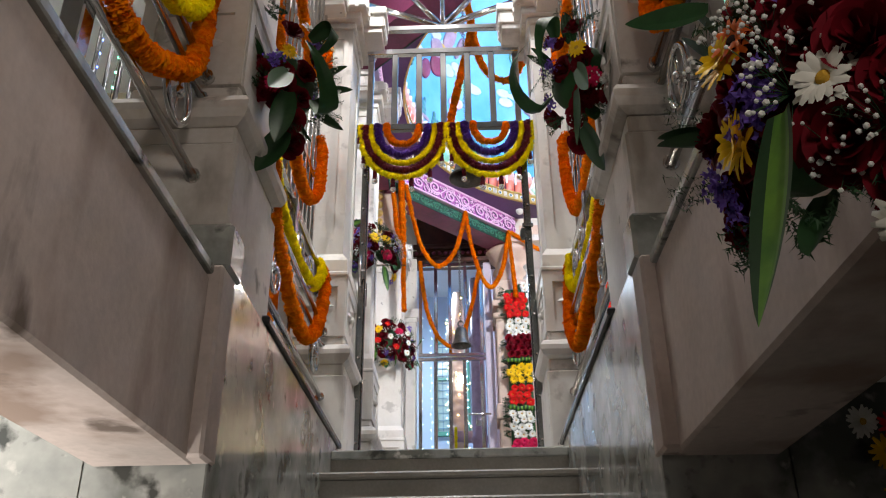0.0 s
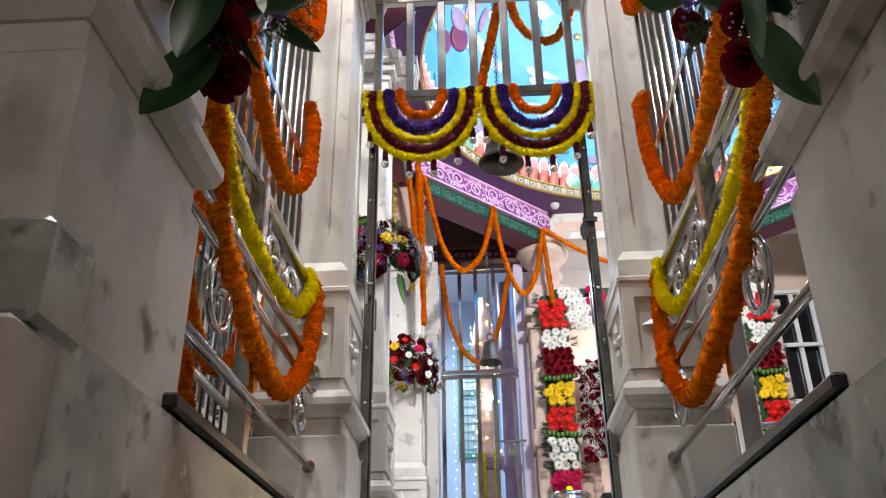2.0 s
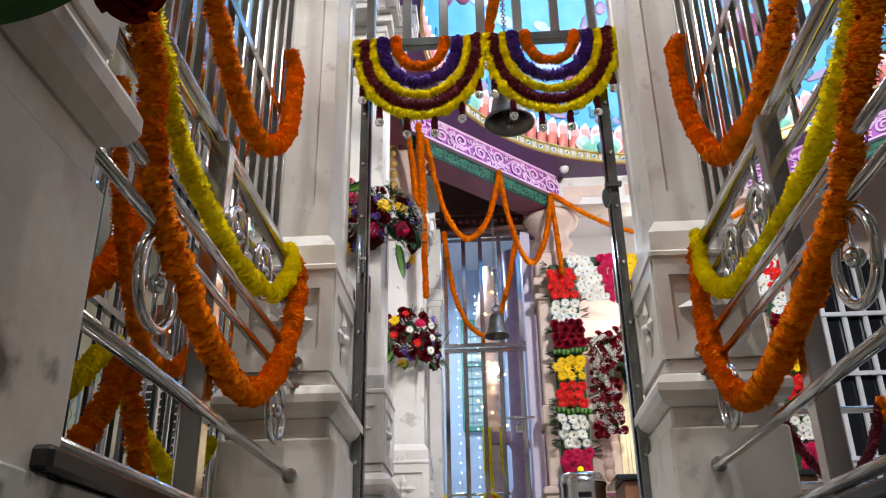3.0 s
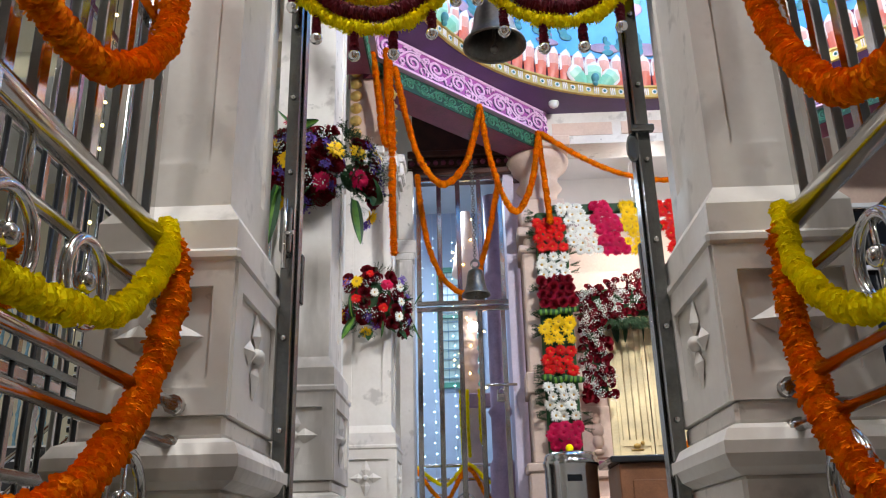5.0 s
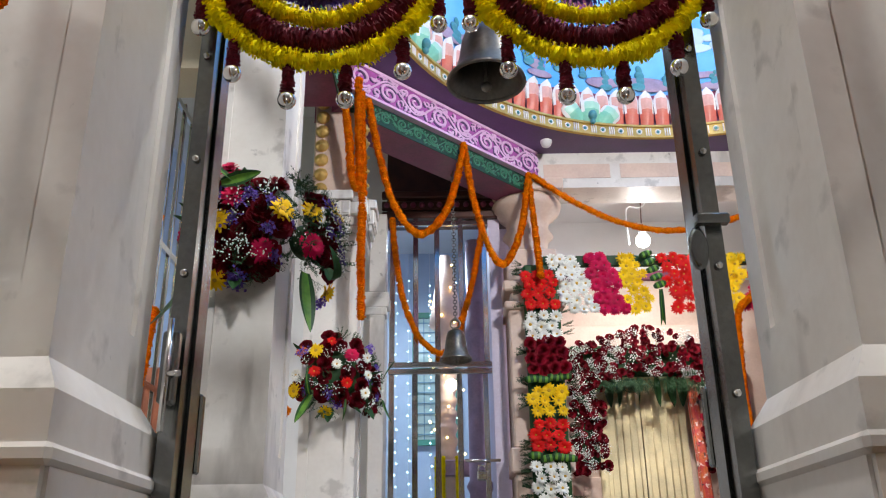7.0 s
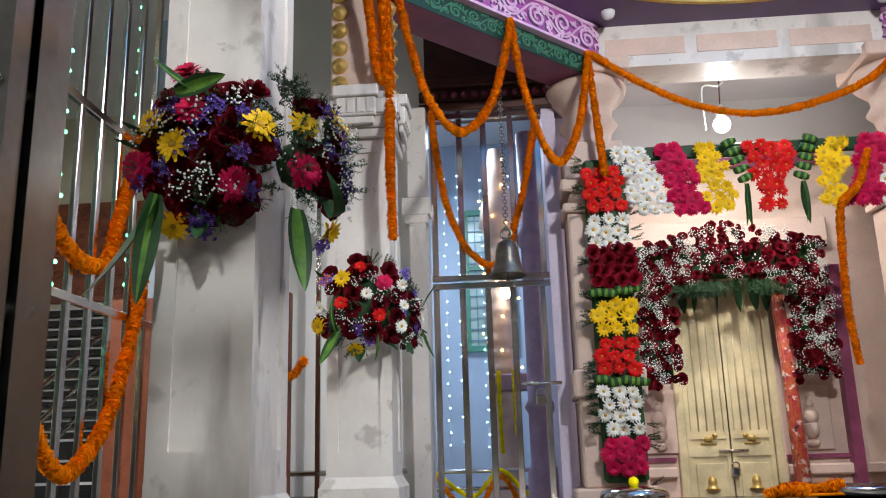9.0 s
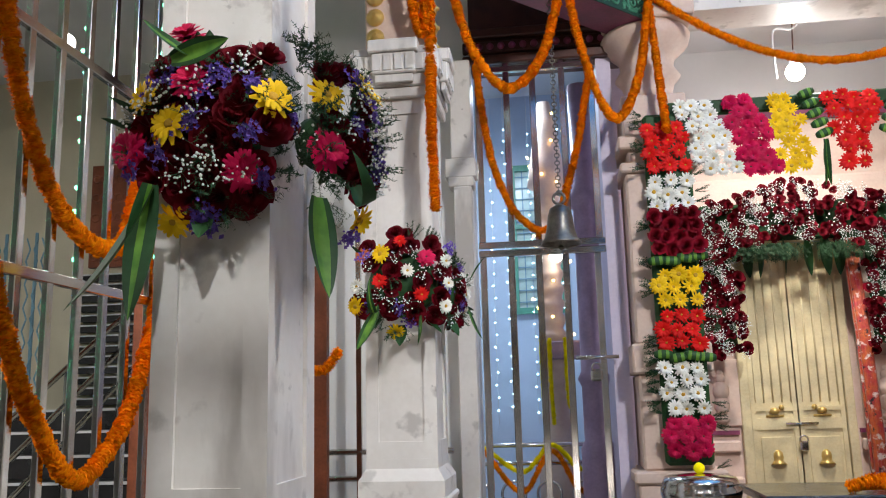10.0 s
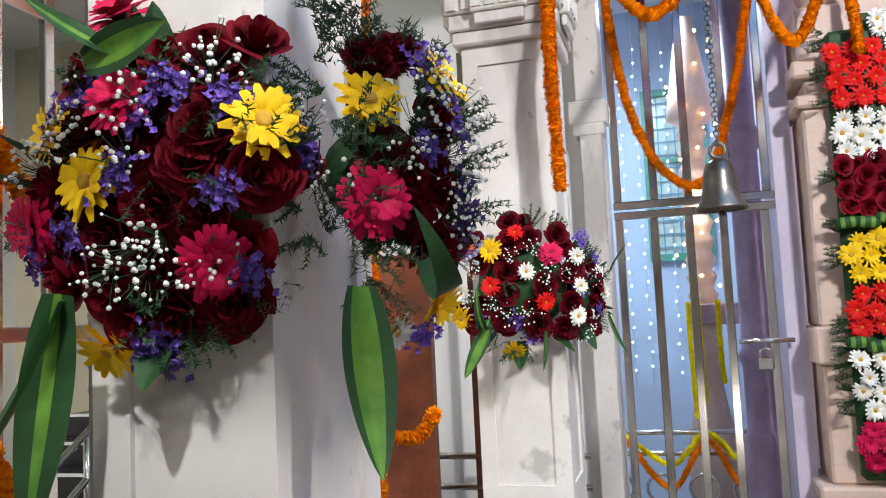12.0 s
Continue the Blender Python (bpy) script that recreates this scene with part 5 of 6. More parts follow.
garland(smooth_line([(-0.95, 2.7, 0.75), (-0.95, 2.9, 0.6), (-0.95, 3.08, 0.57), (-0.95, 3.2, 0.7), (-0.95, 3.3, 0.95), (-0.95, 3.34, 1.2)], 60), 0.03, ORANGE, "orange marigold garland behind the steel grille", seed=72)
hr = thing("railing", "low steel railing in the side hall", "railing")
for z in (0.54, 0.2):
    bm = bmesh.new()
    tube(bm, [(-1.03, 2.47, z), (-1.03, 4.3, z)], 0.014, 8)
    part("bar", bm, STEEL, hr)
for y in (2.9, 3.6, 4.25):
    bm = bmesh.new()
    tube(bm, [(-1.03, y, 0), (-1.03, y, 0.56)], 0.014, 8)
    part("post", bm, STEEL, hr)
# hall
T = 0.026
for i, pts in enumerate((
        [(-0.74, 7.46, 3.85), (-0.69, 7.51, 3.47), (-0.66, 7.54, 3.14), (-0.63, 7.57, 3.08), (-0.62, 7.56, 3.2), (-0.64, 7.56, 3.85)],
        [(-0.62, 7.58, 3.75), (-0.6, 7.6, 3.14), (-0.59, 7.5, 2.66), (-0.58, 7.49, 2.24)],
        [(-0.58, 7.62, 3.72), (-0.5, 7.7, 3.33), (-0.41, 7.79, 3.05), (-0.26, 7.94, 2.93), (-0.09, 8.11, 3.17), (0.02, 8.22, 3.6), (0.04, 8.24, 3.74)],
        [(0.04, 8.24, 3.74), (0.1, 8.3, 3.34), (0.21, 8.41, 3.0), (0.32, 8.52, 2.94), (0.45, 8.65, 3.23), (0.52, 8.72, 3.6), (0.54, 8.74, 3.74)],
        [(0.54, 8.74, 3.74), (0.57, 8.77, 3.32), (0.59, 8.72, 2.9)],
        [(0.57, 8.8, 3.77), (0.86, 8.8, 3.55), (1.2, 8.8, 3.37), (1.55, 8.8, 3.29), (1.9, 8.8, 3.33), (2.3, 8.8, 3.48), (2.6, 8.8, 3.77)],
        [(-0.51, 9.0, 3.5), (-0.48, 9.0, 3.2), (-0.42, 9.0, 2.84), (-0.31, 9.0, 2.56), (-0.17, 9.0, 2.43), (-0.07, 9.0, 2.46), (0.0, 9.0, 2.62), (0.09, 9.0, 2.92), (0.15, 9.0, 3.21), (0.19, 9.0, 3.4)],
        [(2.22, 8.8, 3.0), (2.12, 8.75, 2.78), (1.98, 8.72, 2.62), (1.94, 8.7, 2.3), (1.93, 8.7, 2.0), (1.95, 8.7, 1.69)])):
    garland(smooth_line(pts, 96), T, ORANGE, HALL_L if i != 6 else "orange marigold garland hung on the steel gate", seed=20 + i, n=14, disc=0.017, step=0.0057)
garland(smooth_line([(0.05, 5.12, 4.0), (0.11, 5.2, 3.72), (-0.01, 5.2, 3.1), (-0.1, 5.2, 2.65)], 60), 0.03, ORANGE, HALL_L, seed=31, n=14, step=0.006)
garland(smooth_line([(0.07, 5.11, 4.0), (0.12, 5.2, 3.7), (0.18, 5.2, 3.35), (0.3, 5.2, 3.19), (0.45, 5.2, 3.24), (0.6, 5.0, 3.6), (0.66, 4.72, 4.0)], 60), 0.03, ORANGE, HALL_L, seed=32, n=14, step=0.006)
garland(smooth_line([(-0.98, 6.8, 4.0), (-0.98, 6.8, 3.2), (-0.98, 6.8, 1.9), (-0.99, 6.8, 1.64), (-0.98, 6.8, 1.2)], 60), 0.02, ORANGE, "orange marigold garland between pillars", seed=34, n=12, disc=0.013)
garland(smooth_line([(-1.1, 6.8, 1.8), (-1.02, 6.8, 1.62), (-0.95, 6.8, 1.55), (-0.88, 6.8, 1.54), (-0.83, 6.8, 1.6)], 60), 0.02, ORANGE, "orange marigold garland between pillars", seed=35, n=12, disc=0.013)

# ---- flower swag over the gate ----
for cx in (-0.36, 0.19):
    sw = thing("flower_swag", "half-round flower swag in yellow, maroon, violet and orange", "garland", "gate swags")
    for w, drop, mat, r, nm, z in ((0.265, 0.37, YELLOW, 0.0245, "yellow_strand", 2.195), (0.241, 0.325, MAROON, 0.029, "maroon_strand", 2.2), (0.203, 0.272, YELLOW, 0.024, "yellow_strand", 2.2), (0.16, 0.212, VIOLET, 0.029, "violet_strand", 2.205), (0.103, 0.14, ORANGE, 0.024, "orange_strand", 2.21)):
        pts = [Vector((cx + w * math.sin(a), 4.405, z - drop * math.cos(a) ** 0.85 if math.cos(a) > 0 else z)) for a in [math.radians(-90 + 3 * k) for k in range(61)]]
        bm = bmesh.new()
        tube(bm, pts, r * 0.4, 6)
        strand = part(nm, bm, mat, sw)
        thread_heads(strand, pts, r * 1.04, 0.029 if mat is YELLOW else 0.021, mat, int(w * 1000))
    for k, a in enumerate((-84, -62, -38, -12, 12, 38, 62, 84)):
        ra = math.radians(a)
        p = Vector((cx + 0.275 * math.sin(ra), 4.405, 2.192 - 0.385 * max(0, math.cos(ra)) ** 0.85))
        bm = bmesh.new()
        tube(bm, [p + Vector((0, 0, 0.01)), p + Vector((0, 0, -0.06))], 0.006, 6)
        pen = part("pendant", bm, MAROON, sw, "dark red flower pendant")
        thread_heads(pen, [p + Vector((0, 0, -0.008)), p + Vector((0, 0, -0.06))], 0.014, 0.0125, MAROON, k, "petal_tuft")
        bm = bmesh.new()
        ball(bm, p + Vector((0, 0, -0.076)), 0.0185, 8)
        part("silver_ball", bm, SILVER, pen, "shiny silver ball")


# ---- flower panels round the sanctum ----
def flower_block(parent, kinds, u0, u1, v0, v1, put, normal, step, rnd, big=1.0, inside=None):
    v = v0 + step * 0.4
    row = 0
    while v < v1:
        u = u0 + step * (0.4 if row % 2 else 0.75)
        while u < u1:
            uu, vv = u + rnd.uniform(-0.12, 0.12) * step, v + rnd.uniform(-0.12, 0.12) * step
            if inside is None or inside(uu, vv):
                name, meshes = KIND[rnd.choice(kinds)]
                set_on(parent, rnd.choice(meshes), name, facing(put(uu, vv) + Vector((0, rnd.uniform(-0.02, 0.01), 0)), Vector(normal) + Vector((rnd.uniform(-0.35, 0.35), 0, rnd.uniform(-0.3, 0.35))), rnd.uniform(0, 6), big * rnd.uniform(0.9, 1.1)))
            u += step
        v += step * 0.86
        row += 1


def rolled_leaf_mesh():
    """A striped leaf rolled into a short fat band along x."""
    bm = bmesh.new()
    rows = []
    for k, (u, r) in enumerate(((-0.05, 0.016), (-0.03, 0.025), (-0.012, 0.027), (0.012, 0.027), (0.03, 0.025), (0.05, 0.016))):
        rows.append([bm.verts.new((u, 0.6 * r * math.cos(a), r * math.sin(a))) for a in [2 * math.pi * i / 10 for i in range(10)]])
    for k, (a, b) in enumerate(zip(rows, rows[1:])):
        for i in range(10):
            f = bm.faces.new((a[i], b[i], b[(i + 1) % 10], a[(i + 1) % 10]))
            f.smooth, f.material_index = True, 1 if k in (1, 3) else 0
    bm.faces.new(rows[0]), bm.faces.new(rows[-1][::-1])
    me = bpy.data.meshes.new("leaf_band")
    bm.to_mesh(me)
    bm.free()
    me.materials.append(LEAF), me.materials.append(LEAFLIGHT)
    return me


ROLL = rolled_leaf_mesh()


def leaf_roll(parent, put, u, v, s=1.0, tilt=0.0):
    """A rolled striped leaf, one of the bands between the blocks of flowers."""
    set_on(parent, ROLL, "leaf_band", Matrix.Translation(put(u, v)) @ Matrix.Rotation(tilt, 4, "Y") @ Matrix.Scale(s, 4))


rnd = random.Random(5)
for cx0, mirror in ((0.44, 1), (2.72, -1)):
    col = thing("flower_column", "upright band of white, crimson, yellow and red flowers with leaf bands", "flower panel", "flower columns")
    put = lambda u, v: Vector((cx0 + mirror * u, 8.8, v))
    part("leaf_backing", boxes((min(cx0 + mirror * 0.03, cx0 + mirror * 0.29), max(cx0 + mirror * 0.03, cx0 + mirror * 0.29), 8.83, 8.895, 1.05, 3.05), bevel=0.02), LEAF, col)
    for kinds, v0, v1 in (("p", 1.1, 1.33), ("w", 1.33, 1.6), ("r", 1.68, 1.92), ("y", 1.92, 2.14), ("c", 2.22, 2.46), ("w", 2.46, 2.7), ("r", 2.7, 3.0)):
        flower_block(col, kinds, 0.02, 0.29, v0, v1, put, (0, -1, 0), 0.083 if kinds != "c" else 0.07, rnd, 1.42 if kinds != "c" else 1.3)
    for v in (1.64, 2.18):
        for u in (0.05, 0.13, 0.21, 0.28):
            leaf_roll(col, lambda a, b: put(a, b) + Vector((0, -0.02, 0)), u, v + rnd.uniform(-0.012, 0.012), 1.0, rnd.uniform(-0.2, 0.2))
    for k in range(46):
        s = rnd.choice((-1, 1))
        p = put(0.16 + s * 0.13, rnd.uniform(1.0, 3.05)) + Vector((0, 0.03, 0))
        set_on(col, rnd.choice(KIND["f"][1]), "fern", Matrix.Translation(p) @ Vector((s * mirror, -0.3, rnd.uniform(-0.6, 0.3))).to_track_quat("Y", "Z").to_matrix().to_4x4())

val = thing("flower_valance", "wide flower valance in white, magenta, yellow and red blocks", "flower panel")
put = lambda u, v: Vector((u, 8.82, v))
part("leaf_backing", boxes((0.62, 2.58, 8.85, 8.885, 3.03, 3.12), bevel=0.01), LEAF, val)
def lean(c0, c1, top, bot, shear):
    return lambda u, v: c0 < u - shear * (top - v) < c1 and v > bot
for kinds, c0, c1, bot, shear in (("w", 0.63, 0.85, 2.66, 0.4), ("p", 0.9, 1.09, 2.68, 0.27), ("y", 1.14, 1.31, 2.66, 0.2)):
    for s in (1, -1):
        f = lean(c0, c1, 3.12, bot, shear)
        g = f if s > 0 else (lambda u, v, f=f: f(3.27 - u, v))
        flower_block(val, kinds, 0.5, 2.7, 2.6, 3.13, put, (0, -1, 0), 0.074, rnd, 1.4, g)
flower_block(val, "r", 1.4, 1.9, 2.6, 3.13, put, (0, -1, 0), 0.074, rnd, 1.4, lambda u, v: abs(u - 1.63) < 0.06 + (v - 2.66) * 0.24 and v > 2.66)
for s in (-1, 1):
    for k in range(5):
        leaf_roll(val, lambda a, b: put(a, b) + Vector((0, -0.03, 0)), 1.63 + s * (0.25 - 0.02 * k), 3.1 - k * 0.06, 0.95, s * 0.35)
    for a in (0.0, 0.3):
        p = put(1.63 + s * 0.17, 2.82) + Vector((0, -0.04, 0))
        set_on(val, BLADE, "leaf_blade", Matrix.Translation(p) @ Vector((s * (a - 0.1), -0.1, -1)).to_track_quat("Y", "Z").to_matrix().to_4x4() @ Matrix.Rotation(math.pi, 4, "Y") @ Matrix.Scale(0.9, 4))

arch = thing("rose_arch", "arch of dark red roses and gypsophila over the brass door", "flower panel")
put = lambda u, v: Vector((u, 10.12, v))
RS = []
for k in range(700):
    q = rnd.random()
    if q < 0.5:
        u, v = rnd.uniform(0.95, 2.36), rnd.uniform(2.45, 2.88)
        v -= 0.1 * (1 - math.cos((u - 1.68) * 3.4)) - 0.04
    elif q < 0.74:
        u, v = rnd.uniform(0.94, 1.22), rnd.uniform(1.68, 2.6)
    else:
        u, v = rnd.uniform(2.06, 2.36), rnd.uniform(1.7, 2.6)
    kind = rnd.choice("RRRcGGG")
    RS.append((kind, u, v))
for kind, u, v in RS:
    name, meshes = KIND[kind]
    set_on(arch, rnd.choice(meshes), name, facing(put(u, v) + Vector((0, rnd.uniform(-0.08, 0.02), 0)), (rnd.uniform(-0.6, 0.6), -1, rnd.uniform(-0.5, 0.5)), rnd.uniform(0, 6), rnd.uniform(0.8, 1.08) * 1.0))
for k in range(40):
    u = rnd.uniform(1.2, 2.1)
    set_on(arch, rnd.choice(KIND["f"][1]), "fern", Matrix.Translation((u, 10.08, 2.47)) @ Vector((rnd.uniform(-0.3, 0.3), -0.2, -1)).to_track_quat("Y", "Z").to_matrix().to_4x4() @ Matrix.Scale(1.8, 4))
# Dark leaves that also stand in for the arch's shadow on the door.
for u in (1.28, 1.4, 1.55, 1.7, 1.82, 1.93):
    set_on(arch, BLADE_DARK, "leaf_blade", Matrix.Translation((u, 10.16, 2.5)) @ Vector((rnd.uniform(-0.2, 0.2), -0.05, -1)).to_track_quat("Y", "Z").to_matrix().to_4x4() @ Matrix.Rotation(math.pi, 4, "Y") @ Matrix.Scale(0.9, 4))
part("leaf_backing", boxes((0.98, 2.34, 10.17, 10.22, 2.5, 2.78), (0.98, 1.18, 10.17, 10.22, 1.75, 2.5), (2.1, 2.32, 10.17, 10.22, 1.75, 2.5), bevel=0.02), LEAF, arch)

low = thing("flower_string", "short string of yellow, red and white flowers on the pier", "garland")
for kind, x, z in (("w", 0.93, -0.4), ("r", 1.0, -0.41), ("r", 1.04, -0.46), ("y", 0.97, -0.47), ("y", 1.02, -0.52), ("y", 0.98, -0.56), ("w", 1.04, -0.6), ("r", 1.0, -0.64)):
    set_on(low, rnd.choice(KIND[kind][1]), KIND[kind][0], facing((x, 1.985, z), (0, -1, -0.2), rnd.uniform(0, 6), 1.1))

# ---- bells ----
def bell(place, h, R, top, label):
    ob = thing("bell", label, "bell", "hanging bells", Matrix.Translation(place))
    bm = bmesh.new()
    lathe(bm, [(R * 0.9, 0.02 * h), (R, 0), (R * 0.98, 0.06 * h), (R * 0.8, 0.18 * h), (R * 0.68, 0.4 * h), (R * 0.6, 0.72 * h), (R * 0.5, 0.9 * h), (R * 0.2, h)], 32)
    bmesh.ops.delete(bm, geom=[f for f in bm.faces if len(f.verts) > 4 and f.calc_center_median().z < 0.1 * h], context="FACES")
    body = part("body", bm, BRONZE, ob)
    mod = body.modifiers.new("thickness", "SOLIDIFY")
    mod.thickness = 0.01
    bm = bmesh.new()
    tube(bm, [(0, 0, h * 0.7), (0, 0, -0.02)], R * 0.05, 8)
    ball(bm, (0, 0, -0.015), R * 0.14, 6)
    part("clapper", bm, BRONZE, ob)
    bm = bmesh.new()
    torus(bm, (0, 0, h * 1.16), (0, 1, 0), h * 0.14, h * 0.04, 18, 8)
    part("loop", bm, BRONZE, ob)
    bm = bmesh.new()
    z, k = h * 1.3, 0
    while z < top - place[2]:
        torus(bm, (0, 0, z), (1, 0, 0) if k % 2 else (0, 1, 0), 0.013, 0.0035, 10, 5)
        z, k = z + 0.021, k + 1
    part("chain", bm, BRONZE, ob)
    return ob


bell((0.05, 5.6, 2.54), 0.24, 0.145, 5.75, "large bronze bell on an iron chain")
bell((-0.04, 8.48, 2.235), 0.22, 0.11, 3.75, "small bronze bell on an iron chain")

# ---- steel gate to the blue-lit room ----
inner = thing("steel_gate", "polished stainless steel gate with a padlock, shut", "gate")
for x in (-0.51, -0.338, -0.17, -0.01, 0.182):
    part("bar", boxes((x - 0.02, x + 0.02, 9.085, 9.115, 0.05, 2.29), bevel=0.004), STEEL, inner)
for x in (-0.51, -0.33, -0.165, 0.02, 0.2):
    part("bar", boxes((x - 0.02, x + 0.02, 9.085, 9.115, 2.38, 3.54), bevel=0.004), STEEL, inner)
for z in (0.06, 2.31, 2.362, 3.5):
    part("cross_bar", boxes((-0.535, 0.235, 9.083, 9.117, z - 0.02, z + 0.02), bevel=0.004), STEEL, inner)
bm = bmesh.new()
tube(bm, [(0.02, 9.07, 1.66), (0.27, 9.07, 1.66)], 0.012, 8)
part("bolt", bm, STEEL, inner)
lock = part("padlock", boxes((0.1, 0.17, 9.04, 9.065, 1.52, 1.59), bevel=0.01), STEEL, inner)
bm = bmesh.new()
torus(bm, (0.135, 9.052, 1.6), (0, 1, 0), 0.026, 0.006)
part("shackle", bm, STEEL, lock)

structure("gate_wall", boxes((-0.56, 0.4, 9.12, 9.32, 3.54, 4.5)), DARKWOOD, "dark carved wooden lintel")
structure("gate_side_wall", boxes((-2.2, -0.56, 9.12, 9.32, 0, 4.5)), WHITE, "white wall beside the gate")
for z0, z1, d in ((3.54, 3.6, 0.05), (3.62, 3.7, 0.03), (3.72, 3.78, 0.05)):
    structure("lintel_moulding", boxes((-0.6, 0.38, 9.12 - d, 9.119, z0, z1), bevel=0.008), DARKWOOD)
bm = bmesh.new()
for j in range(14):
    ball(bm, (-0.56 + j * 0.07, 9.085, 3.66), 0.024, 5)
structure("lintel_carving", bm, MAROONPAINT, "maroon carved rosettes on the lintel")
slim = tagged(new("slim_column"), "slim cream column with a fluted capital", "pillar", "sanctum columns", "structure")
for x0, x1, z0, z1 in ((-0.7, -0.55, 0, 0.5), (-0.67, -0.56, 0.5, 2.72), (-0.7, -0.545, 2.72, 2.78), (-0.72, -0.53, 2.78, 2.9), (-0.68, -0.55, 2.9, 3.54)):
    part("block", boxes((x0, x1, 8.98, 9.115, z0, z1), bevel=0.006), PAINT, slim)
structure("jamb", boxes((0.24, 0.33, 9.12, 9.6, 0, 3.54)), LILAC, "lilac painted jamb")
# room beyond
BLUEWALL = material("pale_blue_wall", (0.55, 0.66, 0.82), 0.5, vary=0.06, scale=2, bump=0.03)
structure("blue_room_wall", boxes((-2.5, 1.0, 12.3, 12.5, 0, 4.5), (-2.6, -2.5, 9.3, 12.5, 0, 4.5)), BLUEWALL, "pale blue lit wall")
structure("purple_wall", boxes((0.36, 0.5, 9.6, 12.3, 0, 4.5)), LILAC, "lilac wall")
bm = bmesh.new()
lathe(bm, [(0.11, 0), (0.11, 1.1), (0.085, 1.15), (0.085, 1.5), (0.11, 1.55), (0.085, 1.6), (0.08, 2.7), (0.12, 2.75), (0.08, 2.85), (0.08, 3.6)], 16, (0.15, 9.75, 0))
structure("purple_column", bm, MAUVE, "mauve turned column")
lampc = thing("lamp_pillar", "pinkish stone lamp pillar wound with fairy lights", "lamp pillar")
bm = bmesh.new()
prof = [(0.16, 0), (0.16, 0.9), (0.09, 1.3)]
for k in range(14):
    prof += [(0.085, 1.4 + k * 0.12), (0.1, 1.44 + k * 0.12), (0.07, 1.48 + k * 0.12)]
prof += [(0.16, 3.1), (0.13, 3.3), (0.1, 3.5), (0.05, 3.8)]
lathe(bm, prof, 16, (-0.1, 10.6, 0))
part("shaft", bm, PINKSTONE, lampc)
part("arm", boxes((-0.2, 0.2, 10.5, 10.6, 1.72, 1.86), bevel=0.01), MAUVE, lampc)
for k in range(26):
    bm = bmesh.new()
    a = k * 0.8
    ball(bm, (-0.1 + 0.15 * math.cos(a), 10.45 - 0.02 * math.sin(a), 1.9 + k * 0.07), 0.011, 4)
    part("fairy_light", bm, WARMBEAD, lampc)
bm = bmesh.new()
ball(bm, (-0.06, 10.4, 2.5), 0.05, 8)
tagged(finish("globe_lamp", bm, BULB), "small round lit bulb", "lamp")
for i, x in enumerate((-0.2, -0.14, -0.02)):
    garland(smooth_line([(x, 10.4, 1.86), (x, 10.38, 1.5), (x + 0.01, 10.38, 1.15 + 0.1 * i)], 24), 0.02, YELLOW, "yellow marigold string hung on the lamp pillar", seed=50 + i, n=10)
win = tagged(new("window_1"), "green framed window with a steel grid", "window", kind="structure")
GREENFRAME = material("green_frame", (0.1, 0.35, 0.25), 0.4, vary=0.1)
part("window_frame", boxes((-0.48, -0.42, 12.24, 12.3, 2.25, 3.75), (0.0, 0.06, 12.24, 12.3, 2.25, 3.75), (-0.42, 0.0, 12.24, 12.3, 2.25, 2.31), (-0.42, 0.0, 12.24, 12.3, 3.69, 3.75), (-0.42, 0.0, 12.24, 12.3, 3.1, 3.14)), GREENFRAME, win)
for k in range(5):
    x = -0.42 + 0.42 * (k + 1) / 6
    part("grid_bar", boxes((x - 0.005, x + 0.005, 12.25, 12.26, 2.31, 3.69)), BLUEBAR, win)
for k in range(12):
    z = 2.31 + 1.38 * (k + 0.5) / 12
    part("grid_bar", boxes((-0.42, 0.0, 12.262, 12.272, z - 0.005, z + 0.005)), BLUEBAR, win)
PALEGLASS = material("pale_lit_glass", (0.6, 0.75, 0.7), 0.2, vary=0.08)
part("pane", boxes((-0.42, 0.0, 12.285, 12.295, 2.31, 3.69)), PALEGLASS, win)
for i, x in enumerate((-0.92, -0.66, -0.52, -0.28, 0.02)):
    st = thing("fairy_light_string", "string of small cool white fairy lights", "fairy lights", "fairy light curtains")
    bm = bmesh.new()
    tube(bm, [(x, 12.2, 1.2), (x, 12.2, 4.5)], 0.003, 4)
    part("wire", bm, WHITEBAR, st)
    for k in range(24):
        bm = bmesh.new()
        ball(bm, (x + 0.012 * math.sin(k * 2.3), 12.19, 1.3 + k * 0.12 + 0.03 * (i % 3)), 0.009, 3)
        part("bead", bm, COOLBEAD, st)
low = thing("railing", "low blue-lit steel railing with rings and marigolds", "railing")
for z in (1.12, 1.0, 0.5):
    bm = bmesh.new()
    tube(bm, [(-1.3, 9.9, z), (0.4, 9.9, z)], 0.015, 8)
    part("bar", bm, STEEL, low)
for k in range(6):
    bm = bmesh.new()
    torus(bm, (-0.9 + k * 0.24, 9.9, 0.8), (0, 1, 0), 0.08, 0.009)
    part("ring", bm, STEEL, low)
garland(smooth_line([(-0.6, 9.85, 1.1), (-0.35, 9.83, 0.95), (-0.15, 9.85, 1.12), (0.05, 9.83, 0.96), (0.3, 9.85, 1.1)], 60), 0.02, YELLOW, "yellow marigold garland on the low railing", seed=60, n=10)
garland(smooth_line([(-0.6, 9.83, 1.08), (-0.36, 9.81, 0.82), (-0.15, 9.83, 1.08), (0.05, 9.81, 0.82), (0.3, 9.83, 1.08)], 60), 0.022, ORANGE, "orange marigold garland on the low railing", seed=61, n=10)

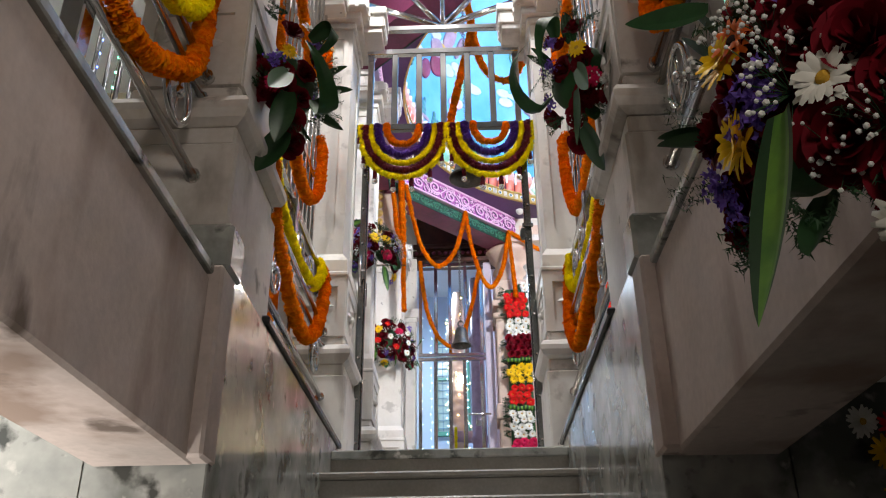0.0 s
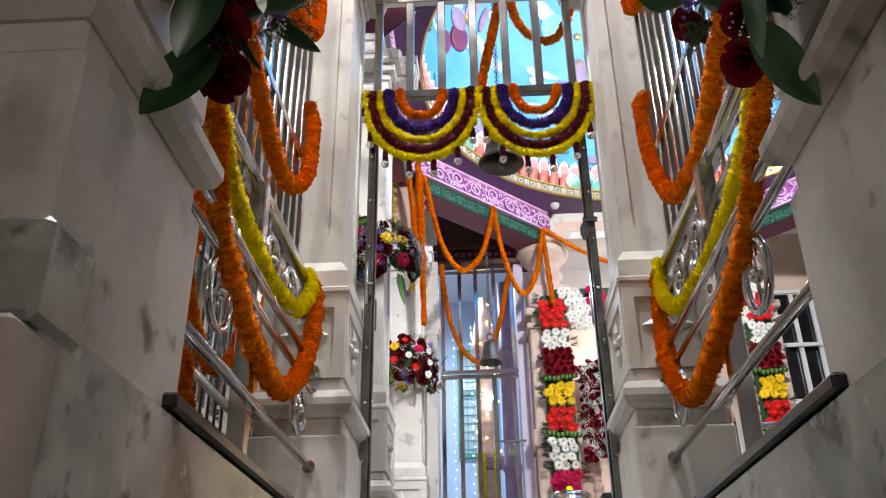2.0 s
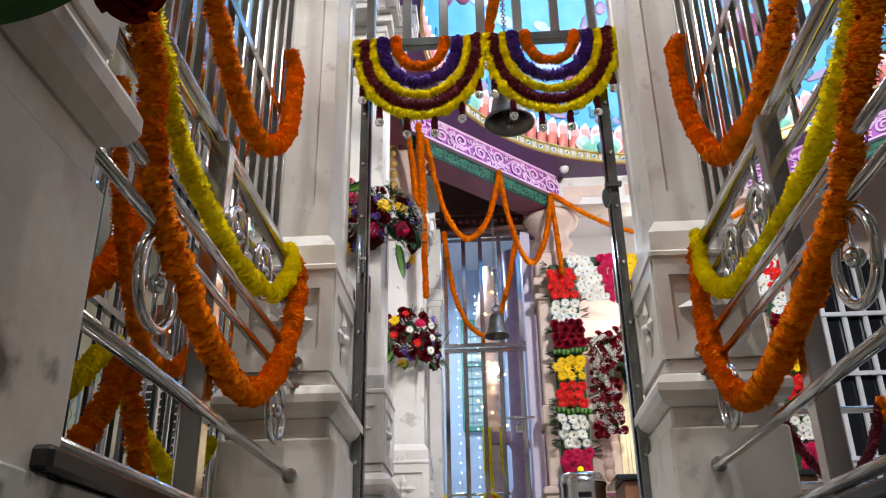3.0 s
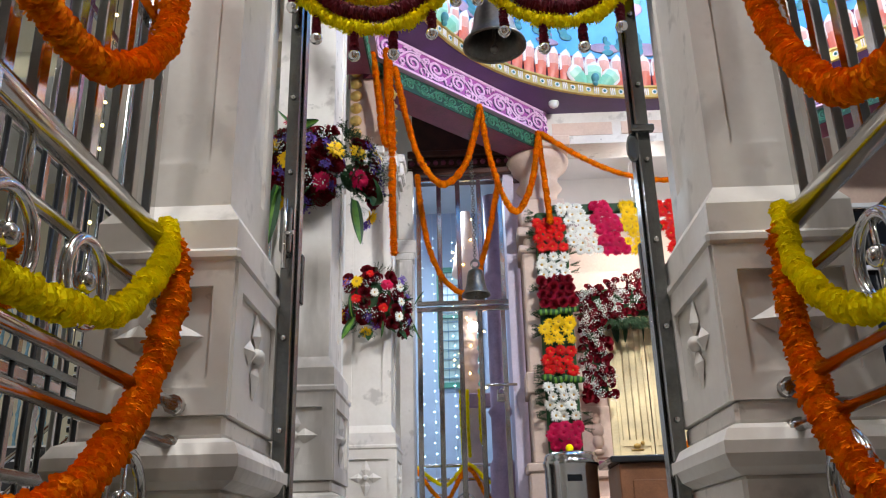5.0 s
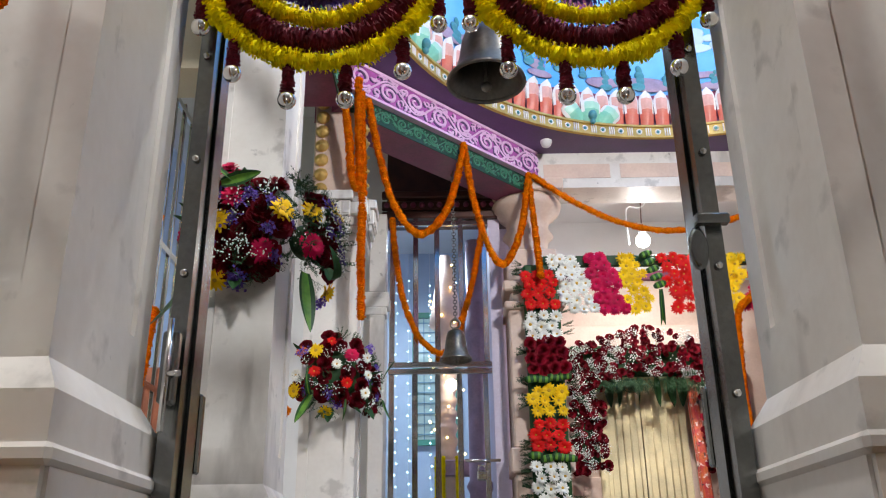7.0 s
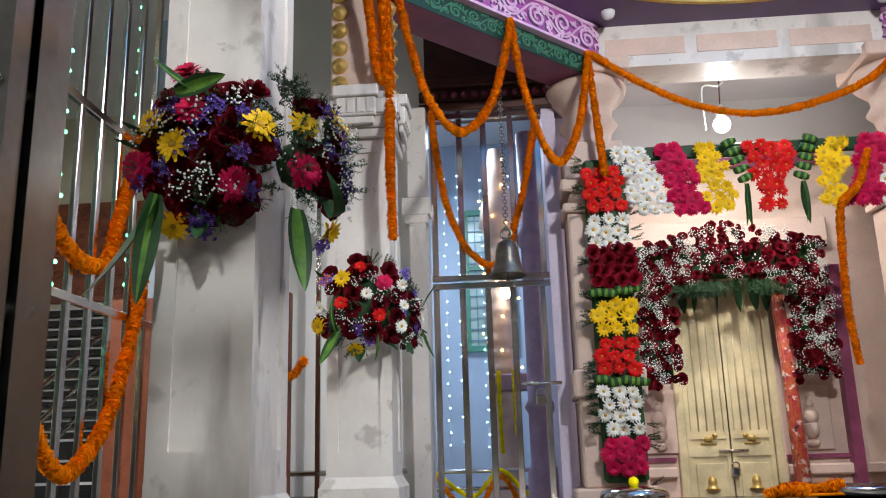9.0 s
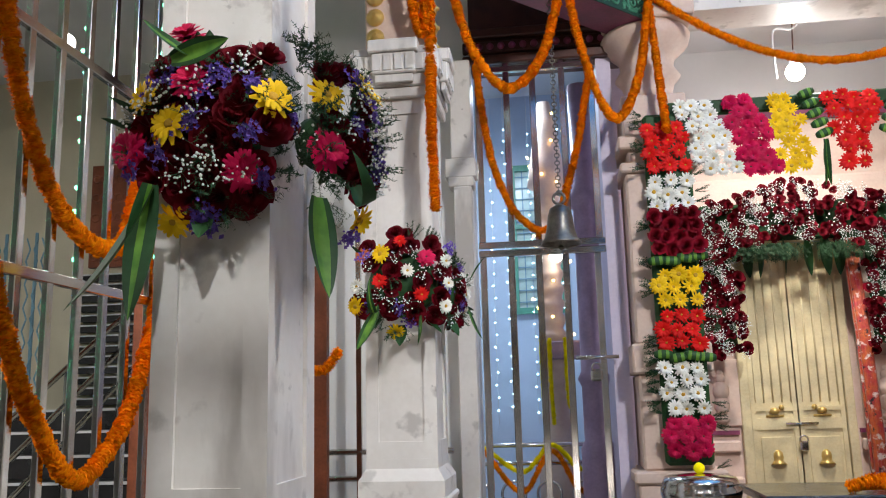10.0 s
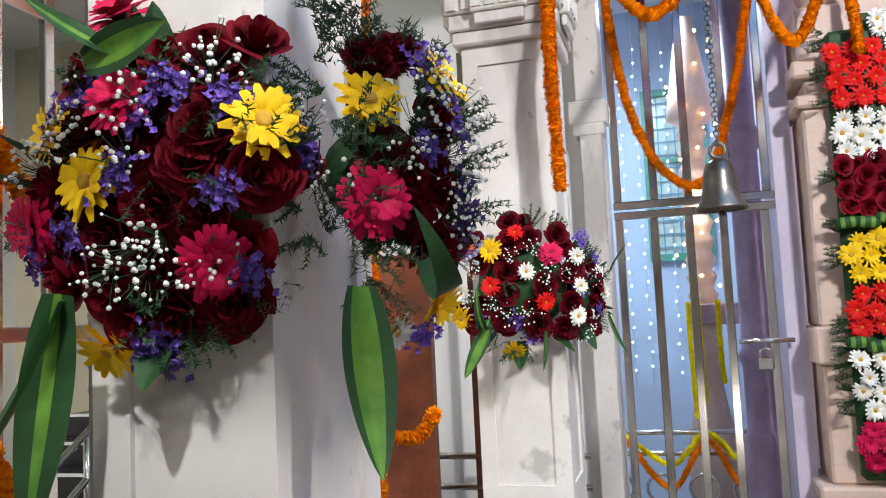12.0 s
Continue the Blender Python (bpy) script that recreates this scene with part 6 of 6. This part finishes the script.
# ---- sanctum front ----
fac = tagged(new("sanctum_wall"), "peach stone sanctum front with carved niches", "wall", kind="structure")
part("wall", boxes((0.5, 1.2, 10.4, 10.7, 0, 3.45), (1.98, 3.6, 10.4, 10.7, 0, 3.45), (1.2, 1.98, 10.4, 10.7, 2.6, 3.45)), PINKSTONE, fac)
part("upper_wall", boxes((0.5, 3.6, 10.4, 10.7, 3.45, 4.5)), WHITE, fac)
part("base_moulding", boxes((0.5, 1.18, 10.34, 10.399, 1.02, 1.1), (2.0, 3.6, 10.34, 10.399, 1.02, 1.1), bevel=0.012), PINKSTONE, fac)
part("base", boxes((0.5, 1.18, 10.3, 10.398, 0, 0.85), (2.0, 3.6, 10.3, 10.398, 0, 0.85), bevel=0.012), PINKSTONE, fac)
part("lintel", boxes((0.9, 2.5, 10.3, 10.398, 2.78, 3.0), bevel=0.02), PINKSTONE, fac)
part("red_band", boxes((0.9, 1.18, 10.37, 10.398, 1.14, 1.17), (2.0, 2.5, 10.37, 10.398, 1.14, 1.17)), MAROONPAINT, fac)
for cx in (1.07, 2.2):
    part("niche_panel", boxes((cx - 0.16, cx + 0.16, 10.372, 10.399, 1.2, 1.68), bevel=0.006), PINKSTONE, fac)
    bm = bmesh.new()
    for dz, r, sq in ((0.0, 0.05, 0.6), (0.1, 0.055, 1.3), (0.2, 0.06, 1.2), (0.29, 0.035, 1.0), (0.33, 0.022, 1.2)):
        ball(bm, (cx, 10.36, 1.25 + dz), r, 7, squash=sq)
    part("niche_relief", bm, PINKSTONE, fac)
part("red_post", boxes((2.46, 2.54, 10.3, 10.398, 0.85, 2.6)), MAROONPAINT, fac)
structure("sanctum_ceiling", boxes((0.3, 3.6, 8.95 + 0.25, 10.4, 4.05, 4.2)), WHITE, "white ceiling with a round medallion")
structure("sanctum_side_beam", boxes((0.8, 2.6, 10.33, 10.395, 3.45, 3.53)), MAROONPAINT, "thin maroon ledge")
bm = bmesh.new()
lathe(bm, [(0.2, 4.05), (0.19, 4.03), (0.15, 4.035), (0.14, 4.02), (0.04, 4.02), (0.02, 4.0)], 32, (1.75, 9.7, 0))
for k in range(8):
    a = k * math.pi / 4
    tube(bm, [(1.75 + 0.04 * math.cos(a), 9.7 + 0.04 * math.sin(a), 4.018), (1.75 + 0.14 * math.cos(a), 9.7 + 0.14 * math.sin(a), 4.02)], 0.012, 5)
structure("ceiling_medallion", bm, WHITE, "white plaster ceiling medallion")
tl = thing("pendant_lamp", "lit round bulb in a holder hung from the ceiling", "lamp")
bm = bmesh.new()
ball(bm, (1.58, 9.6, 3.535), 0.062, 10)
part("bulb", bm, BULB, tl)
bm = bmesh.new()
lathe(bm, [(0.03, 3.585), (0.034, 3.6), (0.03, 3.66), (0.012, 3.69)], 14, (1.58, 9.6, 0))
part("holder", bm, WHITEBAR, tl)
bm = bmesh.new()
tube(bm, [(1.58, 9.6, 3.68), (1.6, 9.6, 4.05)], 0.005, 6)
part("cord", bm, DARKWOOD, tl)
bm = bmesh.new()
tube(bm, smooth_line([(1.46, 9.6, 3.5), (1.455, 9.6, 3.78), (1.49, 9.6, 3.85), (1.58, 9.6, 3.84), (1.63, 9.6, 3.9), (1.63, 9.6, 4.05)], 40), 0.007, 6)
part("bracket_wire", bm, WHITEBAR, tl)

# brass door
bd = tagged(new("door_1"), "embossed brass double door, shut and padlocked", "door", kind="structure")
part("frame", boxes((1.2, 1.27, 10.36, 10.42, 0.3, 2.6), (1.92, 1.98, 10.36, 10.42, 0.3, 2.6), (1.27, 1.92, 10.36, 10.42, 2.52, 2.6), bevel=0.006), BRASS, bd)
for x0, x1 in ((1.275, 1.59), (1.6, 1.915)):
    leaf = part("leaf", boxes((x0, x1, 10.4, 10.44, 0.3, 2.515)), BRASS, bd)
    for k in range(5):
        x = x0 + (x1 - x0) * (k + 0.5) / 5
        bm = bmesh.new()
        tube(bm, [(x, 10.398, 1.36), (x, 10.398, 2.45 - 0.02 * abs(k - 2))], 0.0065, 6)
        part("rib", bm, BRASS, leaf)
    part("rail", boxes((x0, x1, 10.385, 10.399, 1.17, 1.25), (x0, x1, 10.385, 10.399, 1.3, 1.33), (x0, x0 + 0.03, 10.387, 10.399, 0.3, 2.5), (x1 - 0.03, x1, 10.387, 10.399, 0.3, 2.5), (x0 + 0.03, x1 - 0.03, 10.386, 10.399, 0.7, 0.74)), BRASS, leaf)
    cx = (x0 + x1) / 2
    bm = bmesh.new()
    ball(bm, (cx, 10.38, 1.3), 0.035, 6, squash=0.7)
    ball(bm, (cx + (0.05 if x0 < 1.5 else -0.05), 10.38, 1.325), 0.02, 6)
    tube(bm, [(cx - 0.06, 10.385, 1.265), (cx + 0.06, 10.385, 1.265)], 0.008, 6)
    part("animal_relief", bm, GOLDPAINT, leaf, "small gilded relief")
    bm = bmesh.new()
    lathe(bm, [(0.055, 0), (0.04, 0.015), (0.03, 0.03), (0.035, 0.05), (0.03, 0.08), (0.012, 0.1)], 14, (cx, 10.385, 0.93))
    part("lamp_relief", bm, GOLDPAINT, leaf, "small gilded relief")
    part("lower_panel", boxes((x0 + 0.05, x1 - 0.05, 10.39, 10.3995, 0.8, 1.12), bevel=0.004), BRASS, leaf)
bm = bmesh.new()
tube(bm, [(1.5, 10.37, 1.21), (1.72, 10.37, 1.21)], 0.01, 8)
part("bolt", bm, STEEL, bd)
pl = part("padlock", boxes((1.575, 1.635, 10.33, 10.36, 1.02, 1.09), bevel=0.01), STEEL, bd)
bm = bmesh.new()
torus(bm, (1.605, 10.345, 1.1), (0, 1, 0), 0.026, 0.006)
part("shackle", bm, STEEL, pl)
silk = thing("silk_curtain", "red and orange patterned silk curtain drawn aside", "curtain")
for k in range(9):
    x = 1.98 + 0.009 * k
    bm = bmesh.new()
    tube(bm, [(x, 10.25 - 0.02 * (k % 2), 2.6), (x + 0.02, 10.22 - 0.03 * (k % 2), 1.8), (x + 0.02 + 0.003 * k, 10.2 - 0.04 * (k % 2), 0.0)], 0.016, 6)
    part("fold", bm, SILK, silk)

# ---- drum, podium, tray ----
dr = thing("donation_drum", "polished steel donation drum with a coin slot", "drum", m=Matrix.Translation((0.575, 8.4, 0)))
bm = bmesh.new()
lathe(bm, [(0.185, 0), (0.19, 0.02), (0.185, 0.04), (0.185, 0.93), (0.194, 0.945), (0.194, 0.975), (0.18, 0.99), (0.185, 1.0), (0.17, 1.03), (0.06, 1.045)], 40)
part("body", bm, STEEL, dr)
bm = bmesh.new()
ball(bm, (0.0, 0, 1.07), 0.028, 8)
part("knob", bm, YELLOW, dr, "yellow flower on the lid")
part("slot", boxes((-0.05, 0.05, -0.192, -0.184, 0.83, 0.87)), DARKVOID, dr)
pod = thing("wooden_counter", "brown wooden counter with a polished stone top", "counter")
part("body", boxes((0.86, 2.3, 8.1, 8.6, 0, 0.93), bevel=0.008), WOOD, pod)
part("top", boxes((0.8, 2.36, 8.05, 8.65, 0.932, 0.972), bevel=0.008), GRANITE, pod)
for k in range(3):
    part("panel", boxes((0.94 + k * 0.46, 1.32 + k * 0.46, 8.085, 8.099, 0.15, 0.82), bevel=0.006), WOOD, pod)
tr = thing("offering_tray", "steel offering tray with orange marigolds", "tray")
bm = bmesh.new()
lathe(bm, [(0.2, 0.973), (0.26, 1.0), (0.27, 1.03), (0.255, 1.03), (0.2, 0.99)], 32, (1.7, 8.3, 0))
part("dish", bm, STEEL, tr)
bm = bmesh.new()
tube(bm, [(1.2, 8.15, 0.99), (1.55, 8.1, 1.0)], 0.008, 6)
thread_heads(part("thread", bm, ORANGE, tr), smooth_line([(1.2, 8.15, 1.0), (1.3, 8.1, 1.03), (1.42, 8.15, 1.02), (1.55, 8.1, 1.05)], 30), 0.035, 0.022, ORANGE, 3)

# soffit bulbs
for k in range(8):
    x, y = VERT[k]
    d = Vector((CX - x, CY - y, 0)).normalized()
    p = Vector((x, y, 4.0)) + d * 0.22
    f = thing("soffit_lamp", "small round unlit lamp under the soffit", "lamp", "soffit lamps", Matrix.Translation(p))
    bm = bmesh.new()
    lathe(bm, [(0.045, 0), (0.045, -0.015), (0.035, -0.04), (0.012, -0.055)][::-1], 16)
    part("shade", bm, WHITE, f)

# ---- dome mural: plain shapes in paint ----
def on_dome(az, el, inset=0.0):
    a, e = math.radians(az), math.radians(el)
    r = (RIM + 0.11) * math.cos(e) - inset
    p = Vector((CX + r * math.cos(a), CY + r * math.sin(a), 4.7 + 1.9 * math.sin(e) - inset * math.sin(e)))
    n = Vector((-math.cos(a) * math.cos(e), -math.sin(a) * math.cos(e), -math.sin(e)))
    return p, n


def patch(bm, az, el, w, h, relief, rot=0.0):
    p, n = on_dome(az, el, 0.01)
    q = n.to_track_quat("Z", "Y").to_matrix().to_4x4()
    b = bmesh.new()
    lathe(b, [(1, 0), (0.9, 0.5), (0.6, 0.85), (0.1, 1)], 12)
    b.transform(Matrix.Translation(p) @ q @ Matrix.Rotation(rot, 4, "Z") @ Matrix.Diagonal((w, h, relief, 1)))
    me = bpy.data.meshes.new("patch")
    b.to_mesh(me)
    b.free()
    bm.from_mesh(me)
    bpy.data.meshes.remove(me)


rnd = random.Random(21)
cl, tree = bmesh.new(), bmesh.new()
for k in range(60):
    az, el = rnd.uniform(0, 360), rnd.uniform(5, 60)
    for j in range(5):
        patch(cl, az + rnd.uniform(-5, 5), el + rnd.uniform(-2, 2), rnd.uniform(0.05, 0.14), rnd.uniform(0.03, 0.06), 0.008)
pine = bmesh.new()
for k in range(90):
    az, el, h = 4 * k + rnd.uniform(-2, 2), rnd.uniform(-6, -1), rnd.uniform(0.1, 0.22)
    for j in range(4):
        patch(pine, az + rnd.uniform(-0.4, 0.4), el + 5.5 * h / 0.2 * j / 3, 0.075 * (1 - 0.2 * j) * h / 0.2, 0.05 * h / 0.2, 0.012, rnd.uniform(-0.2, 0.2))
for k in range(60):
    patch(tree, rnd.uniform(0, 360), rnd.uniform(-7, -2), rnd.uniform(0.08, 0.2), rnd.uniform(0.03, 0.06), 0.01)
part("painted_pine", pine, TEAL, dome, "dark teal painted pines")
part("painted_cloud", cl, CLOUD, dome, "pale painted clouds")
part("painted_bush", tree, MAUVE, dome, "mauve painted hills")
for i, az in enumerate(range(60, 420, 45)):
    for nm, mat, rows in (("figure_shape", MAUVE, ((0, 30, 0.1, 0.17), (-3, 36, 0.06, 0.07), (3, 24, 0.16, 0.1), (-6, 30, 0.05, 0.14))), ("figure_cloth", MAROONPAINT, ((0, 20, 0.15, 0.14), (5, 15, 0.1, 0.12))), ("figure_gold", GOLDPAINT, ((0, 33, 0.05, 0.02), (0, 26, 0.1, 0.02), (2, 41, 0.05, 0.04))), ("figure_rosette", MINT, ((12, 42, 0.16, 0.16), (-13, 18, 0.07, 0.2))), ("figure_blossom", PINKLIGHT, ((12, 42, 0.06, 0.06), (-12, 12, 0.12, 0.08)))):
        bm = bmesh.new()
        for da, el, w, h in rows:
            patch(bm, az + da, el - 4 * (i % 2), w, h, 0.03, rnd.uniform(-0.3, 0.3))
        part(nm, bm, mat, dome)

# ---- side halls ----
bs = tagged(new("black_stairs"), "black stone steps with pale nosings", "stairs", kind="structure")
for k in range(9):
    part("step", boxes((-4.6, -2.0, 8.0 + k * 0.28, 11, 0.16 * k, 0.16 * (k + 1) - 0.002)), BLACKSTONE, bs)
    part("nosing", boxes((-4.6, -2.0, 7.985 + k * 0.28, 8.02 + k * 0.28, 0.16 * (k + 1) - 0.018, 0.16 * (k + 1))), WHITEBAR, bs)
for x in (-2.2, -3.4):
    r = thing("stair_rail", "steel stair rail on slanting bars", "railing", "side stair rails")
    for dz in (0.9, 0.65, 0.4):
        bm = bmesh.new()
        tube(bm, [(x, 7.6, dz), (x, 8.0, dz), (x, 10.4, dz + 1.4)], 0.02, 8)
        part("bar", bm, STEEL, r)
    for k in range(4):
        bm = bmesh.new()
        tube(bm, [(x, 8.0 + k * 0.7, 0.1 + k * 0.4), (x, 8.0 + k * 0.7, 0.9 + k * 0.4)], 0.018, 8)
        part("post", bm, STEEL, r)
structure("terracotta_panel", boxes((-2.6, -1.5, 11.0, 11.1, 0, 2.9), (-4.2, -3.3, 10.95, 10.999, 2.68, 3.62)), TERRACOTTA, "terracotta carved panel")
bm = bmesh.new()
for k in range(12):
    for j in range(5):
        torus(bm, (-4.15 + k * 0.072, 10.945, 2.77 + j * 0.18), (0, 1, 0), 0.035, 0.01, 10, 5)
structure("terracotta_carving", bm, TERRACOTTA, "carved rings on the terracotta panel")
louv = thing("louvred_shutter", "dark louvred shutter with pale edges", "shutter")
for k in range(16):
    part("slat", boxes((-4.25, -3.3, 10.9, 10.985, 1.2 + k * 0.09, 1.26 + k * 0.09)), BLACKSTONE, louv)
    part("edge", boxes((-4.25, -3.3, 10.89, 10.899, 1.25 + k * 0.09, 1.262 + k * 0.09)), WHITEBAR, louv)
cg = thing("collapsible_gate", "closed pale blue collapsible gate", "gate")
bm = bmesh.new()
for k in range(9):
    x = -4.9 + k * 0.07
    for j in range(20):
        z = 0.9 + j * 0.1
        s = 1 if (k + j) % 2 else -1
        tube(bm, [(x - s * 0.018, 10.6, z), (x + s * 0.018, 10.6, z + 0.1)], 0.007, 4, cap=False)
part("lattice", bm, BLUEBAR, cg)
for k in range(5):
    part("upright", boxes((-4.92 + k * 0.14, -4.9 + k * 0.14, 10.61, 10.63, 0.9, 2.95)), BLUEBAR, cg)
CREAM = material("cream_wall", (0.72, 0.66, 0.5), 0.6, vary=0.06, scale=2)
structure("side_wall", boxes((-6.0, -2.6, 11.0, 11.2, 0, 4.5)), CREAM, "cream side hall wall")
structure("side_beam", boxes((-6.0, -1.2, 6.9, 7.2, 3.5, 4.5)), CREAM, "cream side hall beam")
wr = tagged(new("window_2"), "white barred window with dark panes", "window", kind="structure")
part("pane", boxes((3.0, 5.0, 9.62, 9.64, 0.6, 3.3)), DARKVOID, wr)
for k in range(11):
    part("bar", boxes((3.0 + k * 0.2 - 0.02, 3.0 + k * 0.2 + 0.02, 9.56, 9.6, 0.6, 3.3)), WHITEBAR, wr)
for z in (0.6, 1.3, 2.1, 2.7, 3.3):
    part("cross_bar", boxes((2.98, 5.02, 9.53, 9.559, z - 0.02, z + 0.02)), WHITEBAR, wr)
structure("east_screen_wall", boxes((2.8, 6, 9.65, 9.8, 0, 4.5)), PINKSTONE, "peach wall behind the barred window")
# fairy lights in the side hall
rnd = random.Random(9)
for i in range(9):
    x, y = -2.1 - 0.45 * (i % 4) - rnd.uniform(0, 0.2), 4.6 + 0.75 * i * 0.6
    st = thing("fairy_light_string", "string of coloured fairy lights in the side hall", "fairy lights", "side hall fairy lights")
    bm = bmesh.new()
    tube(bm, [(x, y, 1.4), (x, y, 4.5)], 0.003, 4)
    part("wire", bm, BLACKSTONE, st)
    mat = (COOLBEAD, GREENBEAD, BLUEBEAD, GREENBEAD, WARMBEAD)[i % 5]
    for k in range(20):
        bm = bmesh.new()
        ball(bm, (x, y, 1.5 + 0.145 * k), 0.011, 3)
        part("bead", bm, mat, st)
for i, (x, y, z) in enumerate(((-2.2, 5.2, 3.3), (-3.2, 6.2, 3.3), (-4.2, 5.0, 3.3), (-2.4, 7.6, 3.2), (3.4, 6.3, 4.3), (-1.9, 3.6, 3.4), (2.16, 7.8, 4.55))):
    f = thing("globe_lamp", "round lit lamp hung from the ceiling", "lamp", "hall lamps")
    bm = bmesh.new()
    ball(bm, (x, y, z), 0.045 if z < 4.4 else 0.09, 8)
    part("globe", bm, BULB, f)
    bm = bmesh.new()
    tube(bm, [(x, y, z + 0.04), (x, y, 4.5 if z < 4.4 else 6.15)], 0.006, 6)
    part("cord", bm, DARKWOOD, f)
st = thing("fairy_light_string", "string of green fairy lights in the side hall", "fairy lights", "side hall fairy lights")
bm = bmesh.new()
tube(bm, [(-2.4, 7.77, 2.1), (-2.4, 7.77, 4.5)], 0.003, 4)
part("wire", bm, BLACKSTONE, st)
for k in range(19):
    bm = bmesh.new()
    ball(bm, (-2.4 + 0.012 * math.sin(k * 1.9), 7.77, 2.15 + 0.12 * k), 0.012, 4)
    part("bead", bm, GREENBEAD, st)
# low railing with dark garlands in the right hall
lr = thing("railing", "low steel railing hung with garlands in the hall", "railing")
for z in (0.85, 0.5):
    bm = bmesh.new()
    tube(bm, [(1.2, 5.65, z), (3.6, 5.65, z)], 0.018, 8)
    part("bar", bm, STEEL, lr)
for x in (1.22, 2.0, 2.8, 3.58):
    bm = bmesh.new()
    tube(bm, [(x, 5.65, 0), (x, 5.65, 0.86)], 0.018, 8)
    part("post", bm, STEEL, lr)
for k in range(3):
    x = 1.25 + 0.62 * k
    garland(hang((x, 5.62, 0.87), (x + 0.5, 5.62, 0.87), 0.36), 0.028, MAROON, "dark maroon flower garland looped on the low railing", "hall rail garlands", seed=80 + k)
    garland(hang((x + 0.5, 5.6, 0.88), (x + 0.66, 5.6, 0.88), 0.3), 0.028, ORANGE, "orange marigold garland looped on the low railing", "hall rail garlands", seed=84 + k)
# railing between bouquet pillar and the next
sr = thing("railing", "steel railing between the pillars", "railing")
for z in (1.15, 1.0, 0.6):
    bm = bmesh.new()
    tube(bm, [(-2.0, 8.9, z), (-0.7, 8.9, z)], 0.018, 8)
    part("bar", bm, STEEL, sr)
for x in (-1.6, -1.25, -0.95):
    part("post", boxes((x - 0.015, x + 0.015, 8.885, 8.915, 0, 3.2)), STEEL, sr)
structure("orange_board", boxes((-2.2, -1.2, 8.0, 8.05, 0.2, 2.1)), TERRACOTTA, "orange-brown wooden board")
